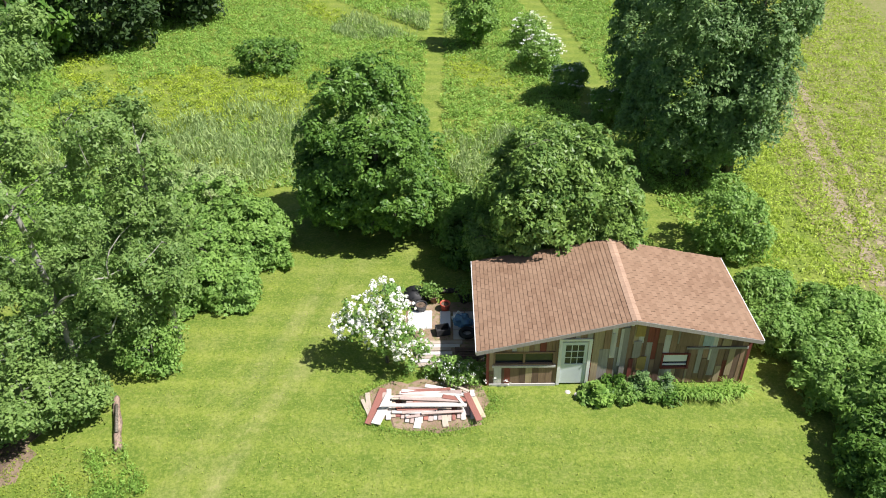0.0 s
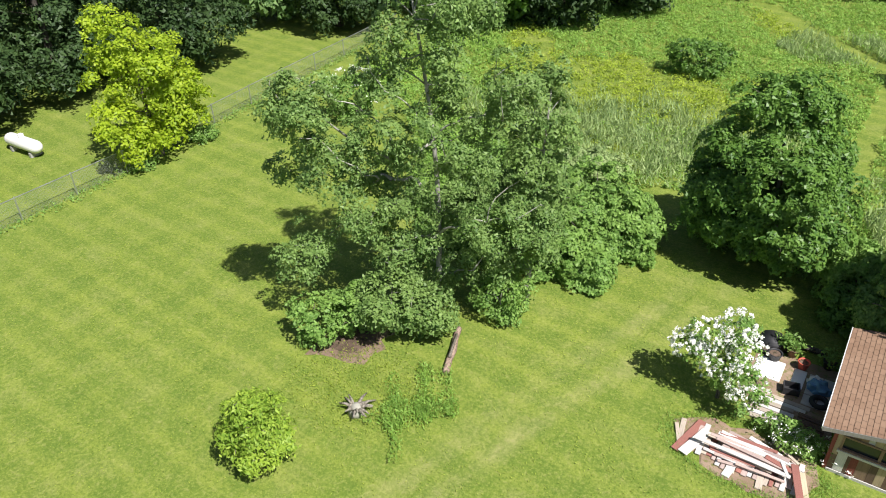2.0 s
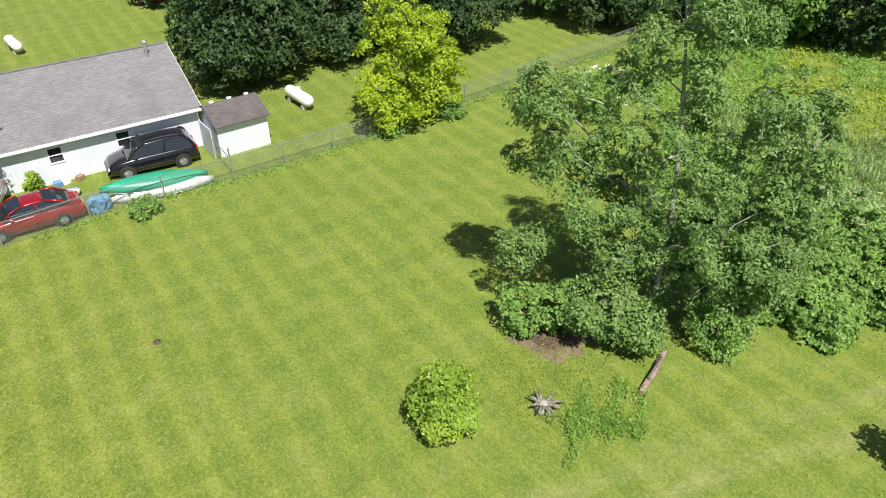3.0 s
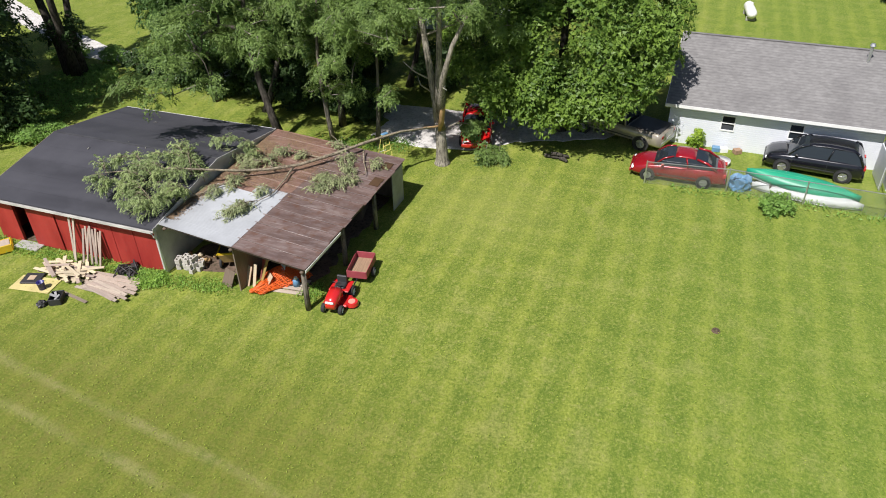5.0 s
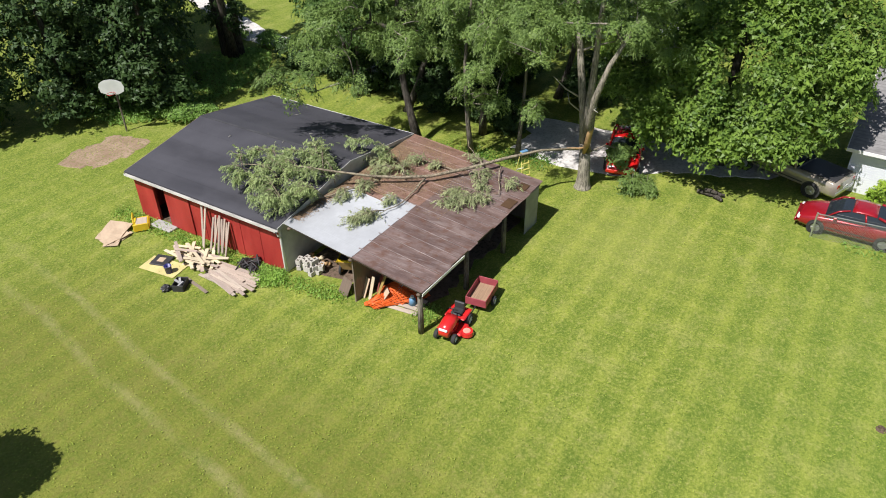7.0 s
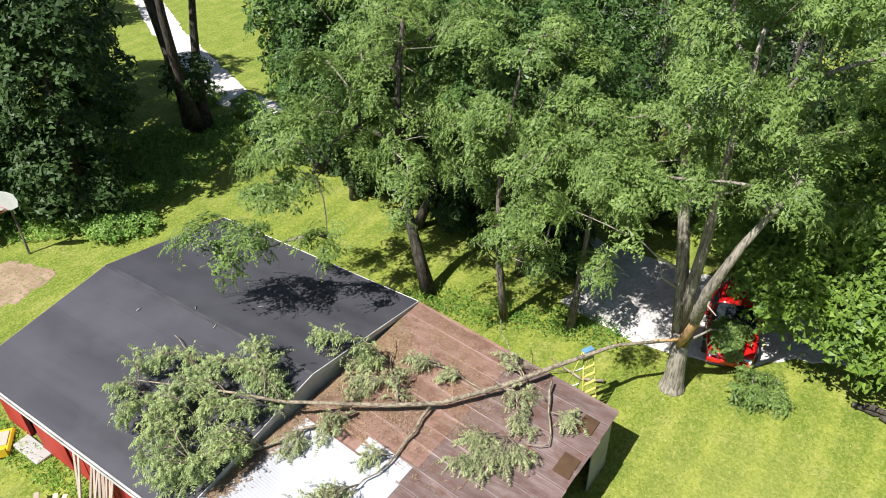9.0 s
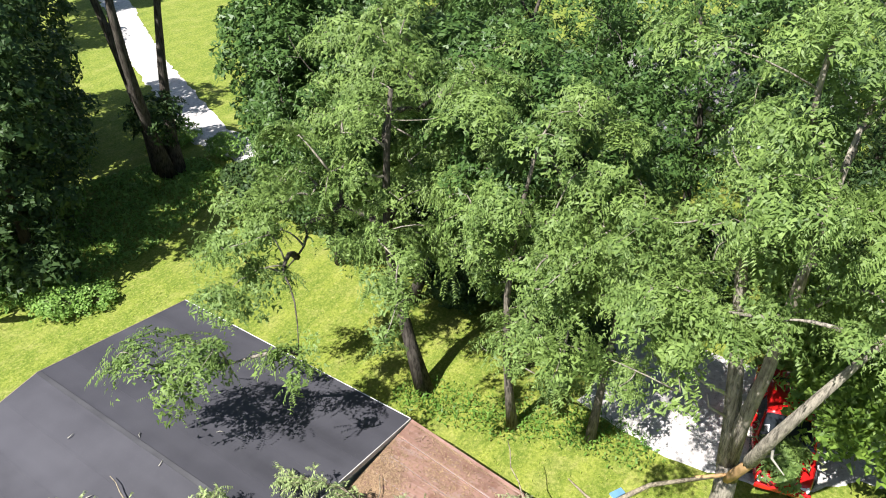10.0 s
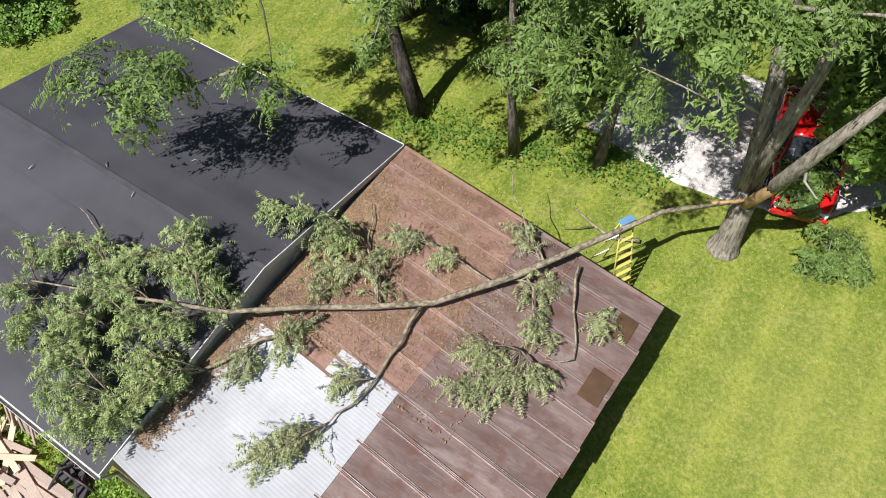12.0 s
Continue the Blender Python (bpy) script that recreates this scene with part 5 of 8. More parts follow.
for k, (x, y, s) in enumerate([(-40.2, -30.6, 1.0), (-39.4, -21.4, 0.95), (-44.6, -33.5, 1.0)]):
    tree("woodland_tree", "tall leafy tree in the wood along the drive", "tree", x, y, [(0, 0, 8.0 * s, 3.2 * s, 3.2 * s, 3.0 * s), (0.8, 0.6, 5.4 * s, 2.6 * s, 2.6 * s, 2.0 * s)], M["woodland"], M["dark_bark"], 0.2, 9.0 * s, 330, 75, 0.6, 0.18, 135 + k, (0.2, 0.1), 1, 6, 20, three=True, shell=0.5, group="woodland trees")
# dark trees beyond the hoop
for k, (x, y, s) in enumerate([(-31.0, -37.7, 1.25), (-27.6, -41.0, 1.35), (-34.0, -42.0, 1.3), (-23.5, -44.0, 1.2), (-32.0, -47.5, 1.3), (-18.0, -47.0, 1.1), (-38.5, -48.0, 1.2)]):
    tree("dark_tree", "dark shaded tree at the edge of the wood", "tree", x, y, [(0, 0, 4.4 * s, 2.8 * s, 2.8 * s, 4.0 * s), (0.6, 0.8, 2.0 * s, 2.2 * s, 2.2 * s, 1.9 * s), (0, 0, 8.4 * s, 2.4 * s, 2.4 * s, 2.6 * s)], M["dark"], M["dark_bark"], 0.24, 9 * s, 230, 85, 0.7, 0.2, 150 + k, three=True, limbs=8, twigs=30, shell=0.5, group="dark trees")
tree("walnut_tree", "dark four-stemmed tree beside the white drive", "tree", -39.2, -39.0, [(0, 0, 3.0, 1.6, 1.5, 1.2), (0.2, -0.2, 12.5, 3.0, 3.0, 2.2)], M["dark"], M["dark_bark"], 0.32, 13, 120, 80, 0.6, 0.19, 161, stems=4, limbs=5, twigs=12)
for k, (x, y) in enumerate([(-52.5, -66.5), (-62, -52), (-66, -40), (-44, -62), (-36, -58), (-70, -64)]):
    tree("roadside_tree", "leafy tree on the grass by the drive", "tree", x, y, [(0, 0, 7.5, 3.4, 3.4, 3.4), (0.8, 0.3, 5.2, 3.0, 3.0, 2.2)], M["maple"], M["dark_bark"], 0.26, 8, 150, 80, 0.9, 0.25, 170 + k, three=True, limbs=6, twigs=8, group="roadside trees")
tree("lawn_tree", "round leafy tree standing on the open lawn", "tree", -5.55, -21.6, [(0, 0, 4.2, 1.5, 1.5, 1.6), (0.4, 0.3, 5.4, 1.2, 1.2, 1.1)], M["maple"], M["bark"], 0.14, 5, 110, 60, 0.6, 0.2, 180, three=True)
tree("lawn_tree", "broad leafy tree standing on the open lawn", "tree", -3.9, -14.3, [(0, 0, 4.4, 1.3, 1.3, 1.4), (0.5, 0.2, 5.6, 1.1, 1.2, 1.1)], M["maple"], M["bark"], 0.14, 5.2, 110, 60, 0.6, 0.2, 181, three=True)
# low growth at the wood's foot
for k, (x, y, rx, h) in enumerate([(-29.8, -34.2, 1.1, 1.0), (-30.6, -33.4, 0.9, 0.8), (-29.2, -39.4, 1.6, 1.6), (-42.0, -38.0, 1.0, 1.0), (-41.5, -41.5, 1.4, 1.2), (-33.1, 5.8, 0.75, 0.9), (-33.0, 24.3, 0.9, 0.8), (-32.9, 20.1, 0.6, 0.6)]):
    tree("undergrowth", "low leafy undergrowth", "shrub", x, y, [(0, 0, h * 0.45, rx, rx, h * 0.6)], M["shrub"], M["bark"], 0.03, h * 0.6, int(45 * rx), 60, 0.35, 0.13, 190 + k, limbs=3, twigs=5, group="undergrowth")

# far tree line, built once and repeated
far = [tree("far_tree", "full green tree in the distant tree line", "tree", 0, 0, [(0, 0, 4.8, 3.8, 3.6, 4.2), (1.5, 0.4, 3.0, 2.8, 2.8, 2.6), (-1.6, -0.2, 3.2, 2.8, 2.8, 2.8)], M[lf], M["dark_bark"], 0.25, 7, 150, 46, 0.95, 0.38, 210 + k, three=True, limbs=5, twigs=6, shell=0.7, group="far trees") for k, lf in enumerate(("dark", "maple", "poplar"))]
spots = [(-24.5, 53.0), (-29.5, 50.5), (-32, 57), (-21, 60), (-37, 53), (-14, 70), (-20, 72), (-6, 74), (2, 75), (10, 74), (-27, 66), (-34, 64), (-42, 60), (-48, 52), (-46, 44), (-54, 42), (-60, 36), (18, 76), (26, 77), (34, 78), (-62, 48), (-70, 20), (-72, 30)]
for k, (x, y) in enumerate(spots):
    s = 0.9 + 0.35 * ((k * 37) % 10) / 10
    m = pose(x, y, 0, 0, 0, 47 * k) @ Matrix.Scale(s, 4)
    if k < 3:
        far[k].matrix_basis = m
    else:
        t = copy_thing(far[k % 3], pose(x, y, 0, 0, 0, 47 * k))
        t.scale = (s, s, s)
# meadow shrubs
tree("meadow_shrub", "dark spreading shrub standing in the meadow", "shrub", -12.2, 48.2, [(0, 0, 1.1, 2.3, 1.6, 1.3)], M["maple"], M["bark"], 0.06, 1.4, 100, 75, 0.45, 0.18, 220, limbs=4, twigs=8)
tree("meadow_tree", "small leafy tree beside the mown path", "tree", 2.0, 52.4, [(0, 0, 3.0, 1.8, 1.7, 2.6)], M["shrub"], M["bark"], 0.1, 4, 120, 75, 0.5, 0.19, 221, limbs=5, twigs=10)
for k, (x, y, s) in enumerate([(6.3, 47.6, 1.0), (6.0, 52.0, 1.0), (9.4, 39.5, 0.9), (7.6, 43.6, 0.8), (-27.3, 30.9, 1.2)]):
    ob = tree("elder_bush", "elder bush with flat cream-white flower heads", "bush", x, y, [(0, 0, 1.2 * s, 1.4 * s, 1.4 * s, 1.3 * s)], M["shrub"], M["bark"], 0.06, 1.6 * s, 80, 75, 0.42, 0.16, 230 + k, limbs=4, twigs=6, group="elder bushes")
    r = np.random.default_rng(240 + k)
    d = unit(r.normal(0, 1, (60, 3)))
    d[:, 2] = np.abs(d[:, 2])
    c = np.array([0, 0, 1.2 * s]) + d * np.array([1.5, 1.5, 1.45]) * s
    at = (c[:, None, :] + r.normal(0, 1, (60, 10, 3)) * np.array([0.1, 0.1, 0.02])).reshape(-1, 3)
    at = at[:380]
    part("blossom", quads("blossom", leaves(at, np.tile([[0, 0, 1.0]], (380, 1)), 0.08, r=r), M["petal"]), None, ob)

# white-flowered bush
WB = [(-0.7, 0, 2.4, 0.75, 0.7, 0.5), (0.1, 0.2, 2.9, 0.6, 0.6, 0.5), (0.6, 0, 2.3, 0.55, 0.6, 0.5), (0.8, -0.4, 1.4, 0.7, 0.7, 0.6), (-1.3, -0.2, 1.9, 0.5, 0.5, 0.4), (0.3, -0.1, 1.2, 0.9, 0.7, 0.7), (0.9, -0.7, 0.8, 0.5, 0.5, 0.5), (-0.3, -0.2, 1.9, 0.6, 0.6, 0.5)]
ob = tree("flowering_bush", "bush covered with round white flower heads", "bush", -2.3, 19.5, WB, M["shrub"], M["bark"], 0.06, 2.2, 120, 55, 0.3, 0.11, 250, limbs=6, twigs=14)
r = np.random.default_rng(251)
w = np.array(WB)
pick = r.integers(0, len(w), 460)
d = unit(r.normal(0, 1, (460, 3)) + np.array([-0.15, -0.3, 0.4]))
c = w[pick, :3] + d * w[pick, 3:] * r.uniform(0.8, 1.25, (460, 1))
c = c[(c[:, 2] > 0.8) & (r.random(460) < np.clip(c[:, 2] * 0.55 - 0.25, 0.2, 0.85))]
o = unit(r.normal(0, 1, (len(c) * 26, 3)))
at = np.repeat(c, 26, 0) + o * r.uniform(0.035, 0.11, (len(c), 1)).repeat(26, 0)
part("blossom", quads("blossom", leaves(at, o, 0.06, width=0.9, r=r), M["petal"]), None, ob, "round white flower heads")


# ---- meadow ----
def gap(x, y):
    """How near a place lies to the mown ways through the meadow."""
    ways = [([(-0.9, 36), (-0.95, 42), (-0.7, 62), (-2, 68)], 0.62), ([(12.0, 22), (9.6, 28), (8.2, 36), (9.4, 44), (8.6, 54), (7.0, 64)], 1.0), ([(-6.4, 25), (-8.2, 29.0), (-8.4, 31.0)], 1.3), ([(-0.9, 54), (-12, 66), (-20, 67)], 0.8)]
    d = np.full(x.shape, 9.0)
    for line, w in ways:
        for (ax, ay), (bx, by) in zip(line, line[1:]):
            t = np.clip(((x - ax) * (bx - ax) + (y - ay) * (by - ay)) / ((bx - ax) ** 2 + (by - ay) ** 2), 0, 1)
            d = np.minimum(d, np.hypot(x - ax - t * (bx - ax), y - ay - t * (by - ay)) - w)
    return d


def wave(x, y, k, s):
    return np.sin(x * k + s) * np.cos(y * k * 1.13 - s * 1.7) + 0.6 * np.sin(x * k * 2.3 + y * k * 1.7 + s * 3)


def in_meadow(x, y):
    edge = np.interp(x, [-34, -24, -20, -10, -8, -6, 0, 8, 11, 12, 16], [38, 32, 29, 28, 31, 28.5, 28, 26.5, 26, 6, -10])
    return (y > edge + 0.5 * wave(x, y, 0.9, 1)) & (gap(x, y) > 0.12 * wave(x, y, 2.1, 2)) & (x > -33)


def sward(name, label, count, region, size, height, leaf, seed, width=0.5, upright=0.45):
    """Loose standing leaves over a region of the meadow: one object."""
    r = np.random.default_rng(seed)
    tuft = 14 if count > 100000 and height > 0.2 else 1
    x, y = r.uniform(region[0], region[1], count // tuft), r.uniform(region[2], region[3], count // tuft)
    tall = np.repeat(r.uniform(0.55, 1.35, count // tuft), tuft) if tuft > 1 else 1.0
    x, y = np.repeat(x, tuft), np.repeat(y, tuft)
    if tuft > 1:
        x, y = x + r.normal(0, 0.17, len(x)), y + r.normal(0, 0.17, len(x))
    keep = region[4](x, y, r)
    x, y = x[keep], y[keep]
    n = len(x)
    h = height * (tall[keep] if tuft > 1 else 1.0) * (0.75 + 0.35 * wave(x, y, 0.5, seed)) * r.uniform(0.5, 1.2, n)
    z = np.maximum(0.06, h * r.uniform(0.35, 1.0, n))
    out = np.stack([r.normal(0, 0.6, n), r.normal(0, 0.6, n), np.full(n, 1 - upright)], 1)
    q = leaves(np.stack([x, y, z], 1), out, size, -2.0 * upright if upright < 0.8 else -3.0, width, r, True)
    q[:, :, 2] = np.maximum(q[:, :, 2], 0.01)
    ob = part(name, quads(name, q, M[leaf]), None)
    return tagged(ob, label, "meadow", "", "stuff")


def gold_patch(x, y):
    return ((np.hypot((x + 15) / 8.5, (y - 43) / 5.0) + 0.22 * wave(x, y, 0.7, 4) + 0.12 * np.sin(x * 91.7 + y * 57.3) < 1) | ((wave(x, y, 0.22, 7) + 0.15 * np.sin(x * 83.1 + y * 67.7) > 1.15) & (x < 14)))


def reed_patch(x, y):
    return (np.hypot((x + 11.5) / 8.5, (y - 36.5) / 4.6) + 0.25 * wave(x, y, 0.8, 5) + 0.3 * np.sin(x * 77.7 + y * 61.3) < 1) | (np.hypot((x + 4) / 5, (y - 57) / 3) < 1) | (np.hypot((x - 2.5) / 2.2, (y - 33) / 5) + 0.2 * wave(x, y, 0.9, 3) < 1)


def bare_row(x, y):
    """Bare strips of the rough field, running with its rows."""
    d = np.full(x.shape, 9.0)
    for line, w in (([(17.5, 23.1), (18.6, 30), (20.8, 42), (22, 46)], 0.3), ([(18.9, 25.8), (20.6, 33), (21.6, 40), (22.6, 45)], 0.2), ([(23.5, 30), (24.6, 44), (26.5, 56)], 0.25), ([(29.0, 60), (33.5, 53)], 0.5)):
        for (ax, ay), (bx, by) in zip(line, line[1:]):
            t = np.clip(((x - ax) * (bx - ax) + (y - ay) * (by - ay)) / ((bx - ax) ** 2 + (by - ay) ** 2), 0, 1)
            d = np.minimum(d, np.hypot(x - ax - t * (bx - ax), y - ay - t * (by - ay)) - w)
    return d < 0.3 * wave(x, y, 1.1, 9) + 0.15 * np.sin(x * 71.3 + y * 53.9)


tagged(part("meadow_ground", blob_mesh("meadow_ground", [(16.8, -10), (16.4, 20), (16.8, 31), (19.4, 48), (24, 70), (90, 110), (120, 40), (80, -30)], 0.02, M["scrub"], 0.6, 9, 1.5)), "weedy field soil between rough rows", "field", "", "structure")
for line, w in (([(17.6, 23.4), (18.6, 30), (20.8, 42), (22, 46)], 0.7), ([(19.0, 26.2), (20.6, 33), (21.6, 40), (22.6, 45)], 0.5)):
    tagged(part("bare_row", blob_mesh("bare_row", ribbon(line, w), 0.035, M["field_soil"], 0.25, 21)), "strip of bare cloddy soil in the rough field", "soil", "bare field rows", "structure")
near = (-33, 14, 25, 76)
sward("meadow_plants", "rough green meadow plants of mixed height", 310000, (*near, lambda x, y, r: in_meadow(x, y) & ~gold_patch(x, y) & (~reed_patch(x, y) | (r.random(len(x)) < 0.55)) & (r.random(len(x)) < np.clip(1.4 - (y - 26) / 80, 0.35, 1))), 0.13, 0.5, "meadow", 301, upright=0.2)
sward("goldenrod", "yellow-green patch of meadow plants", 150000, (-30, 14, 26, 74, lambda x, y, r: in_meadow(x, y) & gold_patch(x, y)), 0.13, 0.45, "gold", 302, upright=0.2)
sward("reeds", "tall pale reeds and dry stems", 160000, (-24, 8, 26, 64, lambda x, y, r: in_meadow(x, y) & reed_patch(x, y)), 0.3, 0.95, "reed", 303, width=0.16, upright=0.9)
sward("field_plants", "bright green rough field growth", 215000, (12, 34, 2, 74, lambda x, y, r: (x > 13.2 + 0.4 * wave(x, y, 0.8, 1)) & ~bare_row(x, y) & in_meadow(x, y) & (r.random(len(x)) < np.clip(1.3 - (x - 13) / 30, 0.3, 1))), 0.11, 0.35, "field", 304, upright=0.2)
sward("field_weeds", "sparse weeds on the bare field rows", 110000, (16, 34, 20, 62, lambda x, y, r: bare_row(x, y) & (r.random(len(x)) < 0.55)), 0.1, 0.16, "gold", 305)

# ---- the broken tree and its fallen limb ----
bt = thing("broken_walnut_tree", pose(-33.45, -10.75, 0), "tall walnut with a torn limb wound low on its trunk", "tree")
rb = np.random.default_rng(70)
part("trunk", tubes("trunk", [([(0, 0, -0.12), (0, 0, 0.08), (0, 0, 0.3), (0.02, 0, 0.7), (0.05, -0.02, 1.3), (0.02, -0.1, 2.4)], [0.52, 0.40, 0.35, 0.31, 0.28, 0.28])], M["walnut_bark"], 14), None, bt)
stems = [[(0.0, -0.15, 2.2), (-0.05, -0.3, 3.4), (0.0, -0.6, 5.5), (-0.3, -1.1, 8.0), (-0.5, -1.4, 10.5)], [(0.0, -0.1, 2.5), (0.15, -0.1, 4.0), (0.35, 0.05, 6.0), (0.3, 0.1, 9.0), (0.2, 0.2, 12.0)], [(0.12, 0.05, 2.1), (0.95, 0.35, 3.8), (1.55, 0.58, 5.3), (1.65, 1.1, 7.0), (1.1, 1.95, 8.9)]]
for p, r0 in zip(stems, (0.24, 0.2, 0.2)):
    part("stem", tubes("stem", [(p, [r0, r0 * 0.88, r0 * 0.75, r0 * 0.55, r0 * 0.25])], M["walnut_bark"], 8), None, bt)
part("wound", tubes("wound", [([(0.18, -0.06, 1.95), (0.42, 0.12, 2.6), (0.84, 0.36, 3.6), (1.02, 0.5, 4.1)], [0.12, 0.15, 0.13, 0.03])], M["split"], 6), None, bt, "raw orange split wood")
for p in ([(0.0, -0.5, 4.6), (0.4, -1.2, 5.1), (0.7, -1.7, 5.7)], [(0.0, -0.4, 3.9), (0.5, -0.9, 4.5), (0.6, -1.0, 5.0)], [(1.3, 0.65, 4.9), (1.8, 0.7, 5.0), (2.2, 1.0, 5.1)]):
    part("dead_branch", tubes("dead_branch", [(p, [0.05, 0.03, 0.012])], M["pale_bark"], 5), None, bt, "bare pale dead branch")
cc, q = crown_leaves([(-0.6, -1.4, 9.6, 2.3, 2.2, 1.9), (0.2, 0.0, 12.6, 3.2, 3.2, 2.4), (0.8, 2.6, 14.6, 2.6, 2.6, 1.7), (-1.8, 1.6, 8.0, 1.9, 1.9, 1.6), (0.6, -3.0, 7.8, 1.6, 1.5, 1.2), (-2.6, 2.8, 12.0, 2.2, 2.2, 1.6), (2.9, -1.4, 9.0, 1.5, 1.4, 0.9), (4.4, -1.7, 9.2, 1.3, 1.2, 0.8), (4.6, -3.0, 8.8, 1.2, 1.1, 0.8), (1.4, -0.4, 9.4, 1.2, 1.1, 0.8), (0.4, -3.8, 9.0, 1.4, 1.3, 0.9), (1.2, 2.2, 9.4, 1.2, 1.2, 0.9)], 86, 120, 0.42, 0.11, rb, 0.25, 0.7, three=True, width=0.46, fringe=9)
part("crown", quads("crown", q, M["walnut"]), None, bt)
wood_runs = grow([np.array(a) * (1 - t) + np.array(b) * t for p in stems for a, b in zip(p[1:], p[2:]) for t in (0, 0.5)], cc[rb.permutation(len(cc))[:130]], rb, 0.14)
for n, pts, rad in wood_runs[:14]:
    part("limb", tubes("limb", [(pts, rad)], M["walnut_bark"], 6), None, bt)
part("branchwork", tubes("branchwork", [(pts, rad) for n, pts, rad in wood_runs[14:]], M["walnut_bark"], 4), None, bt)["kind"] = "stuff"
cc, q = crown_leaves([(-2.0, 1.1, 1.35, 0.7, 0.7, 0.25)], 16, 110, 0.42, 0.16, rb, 0.2, 0.8, three=True, width=0.5)
part("low_branch", tubes("low_branch", [([(0, 0, 1.9), (-1.0, 0.6, 2.0), (-2.0, 1.1, 1.45)], [0.05, 0.035, 0.015])], M["walnut_bark"], 5), None, bt)
part("trunk_shoot", quads("shoots", q, M["walnut"]), None, bt)

for k, (x, y, rx, h) in enumerate(((-34.0, -8.5, 0.6, 0.9), (-34.6, -7.9, 0.6, 0.9))):
    tree("walnut_sapling", "leafy walnut sapling beside the broken trunk", "sapling", x, y, [(0, 0, h * 0.7, rx, rx, h * 0.45)], M["walnut"], M["walnut_bark"], 0.03, h, 6, 80, 0.3, 0.12, 400 + k, limbs=4, twigs=12, three=True, width=0.46, droop=0.7, group="walnut saplings")

fl = thing("fallen_limb", pose(0, 0, 0), "broken tree limb with wilting leaves lying across both roofs", "branch")


def rest(x, y):
    """Height of the roof under a place."""
    if y < BY1:
        return roof_z(x)
    v = (y + 19.25) / 7.6
    return 2.42 - 0.3 * max(0, min(1, v))


main = [(-33.15, -10.85), (-31.7, -12.35), (-29.9, -13.4), (-28.3, -14.4), (-26.85, -15.55), (-26.05, -16.65), (-25.3, -17.7), (-24.2, -18.8), (-23.63, -20.05), (-23.26, -20.94), (-22.7, -22.64)]
zs = [2.25, 2.45, 2.6, 2.62, 2.62, 2.65, 2.82, 3.3, 3.48, 3.5, 3.38]
runs = [([(x, y, z) for (x, y), z in zip(main, zs)], [0.05, 0.06, 0.075, 0.075, 0.07, 0.066, 0.058, 0.046, 0.036, 0.026, 0.014])]
part("main_stem", tubes("main_stem", runs, M["limb_bark"], 8), None, fl)
part("torn_end", tubes("torn_end", [([(-33.35, -10.65, 2.3), (-33.05, -10.95, 2.27), (-32.6, -11.45, 2.33)], [0.03, 0.055, 0.062])], M["split"], 7), None, fl, "torn pale wood")
side = [([(-25.37, -17.5), (-24.22, -18.13), (-23.17, -18.69), (-22.24, -19.3), (-21.36, -19.96)], 0.095), ([(-26.7, -15.75), (-25.4, -15.7), (-24.2, -15.7), (-23.0, -16.1)], 0.08), ([(-29.5, -13.4), (-28.3, -12.9), (-27.3, -12.5), (-27.0, -13.0)], 0.06), ([(-28.0, -14.8), (-28.2, -16.2), (-28.1, -17.6)], 0.05),
        ([(-26.3, -16.6), (-27.3, -17.6), (-28.4, -18.2)], 0.05), ([(-24.0, -19.2), (-24.7, -20.0), (-24.6, -20.8)], 0.04), ([(-23.6, -20.1), (-22.8, -20.6), (-22.0, -21.0)], 0.04), ([(-29.0, -14.1), (-30.2, -15.2), (-31.1, -16.0)], 0.04), ([(-23.7, -21.4), (-24.4, -22.6), (-24.6, -23.4)], 0.04), ([(-28.6, -14.3), (-27.6, -13.4), (-26.2, -13.6)], 0.05)]
rf = np.random.default_rng(76)
for line, r0 in side:
    pts = [(x, y, rest(x, y) + 0.12 + (0.12 if i == 0 else 0.05) + (0.2 if y < BY1 and r0 > 0.06 else 0.0)) for i, (x, y) in enumerate(line)]
    fine = [np.array(a) * (1 - t) + np.array(b) * t + rf.normal(0, 0.05, 3) * np.array([1, 1, 0.4]) for a, b in zip(pts, pts[1:]) for t in (0, 0.33, 0.66)] + [np.array(pts[-1])]
    part("side_branch", tubes("side_branch", [(fine, np.linspace(r0 * 0.62, 0.01, len(fine)))], M["limb_bark"], 6), None, fl)
# branchlets fan from the stems to their tips, each with sprays of limp compound leaves
tips = [(-21.8, -22.2), (-22.4, -22.9), (-23.0, -23.0), (-23.6, -22.6), (-23.9, -22.0), (-23.9, -21.3), (-22.2, -21.4), (-21.4, -21.0), (-21.3, -20.3), (-21.0, -19.8), (-21.2, -19.3), (-21.7, -19.1), (-22.3, -19.1), (-22.6, -19.6), (-24.4, -20.5), (-25.0, -20.4), (-24.9, -19.8), (-24.5, -19.4), (-22.1, -20.5), (-23.2, -19.6), (-23.3, -20.8), (-24.3, -19.8), (-22.9, -20.2), (-23.5, -21.5), (-22.7, -21.4)]
tips += [(-26.6, -19.5), (-26.8, -18.6), (-26.5, -18.0), (-25.8, -17.8), (-27.0, -17.2), (-27.9, -17.0), (-28.0, -15.9), (-28.4, -13.7), (-26.4, -14.2), (-25.8, -13.5), (-25.7, -14.3), (-27.5, -13.3), (-26.6, -13.0), (-22.3, -16.7), (-22.8, -16.4), (-24.5, -16.1), (-23.5, -18.0), (-24.4, -17.6), (-28.4, -12.2), (-29.4, -14.7)]
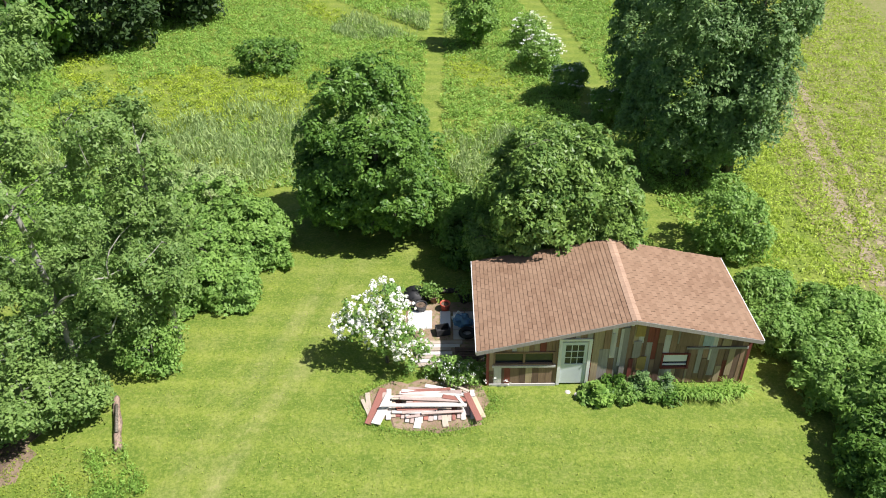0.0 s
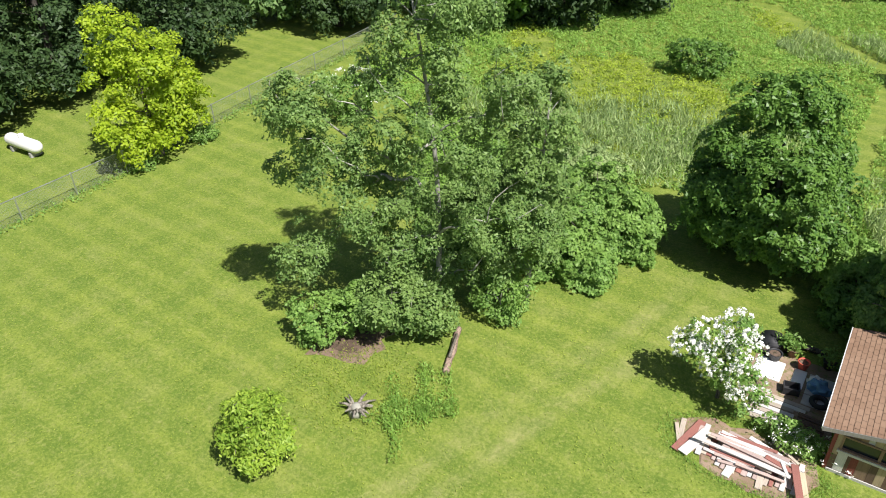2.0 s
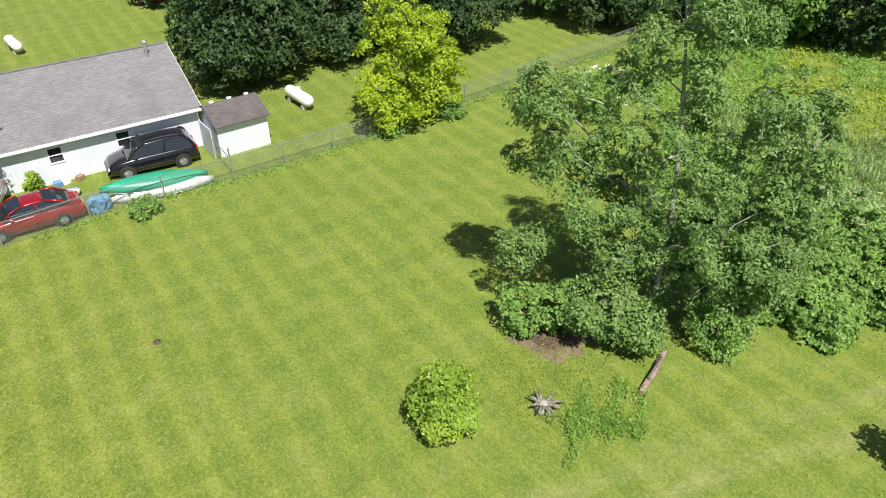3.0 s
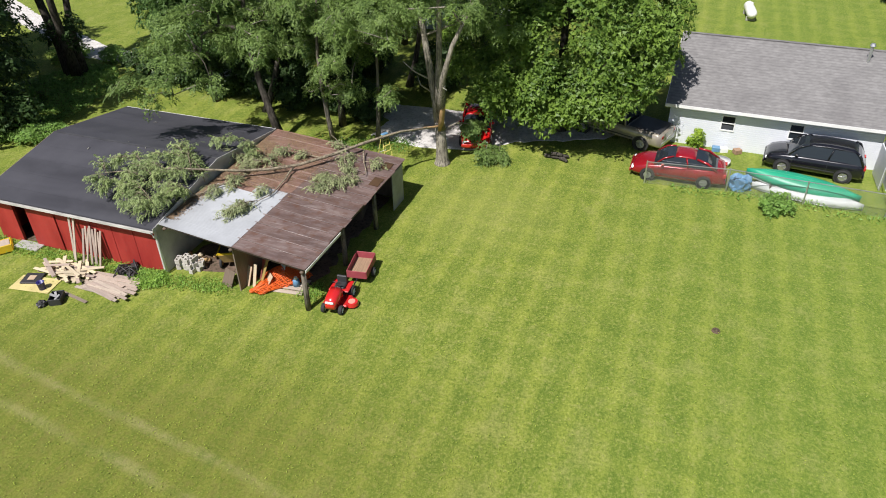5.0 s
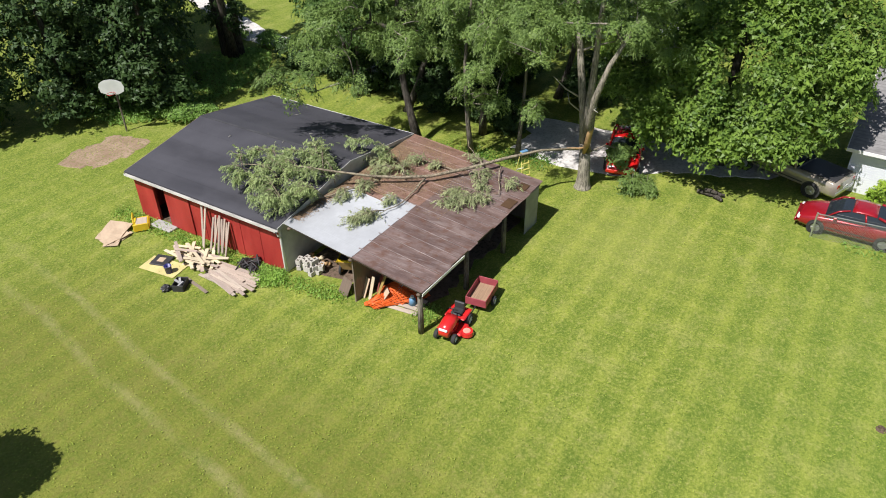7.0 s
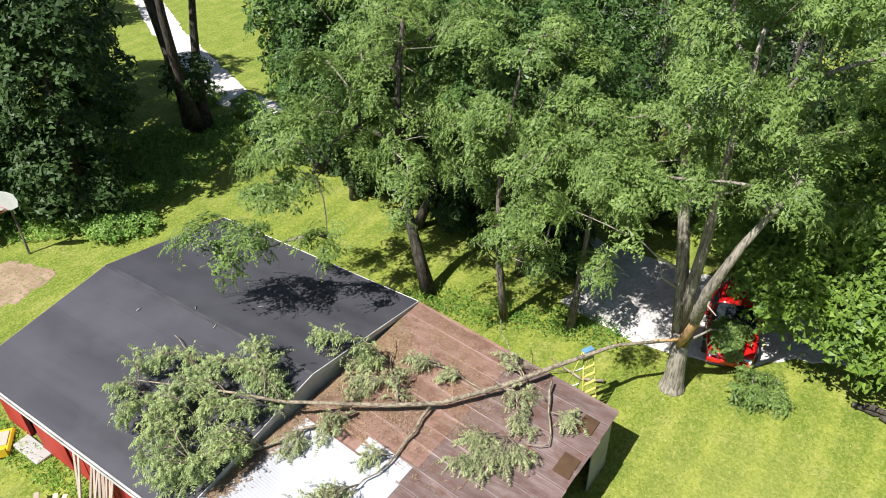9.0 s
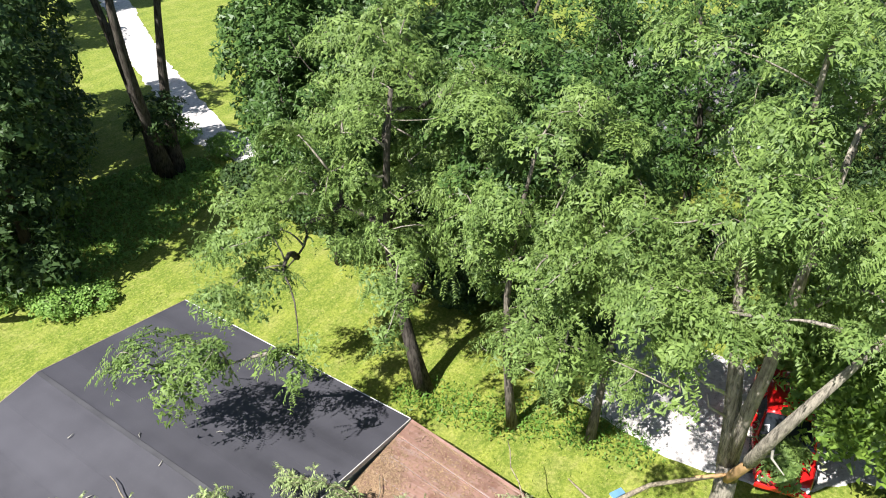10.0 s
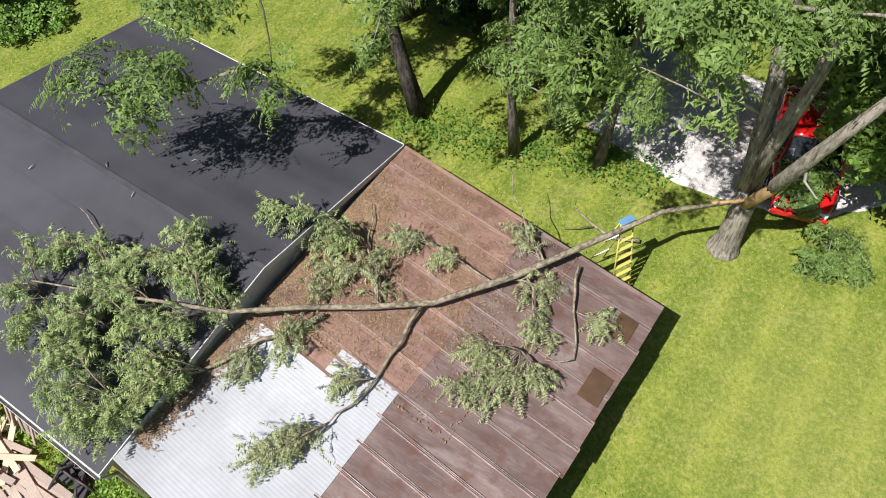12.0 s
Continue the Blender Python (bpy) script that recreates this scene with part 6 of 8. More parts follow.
stem_pts = [np.array(p) for p in main] + [np.array(p) * (1 - t) + np.array(q) * t for line, r0 in side for p, q in zip(line, line[1:]) for t in (0, 0.5)]
rf = np.random.default_rng(77)
allq, greenq = [], []
for tip in tips:
    tip = np.array(tip)
    barn_top = tip[1] < BY1
    best = min(stem_pts, key=lambda p: abs(np.linalg.norm(p - tip) - (1.0 if barn_top else 0.75)) + 0.5 * np.linalg.norm(p - tip) + 0.25 * np.linalg.norm(p - np.array([-27.5, -15.0])))
    high = 0.8 if barn_top else 0.3
    a = np.array([*best, rest(*best) + 0.24])
    b = np.array([*tip, rest(*tip) + (rf.uniform(0.15, 0.6) if barn_top else 0.16)])
    spine = np.array(bow(a, b, high * 0.6, rf, 7))
    runs, at, way = [(list(spine), np.linspace(0.022, 0.006, 7))], [], []
    L = np.linalg.norm(b - a)
    head = (b - a) / L
    for k in range(int(18 * L) + 7):
        t = rf.uniform(0.08, 1.0) * 5.999
        i = int(t)
        p = spine[i] + (spine[i + 1] - spine[i]) * (t - i)
        turn = rf.normal(0, 0.55)
        d = np.array([head[0] * math.cos(turn) - head[1] * math.sin(turn), head[0] * math.sin(turn) + head[1] * math.cos(turn), rf.uniform(-0.2, 0.5 if barn_top else 0.3)])
        e = p + d * rf.uniform(0.2, 0.62)
        e[2] = max(e[2], rest(e[0], e[1]) + 0.08)
        run = bow(p, e, 0.04, rf, 3)
        runs.append((run, np.linspace(0.008, 0.004, 3)))
        for _ in range(7 if barn_top else 5):
            u = rf.uniform(0.2, 1.0)
            at.append(p + (e - p) * u)
            way.append(d * 0.8 + rf.normal(0, 0.55, 3))
    part("twig_spray", tubes("twig_spray", runs, M["limb_bark"], 4), None, fl)
    q = pinnate(np.array(at), np.array(way), 0.27, 0.105, rf, 0.42, 6)
    floor_z = np.array([rest(*p) for p in q[:, 0, :2]]) + 0.025
    q[:, :, 2] = np.maximum(q[:, :, 2], floor_z[:, None] + rf.uniform(0, 0.03, (len(q), 3)))
    (greenq if barn_top else allq).append(q)
part("leaf_mass", quads("leaf_mass", np.concatenate(allq), M["wilt"]), None, fl, "limp grey-green leaves")
M["wilt_green"] = foliage("fresh_wilted_leaf", (0.056, 0.086, 0.030), (0.205, 0.250, 0.108), 0.28, 0.5)
part("leaf_mass", quads("leaf_mass", np.concatenate(greenq), M["wilt_green"]), None, fl, "limp green leaves")
def wave_at(x, y):
    return np.sin(x * 1.1 + 0.4) * np.cos(y * 1.3) + 0.6 * np.sin(x * 2.7 + y * 1.9)


# leaf litter blown over the rusty sheets
lit = np.random.default_rng(78)
u, v = np.clip(lit.normal(0.70, 0.15, 26000), 0.44, 0.99), np.clip(np.abs(lit.normal(0.0, 0.3, 26000)), 0.005, 0.7)
keep = wave_at(u * 9, v * 9) + lit.normal(0, 0.5, 26000) > -0.3
keep[:5000] = True
u[:5000], v[:5000] = lit.uniform(0.05, 0.56, 5000), np.abs(lit.normal(0, 0.03, 5000)) + 0.004
u, v = u[keep], v[keep]
at = np.array([lean_pt(a, b, 0.05) for a, b in zip(u, v)])
M["litter"] = foliage("dry_litter", (0.075, 0.048, 0.030), (0.19, 0.135, 0.085), 0.05, 0.8)
tagged(part("leaf_litter", quads("leaf_litter", leaves(at, np.tile([[0, 0, 2.0]], (len(at), 1)), 0.055, 0, 0.35, lit, True), M["litter"])), "brown leaf litter strewn on the rusty roof", "leaf litter", "", "stuff")


# ---- vehicles ----
def paint(name, c, flake=0.0):
    n = Nodes(name)
    p = n.coord()
    n.set(n.mix(n.span(n.noise(p, 3, 4), 0.4, 0.7), c, tint(c, 0.85)), 0.22, flake, 0.5)
    n.put(n.bsdf.inputs["Coat Weight"], 0.6)
    return n.mat


M["tyre"] = plain("tyre_rubber", (0.025, 0.025, 0.026), 0.85, 0, 0.2)
M["rim"] = plain("alloy_rim", (0.5, 0.5, 0.52), 0.35, 0.8, 0.1)
M["black_trim"] = plain("black_plastic", (0.03, 0.03, 0.032), 0.6, 0, 0.2)
M["lamp_red"] = plain("red_lamp_lens", (0.45, 0.02, 0.02), 0.2, 0, 0.1)
M["lamp_clear"] = plain("clear_lamp_lens", (0.75, 0.76, 0.78), 0.15, 0, 0.1)


def wheel(parent, x, y, z, rad, w, rim="rim"):
    s = 1 if y > 0 else -1
    bm = bmesh.new()
    rings = [(-w / 2, rad * 0.62), (-w / 2, rad * 0.93), (-w * 0.3, rad), (w * 0.3, rad), (w / 2, rad * 0.93), (w / 2, rad * 0.62)]
    loops = [[bm.verts.new((rr * math.cos(a), off, rr * math.sin(a))) for a in np.linspace(0, 2 * math.pi, 17)[:-1]] for off, rr in rings]
    for a, b in zip(loops, loops[1:] + loops[:1]):
        for i in range(16):
            bm.faces.new((a[i], a[(i + 1) % 16], b[(i + 1) % 16], b[i]))
    t = part("wheel", bm, M["tyre"], parent, "", True)
    t.location = (x, y, z)
    bm = cyl(bmesh.new(), (0, -w * 0.4, 0), (0, w * 0.4, 0), rad * 0.6, None, 14)
    part("rim", bm, M[rim], t)
    bm = bmesh.new()
    for k in range(5):
        a = 2 * math.pi * k / 5
        cyl(bm, (0, s * w * 0.42, 0), (rad * 0.57 * math.cos(a), s * w * 0.42, rad * 0.57 * math.sin(a)), rad * 0.09, None, 5)
    part("hub_face", bm, M[rim], t)
    return t


def loft(bm, sections):
    """A skin through closed sections of equal point counts, capped at both ends."""
    loops = [[bm.verts.new(p) for p in s] for s in sections]
    n = len(loops[0])
    for a, b in zip(loops, loops[1:]):
        for i in range(n):
            bm.faces.new((a[i], a[(i + 1) % n], b[(i + 1) % n], b[i]))
    bm.faces.new(loops[0]), bm.faces.new(loops[-1][::-1])
    return bm


def car(name, label, m, mat, prof, width, cab, rad, axles, sill=0.24, bed=None):
    """A road vehicle pointing along +x. prof: (x, height of the upper body, share of the width); cab: base x0, x1, roof x0, x1, belt and roof heights."""
    root = thing(name, m, label, "car" if bed is None else "pickup truck")
    h = width / 2
    secs = []
    xs = np.linspace(prof[0][0], prof[-1][0], 25)
    for x in xs:
        zt, k = np.interp(x, [p[0] for p in prof], [p[1] for p in prof]), np.interp(x, [p[0] for p in prof], [p[2] for p in prof])
        w, zm = h * k, sill + (zt - sill) * 0.58
        secs.append([(x, -w * 0.9, sill), (x, -w * 0.985, sill + 0.12), (x, -w, zm), (x, -w * 0.965, zt - 0.06), (x, -w * 0.88, zt - 0.004), (x, -w * 0.5, zt + 0.018), (x, 0, zt + 0.025), (x, w * 0.5, zt + 0.018), (x, w * 0.88, zt - 0.004), (x, w * 0.965, zt - 0.06), (x, w, zm), (x, w * 0.985, sill + 0.12), (x, w * 0.9, sill)])
    part("body", loft(bmesh.new(), secs), mat, root, "", True)
    b0, b1, r0, r1, zb, zr = cab
    wb, wt = h * 0.9, h * 0.7
    arc = []
    for t in np.linspace(0, 1, 17):
        x = b0 + (b1 - b0) * t
        up = min(1.0, max(0.0, (x - b0) / (r0 - b0)), max(0.0, (b1 - x) / (b1 - r1)))
        crown = 0.05 * math.sin(math.pi * min(1, max(0, (x - r0) / (r1 - r0))))
        arc.append((x, zb - 0.02 + (zr - zb) * math.sin(up * math.pi / 2) ** 0.9 + crown * (up >= 1)))
    bm = bmesh.new()
    loft(bm, [[(x, -wb, zb - 0.05), (x, -wb + (wb - wt) * (z - zb) / (zr - zb), max(z - 0.05, zb - 0.04)), (x, -wt * 0.82, z), (x, wt * 0.82, z), (x, wb - (wb - wt) * (z - zb) / (zr - zb), max(z - 0.05, zb - 0.04)), (x, wb, zb - 0.05)] for x, z in arc])
    part("greenhouse", bm, M["glass"], root, "dark tinted glass")
    bm = bmesh.new()
    loft(bm, [[(x, -wt * 1.0, z - 0.07), (x, -wt * 0.98, z - 0.01), (x, -wt * 0.6, z + 0.022), (x, wt * 0.6, z + 0.022), (x, wt * 0.98, z - 0.01), (x, wt * 1.0, z - 0.07)] for x, z in arc if r0 - 0.12 <= x <= r1 + 0.12])
    part("roof", bm, mat, root, "", True)
    mid = (b0 + b1) / 2 - 0.1
    for s in (-1, 1):
        for xb, xr, tk in ((b0 + 0.06, r0, 0.06), (mid, (r0 + r1) / 2 - 0.05, 0.04), (b1 - 0.05, r1, 0.04)):
            q = 0.5 if xb == mid else 0.72
            part("pillar", tubes("pillar", [([(xb, s * wb, zb - 0.02), ((xb + xr) / 2, s * ((wb + wt) / 2 + 0.01), zb + (zr - zb) * q), (xr, s * wt, zr - 0.02)], [tk] * 3)], mat, 6), None, root)
        part("mirror", box(bmesh.new(), b1 - 0.5, b1 - 0.35, s * (h + 0.04) - 0.07, s * (h + 0.04) + 0.07, zb + 0.0, zb + 0.13, None, 0.03), mat, root)
        part("side_trim", box(bmesh.new(), axles[0] + rad * 1.2, axles[1] - rad * 1.2, s * (h + 0.004) - 0.008, s * (h + 0.004) + 0.008, sill + 0.2, sill + 0.25), M["black_trim"], root)
        for x in (mid - 0.02, b1 - 0.25):
            part("door_gap", box(bmesh.new(), x - 0.008, x + 0.008, s * (h + 0.001) - 0.006, s * (h + 0.001) + 0.006, sill + 0.12, zb - 0.1), M["black_trim"], root)
        x0, x1 = prof[0][0], prof[-1][0]
        part("tail_lamp", box(bmesh.new(), x0 - 0.015, x0 + 0.16, s * h * 0.7 - 0.14, s * h * 0.7 + 0.14, prof[1][1] - 0.3, prof[1][1] - 0.1, None, 0.03), M["lamp_red"], root, "red lamp")
        part("head_lamp", box(bmesh.new(), x1 - 0.3, x1 - 0.02, s * h * 0.6 - 0.16, s * h * 0.6 + 0.16, prof[-1][1] - 0.12, prof[-1][1] + 0.05, None, 0.04), M["lamp_clear"], root, "clear lamp")
        for x in axles:
            part("wheel_arch", cyl(bmesh.new(), (x, s * (h - 0.2), rad), (x, s * (h + 0.003), rad), rad * 1.16, None, 18), M["black_trim"], root)
            wheel(root, x, s * (h - 0.08), rad, rad, 0.22)
    for x in (prof[0][0] - 0.03, prof[-1][0] - 0.02):
        part("bumper", box(bmesh.new(), x, x + 0.08, -h * 0.84, h * 0.84, sill + 0.05, sill + 0.25, None, 0.03), mat if bed is None else M["steel"], root)
    part("number_plate", box(bmesh.new(), prof[0][0] - 0.045, prof[0][0] - 0.031, -0.17, 0.17, sill + 0.3, sill + 0.42), M["white"], root, "white plate")
    if bed:
        part("bed_cover", box(bmesh.new(), bed[0], bed[1], -h * 0.84, h * 0.84, bed[2] + 0.01, bed[2] + 0.05, None, 0.015), M["black_trim"], root, "dark load bed cover")
        part("tailgate", box(bmesh.new(), prof[0][0] - 0.02, prof[0][0] + 0.02, -h * 0.6, h * 0.6, sill + 0.3, bed[2] - 0.02, None, 0.015), mat, root)
    return root


SEDAN = [(-2.32, 0.74, 0.74), (-2.2, 0.92, 0.86), (-1.9, 0.98, 0.95), (-1.3, 0.98, 1), (0, 0.94, 1), (0.85, 0.92, 1), (1.5, 0.84, 0.97), (2.0, 0.70, 0.88), (2.25, 0.56, 0.7)]
car("sedan", "dark red sedan parked behind the chain-link fence", pose(-35.28, 1.2, 0, 0, 0, -92.8), paint("dark_red_paint", (0.30, 0.010, 0.018), 0.15), SEDAN, 1.78, (-1.95, 1.15, -0.85, 0.25, 0.95, 1.42), 0.32, (-1.33, 1.38))
SUV = [(-2.3, 0.9, 0.82), (-2.2, 1.08, 0.93), (-1.2, 1.08, 1), (0.4, 1.05, 1), (1.1, 1.02, 1), (1.7, 0.95, 0.97), (2.15, 0.82, 0.86), (2.32, 0.66, 0.72)]
car("suv", "black sport utility vehicle parked beside the white house", pose(-37.8, 7.8, 0, 0, 0, -98), paint("black_car_paint", (0.010, 0.010, 0.014), 0.1), SUV, 1.88, (-2.22, 1.3, -1.7, 0.35, 1.05, 1.66), 0.36, (-1.4, 1.42), 0.3)
TRUCK = [(-2.95, 1.1, 0.96), (-2.85, 1.16, 1), (-1.0, 1.16, 1), (0.6, 1.16, 1), (1.5, 1.14, 1), (2.3, 1.08, 0.97), (2.8, 0.98, 0.9), (2.92, 0.8, 0.8)]
car("pickup_truck", "tan pickup truck with a dark bed cover under the maple", pose(-39.26, -2.2, 0, 0, 0, -112.4), paint("tan_car_paint", (0.36, 0.32, 0.26), 0.3), TRUCK, 1.96, (-0.9, 1.7, -0.6, 0.75, 1.15, 1.85), 0.4, (-1.85, 1.75), 0.42, (-2.8, -1.0, 1.17))
car("hatchback", "bright red car under the trees strewn with leaves", pose(-37.3, -9.87, 0, 0, 0, 12), paint("bright_red_paint", (0.55, 0.012, 0.012)), SEDAN, 1.75, (-1.8, 1.05, -1.0, 0.25, 0.94, 1.4), 0.31, (-1.35, 1.38))
rh = np.random.default_rng(88)
at = np.array([-36.35, -9.75, 0.98]) + rh.normal(0, 1, (420, 3)) * np.array([0.36, 0.42, 0.05])
at[:, 2] = np.maximum(at[:, 2], 0.96)
tagged(part("leaf_heap", quads("leaf_heap", leaves(at, np.tile([[0, 0, 1.0]], (420, 1)), 0.13, 0, 0.5, rh, True), M["wilt"])), "fallen leafy twigs lying on the red bonnet", "leaves", "", "stuff")
for k, (x, y, a, L) in enumerate(((-35.5, -5.3, 80, 0.7), (-35.6, -4.7, 110, 0.7), (-35.3, -4.6, 60, 0.5), (-35.45, -5.0, 88, 0.6))):
    lg = thing("dark_log", pose(x, y, 0.12 if k < 3 else 0.3, 0, 0, a), "short dark log dropped at the lawn edge", "log", "logs at the lawn edge")
    part("stem", tubes("stem", [([(-L / 2, 0, 0), (0, 0.03, 0.02), (L / 2, 0, 0)], [0.1, 0.11, 0.08])], M["dark_bark"], 8), None, lg)

# boats behind the fence
M["boat_green"] = plain("green_hull_paint", (0.02, 0.30, 0.17), 0.4, 0, 0.15)
M["boat_white"] = plain("pale_hull", (0.60, 0.62, 0.60), 0.45, 0, 0.15)


def canoe(label, m, mat, length, beam, depth):
    root = thing("canoe", m, label, "canoe", "canoes")
    secs = []
    for t in np.linspace(-1, 1, 13):
        w = beam / 2 * max(0.03, (1 - abs(t) ** 2.4))
        d = depth * (0.82 + 0.18 * (1 - t * t))
        rise = 0.12 * abs(t) ** 3
        secs.append([(t * length / 2, w * math.cos(a), d * math.sin(a) ** 0.75 * 0.999 + (0 if 0 < a < math.pi else 0) - rise + 0.12) for a in np.linspace(0.0001, math.pi - 0.0001, 11)])
    part("hull", loft(bmesh.new(), secs), mat, root, "", True)
    part("keel", tubes("keel", [([(t * length / 2, 0, depth * (0.82 + 0.18 * (1 - t * t)) - 0.12 * abs(t) ** 3 + 0.13) for t in np.linspace(-0.93, 0.93, 9)], [0.015] * 9)], mat, 5), None, root)
    for s in (-1, 1):
        part("gunwale", tubes("gunwale", [([(t * length / 2, s * beam / 2 * max(0.03, 1 - abs(t) ** 2.4), 0.12 - 0.12 * abs(t) ** 3) for t in np.linspace(-1, 1, 13)], [0.02] * 13)], M["steel"], 5), None, root)
    return root


canoe("overturned green canoe resting on the pale one", pose(-34.95, 7.0, 0.40, 12, 3.5, 80), M["boat_green"], 5.2, 1.2, 0.46)
canoe("overturned pale canoe behind the fence", pose(-34.62, 7.25, 0.02, 4, 0, 79.5), M["boat_white"], 5.0, 1.05, 0.40)
sup = thing("trestle", pose(-35.0, 7.0, 0), "low wooden trestle under the green canoe", "trestle")
for y in (-1.4, 1.4):
    part("bar", box(bmesh.new(), -0.5, 0.4, y - 0.05, y + 0.05, 0.42, 0.50), M["old_wood"], sup)
    for x in (-0.45, 0.3):
        part("leg", box(bmesh.new(), x, x + 0.08, y - 0.04, y + 0.04, 0, 0.42), M["old_wood"], sup)


# ---- chain-link fence ----
fence = thing("chain_link_fence", pose(0, 0, 0), "grey chain-link fence with a top rail along the lawn", "fence", "", "structure")
line = [(-34.1, -0.3), (-34.35, 3.6), (-33.75, 10.6), (-33.45, 19.3), (-34.1, 26.0), (-34.6, 32.5), (-34.9, 39.0), (-35.3, 46.0)]
FH = 1.22
lm = Nodes("fence_wire")
lm.set((0.42, 0.43, 0.43), 0.45, 0.6, 0.5)
M["wire"] = lm.mat
for (ax, ay), (bx, by) in zip(line, line[1:]):
    L = math.hypot(bx - ax, by - ay)
    k = max(1, round(L / 3.2))
    for i in range(k):
        p, q = np.array([ax + (bx - ax) * i / k, ay + (by - ay) * i / k]), np.array([ax + (bx - ax) * (i + 1) / k, ay + (by - ay) * (i + 1) / k])
        part("post", cyl(bmesh.new(), (*p, -0.1), (*p, FH + 0.06), 0.034, None, 8), M["steel"], fence)
        part("rail", cyl(bmesh.new(), (*p, FH), (*q, FH), 0.024, None, 6), M["steel"], fence)
        d = np.linalg.norm(q - p)
        w = (q - p) / d
        strands = []
        n = int(d / 0.085)
        for s in (-1, 1):
            for j in range(-14, n + 14):
                u0, u1 = j * 0.085, j * 0.085 + s * FH
                c0, c1 = np.clip([u0, u1], 0, d)
                if abs(c1 - c0) < 0.02:
                    continue
                z0, z1 = abs(c0 - u0), abs(c1 - u0)
                e = np.array([0.0035, 0.0035])
                a3, b3 = np.array([*(p + w * c0), z0]), np.array([*(p + w * c1), z1])
                off = np.array([*(w * 0.0045), 0])
                strands.append([a3 - off, a3 + off, b3 + off, b3 - off])
        ob = part("mesh", quads("mesh", np.array(strands), M["wire"]), None, fence)
        ob["kind"] = "stuff"
for a, b in (((-33.75, 10.6), (-36.4, 10.75)),):
    part("post", cyl(bmesh.new(), (*a, -0.1), (*a, 1.75), 0.045, None, 8), M["steel"], fence, "tall corner post")
    part("rail", cyl(bmesh.new(), (*a, 1.2), (*b, 1.2), 0.024, None, 6), M["steel"], fence)
    part("post", cyl(bmesh.new(), (*b, -0.1), (*b, 1.3), 0.04, None, 8), M["steel"], fence)

# ---- gas tanks ----
M["tank"] = plain("white_tank_paint", (0.80, 0.79, 0.76), 0.35, 0, 0.06)


def gas_tank(m, label):
    root = thing("propane_tank", m, label, "gas tank", "gas tanks")
    xs = [(-1.5, 0.05), (-1.44, 0.22), (-1.3, 0.38), (-1.1, 0.46), (1.1, 0.46), (1.3, 0.38), (1.44, 0.22), (1.5, 0.05)]
    part("vessel", tubes("vessel", [([(x, 0, 0.6) for x, _ in xs], [r_ * 0.82 for _, r_ in xs])], M["tank"], 16), None, root)
    for x in (-0.85, 0.85):
        part("foot", box(bmesh.new(), x - 0.1, x + 0.1, -0.35, 0.35, 0, 0.3, None, 0.02), M["grey_block"], root)
    part("valve_dome", cyl(bmesh.new(), (0, 0, 0.94), (0, 0, 1.14), 0.17, 0.15, 12), M["tank"], root)


gas_tank(pose(-40.4, 17.8, 0, 0, 0, 3), "long white propane tank on the grass by the shed")
gas_tank(pose(-63.3, 5.5, 0, 0, 0, 5), "white propane tank on the far lawn")

# ---- basketball hoop ----
hoop = thing("basketball_hoop", pose(-27.05, -36.0, 0, 0, 0, 35), "weathered basketball hoop with a pale fan-shaped board", "basketball hoop")
part("pole", cyl(bmesh.new(), (0, 0, -0.1), (0, 0, 2.55), 0.05, None, 8), M["bark"], hoop)
part("arm", tubes("arm", [([(0, 0, 2.45), (0.25, 0, 2.7), (0.42, 0, 2.75)], [0.04] * 3)], M["bark"], 6), None, hoop)
fan = [(0.45, y, z) for y, z in ((-0.3, 2.45), (-0.62, 2.6), (-0.68, 2.9), (-0.6, 3.12), (-0.35, 3.26), (0, 3.31), (0.35, 3.26), (0.6, 3.12), (0.68, 2.9), (0.62, 2.6), (0.3, 2.45))]
part("backboard", prism(bmesh.new(), fan, (0.04, 0, 0)), M["boat_white"], hoop, "pale weathered board")
part("rim_ring", tubes("rim_ring", [([(0.75 + 0.22 * math.cos(a), 0.22 * math.sin(a), 2.6) for a in np.linspace(-math.pi, math.pi, 17)], [0.012] * 17)], M["lamp_red"], 5), None, hoop, "rusty red ring")

# ---- mower and cart ----
M["mower_red"] = paint("mower_red_paint", (0.55, 0.02, 0.02))
M["faded_cover"] = plain("faded_pink_plastic", (0.66, 0.26, 0.2), 0.6, 0, 0.2)
M["cart_red"] = plain("faded_red_paint", (0.33, 0.06, 0.075), 0.6, 0, 0.25)
M["cart_wood"] = wood("cart_floor_wood", (0.33, 0.22, 0.14), "x")
mow = thing("riding_mower", pose(-21.0, -11.25, 0, 0, 0, 3), "bright red riding mower parked by the lean-to post", "mower")
secs = []
for x, w, z in ((0.05, 0.27, 0.86), (0.3, 0.27, 0.88), (0.6, 0.26, 0.84), (0.78, 0.23, 0.76), (0.86, 0.18, 0.62)):
    secs.append([(x, -w, 0.36), (x, -w, z - 0.14), (x, -w * 0.7, z - 0.02), (x, 0, z), (x, w * 0.7, z - 0.02), (x, w, z - 0.14), (x, w, 0.36)])
part("hood", loft(bmesh.new(), secs), M["mower_red"], mow, "", True)
part("grille", box(bmesh.new(), 0.81, 0.875, -0.17, 0.17, 0.6, 0.7, None, 0.02), M["lamp_clear"], mow, "pale grille and lamps")
part("frame", box(bmesh.new(), -0.75, 0.75, -0.2, 0.2, 0.22, 0.38, None, 0.02), M["black_trim"], mow)
part("fender", box(bmesh.new(), -0.85, -0.1, -0.42, 0.42, 0.5, 0.56, None, 0.03), M["mower_red"], mow)
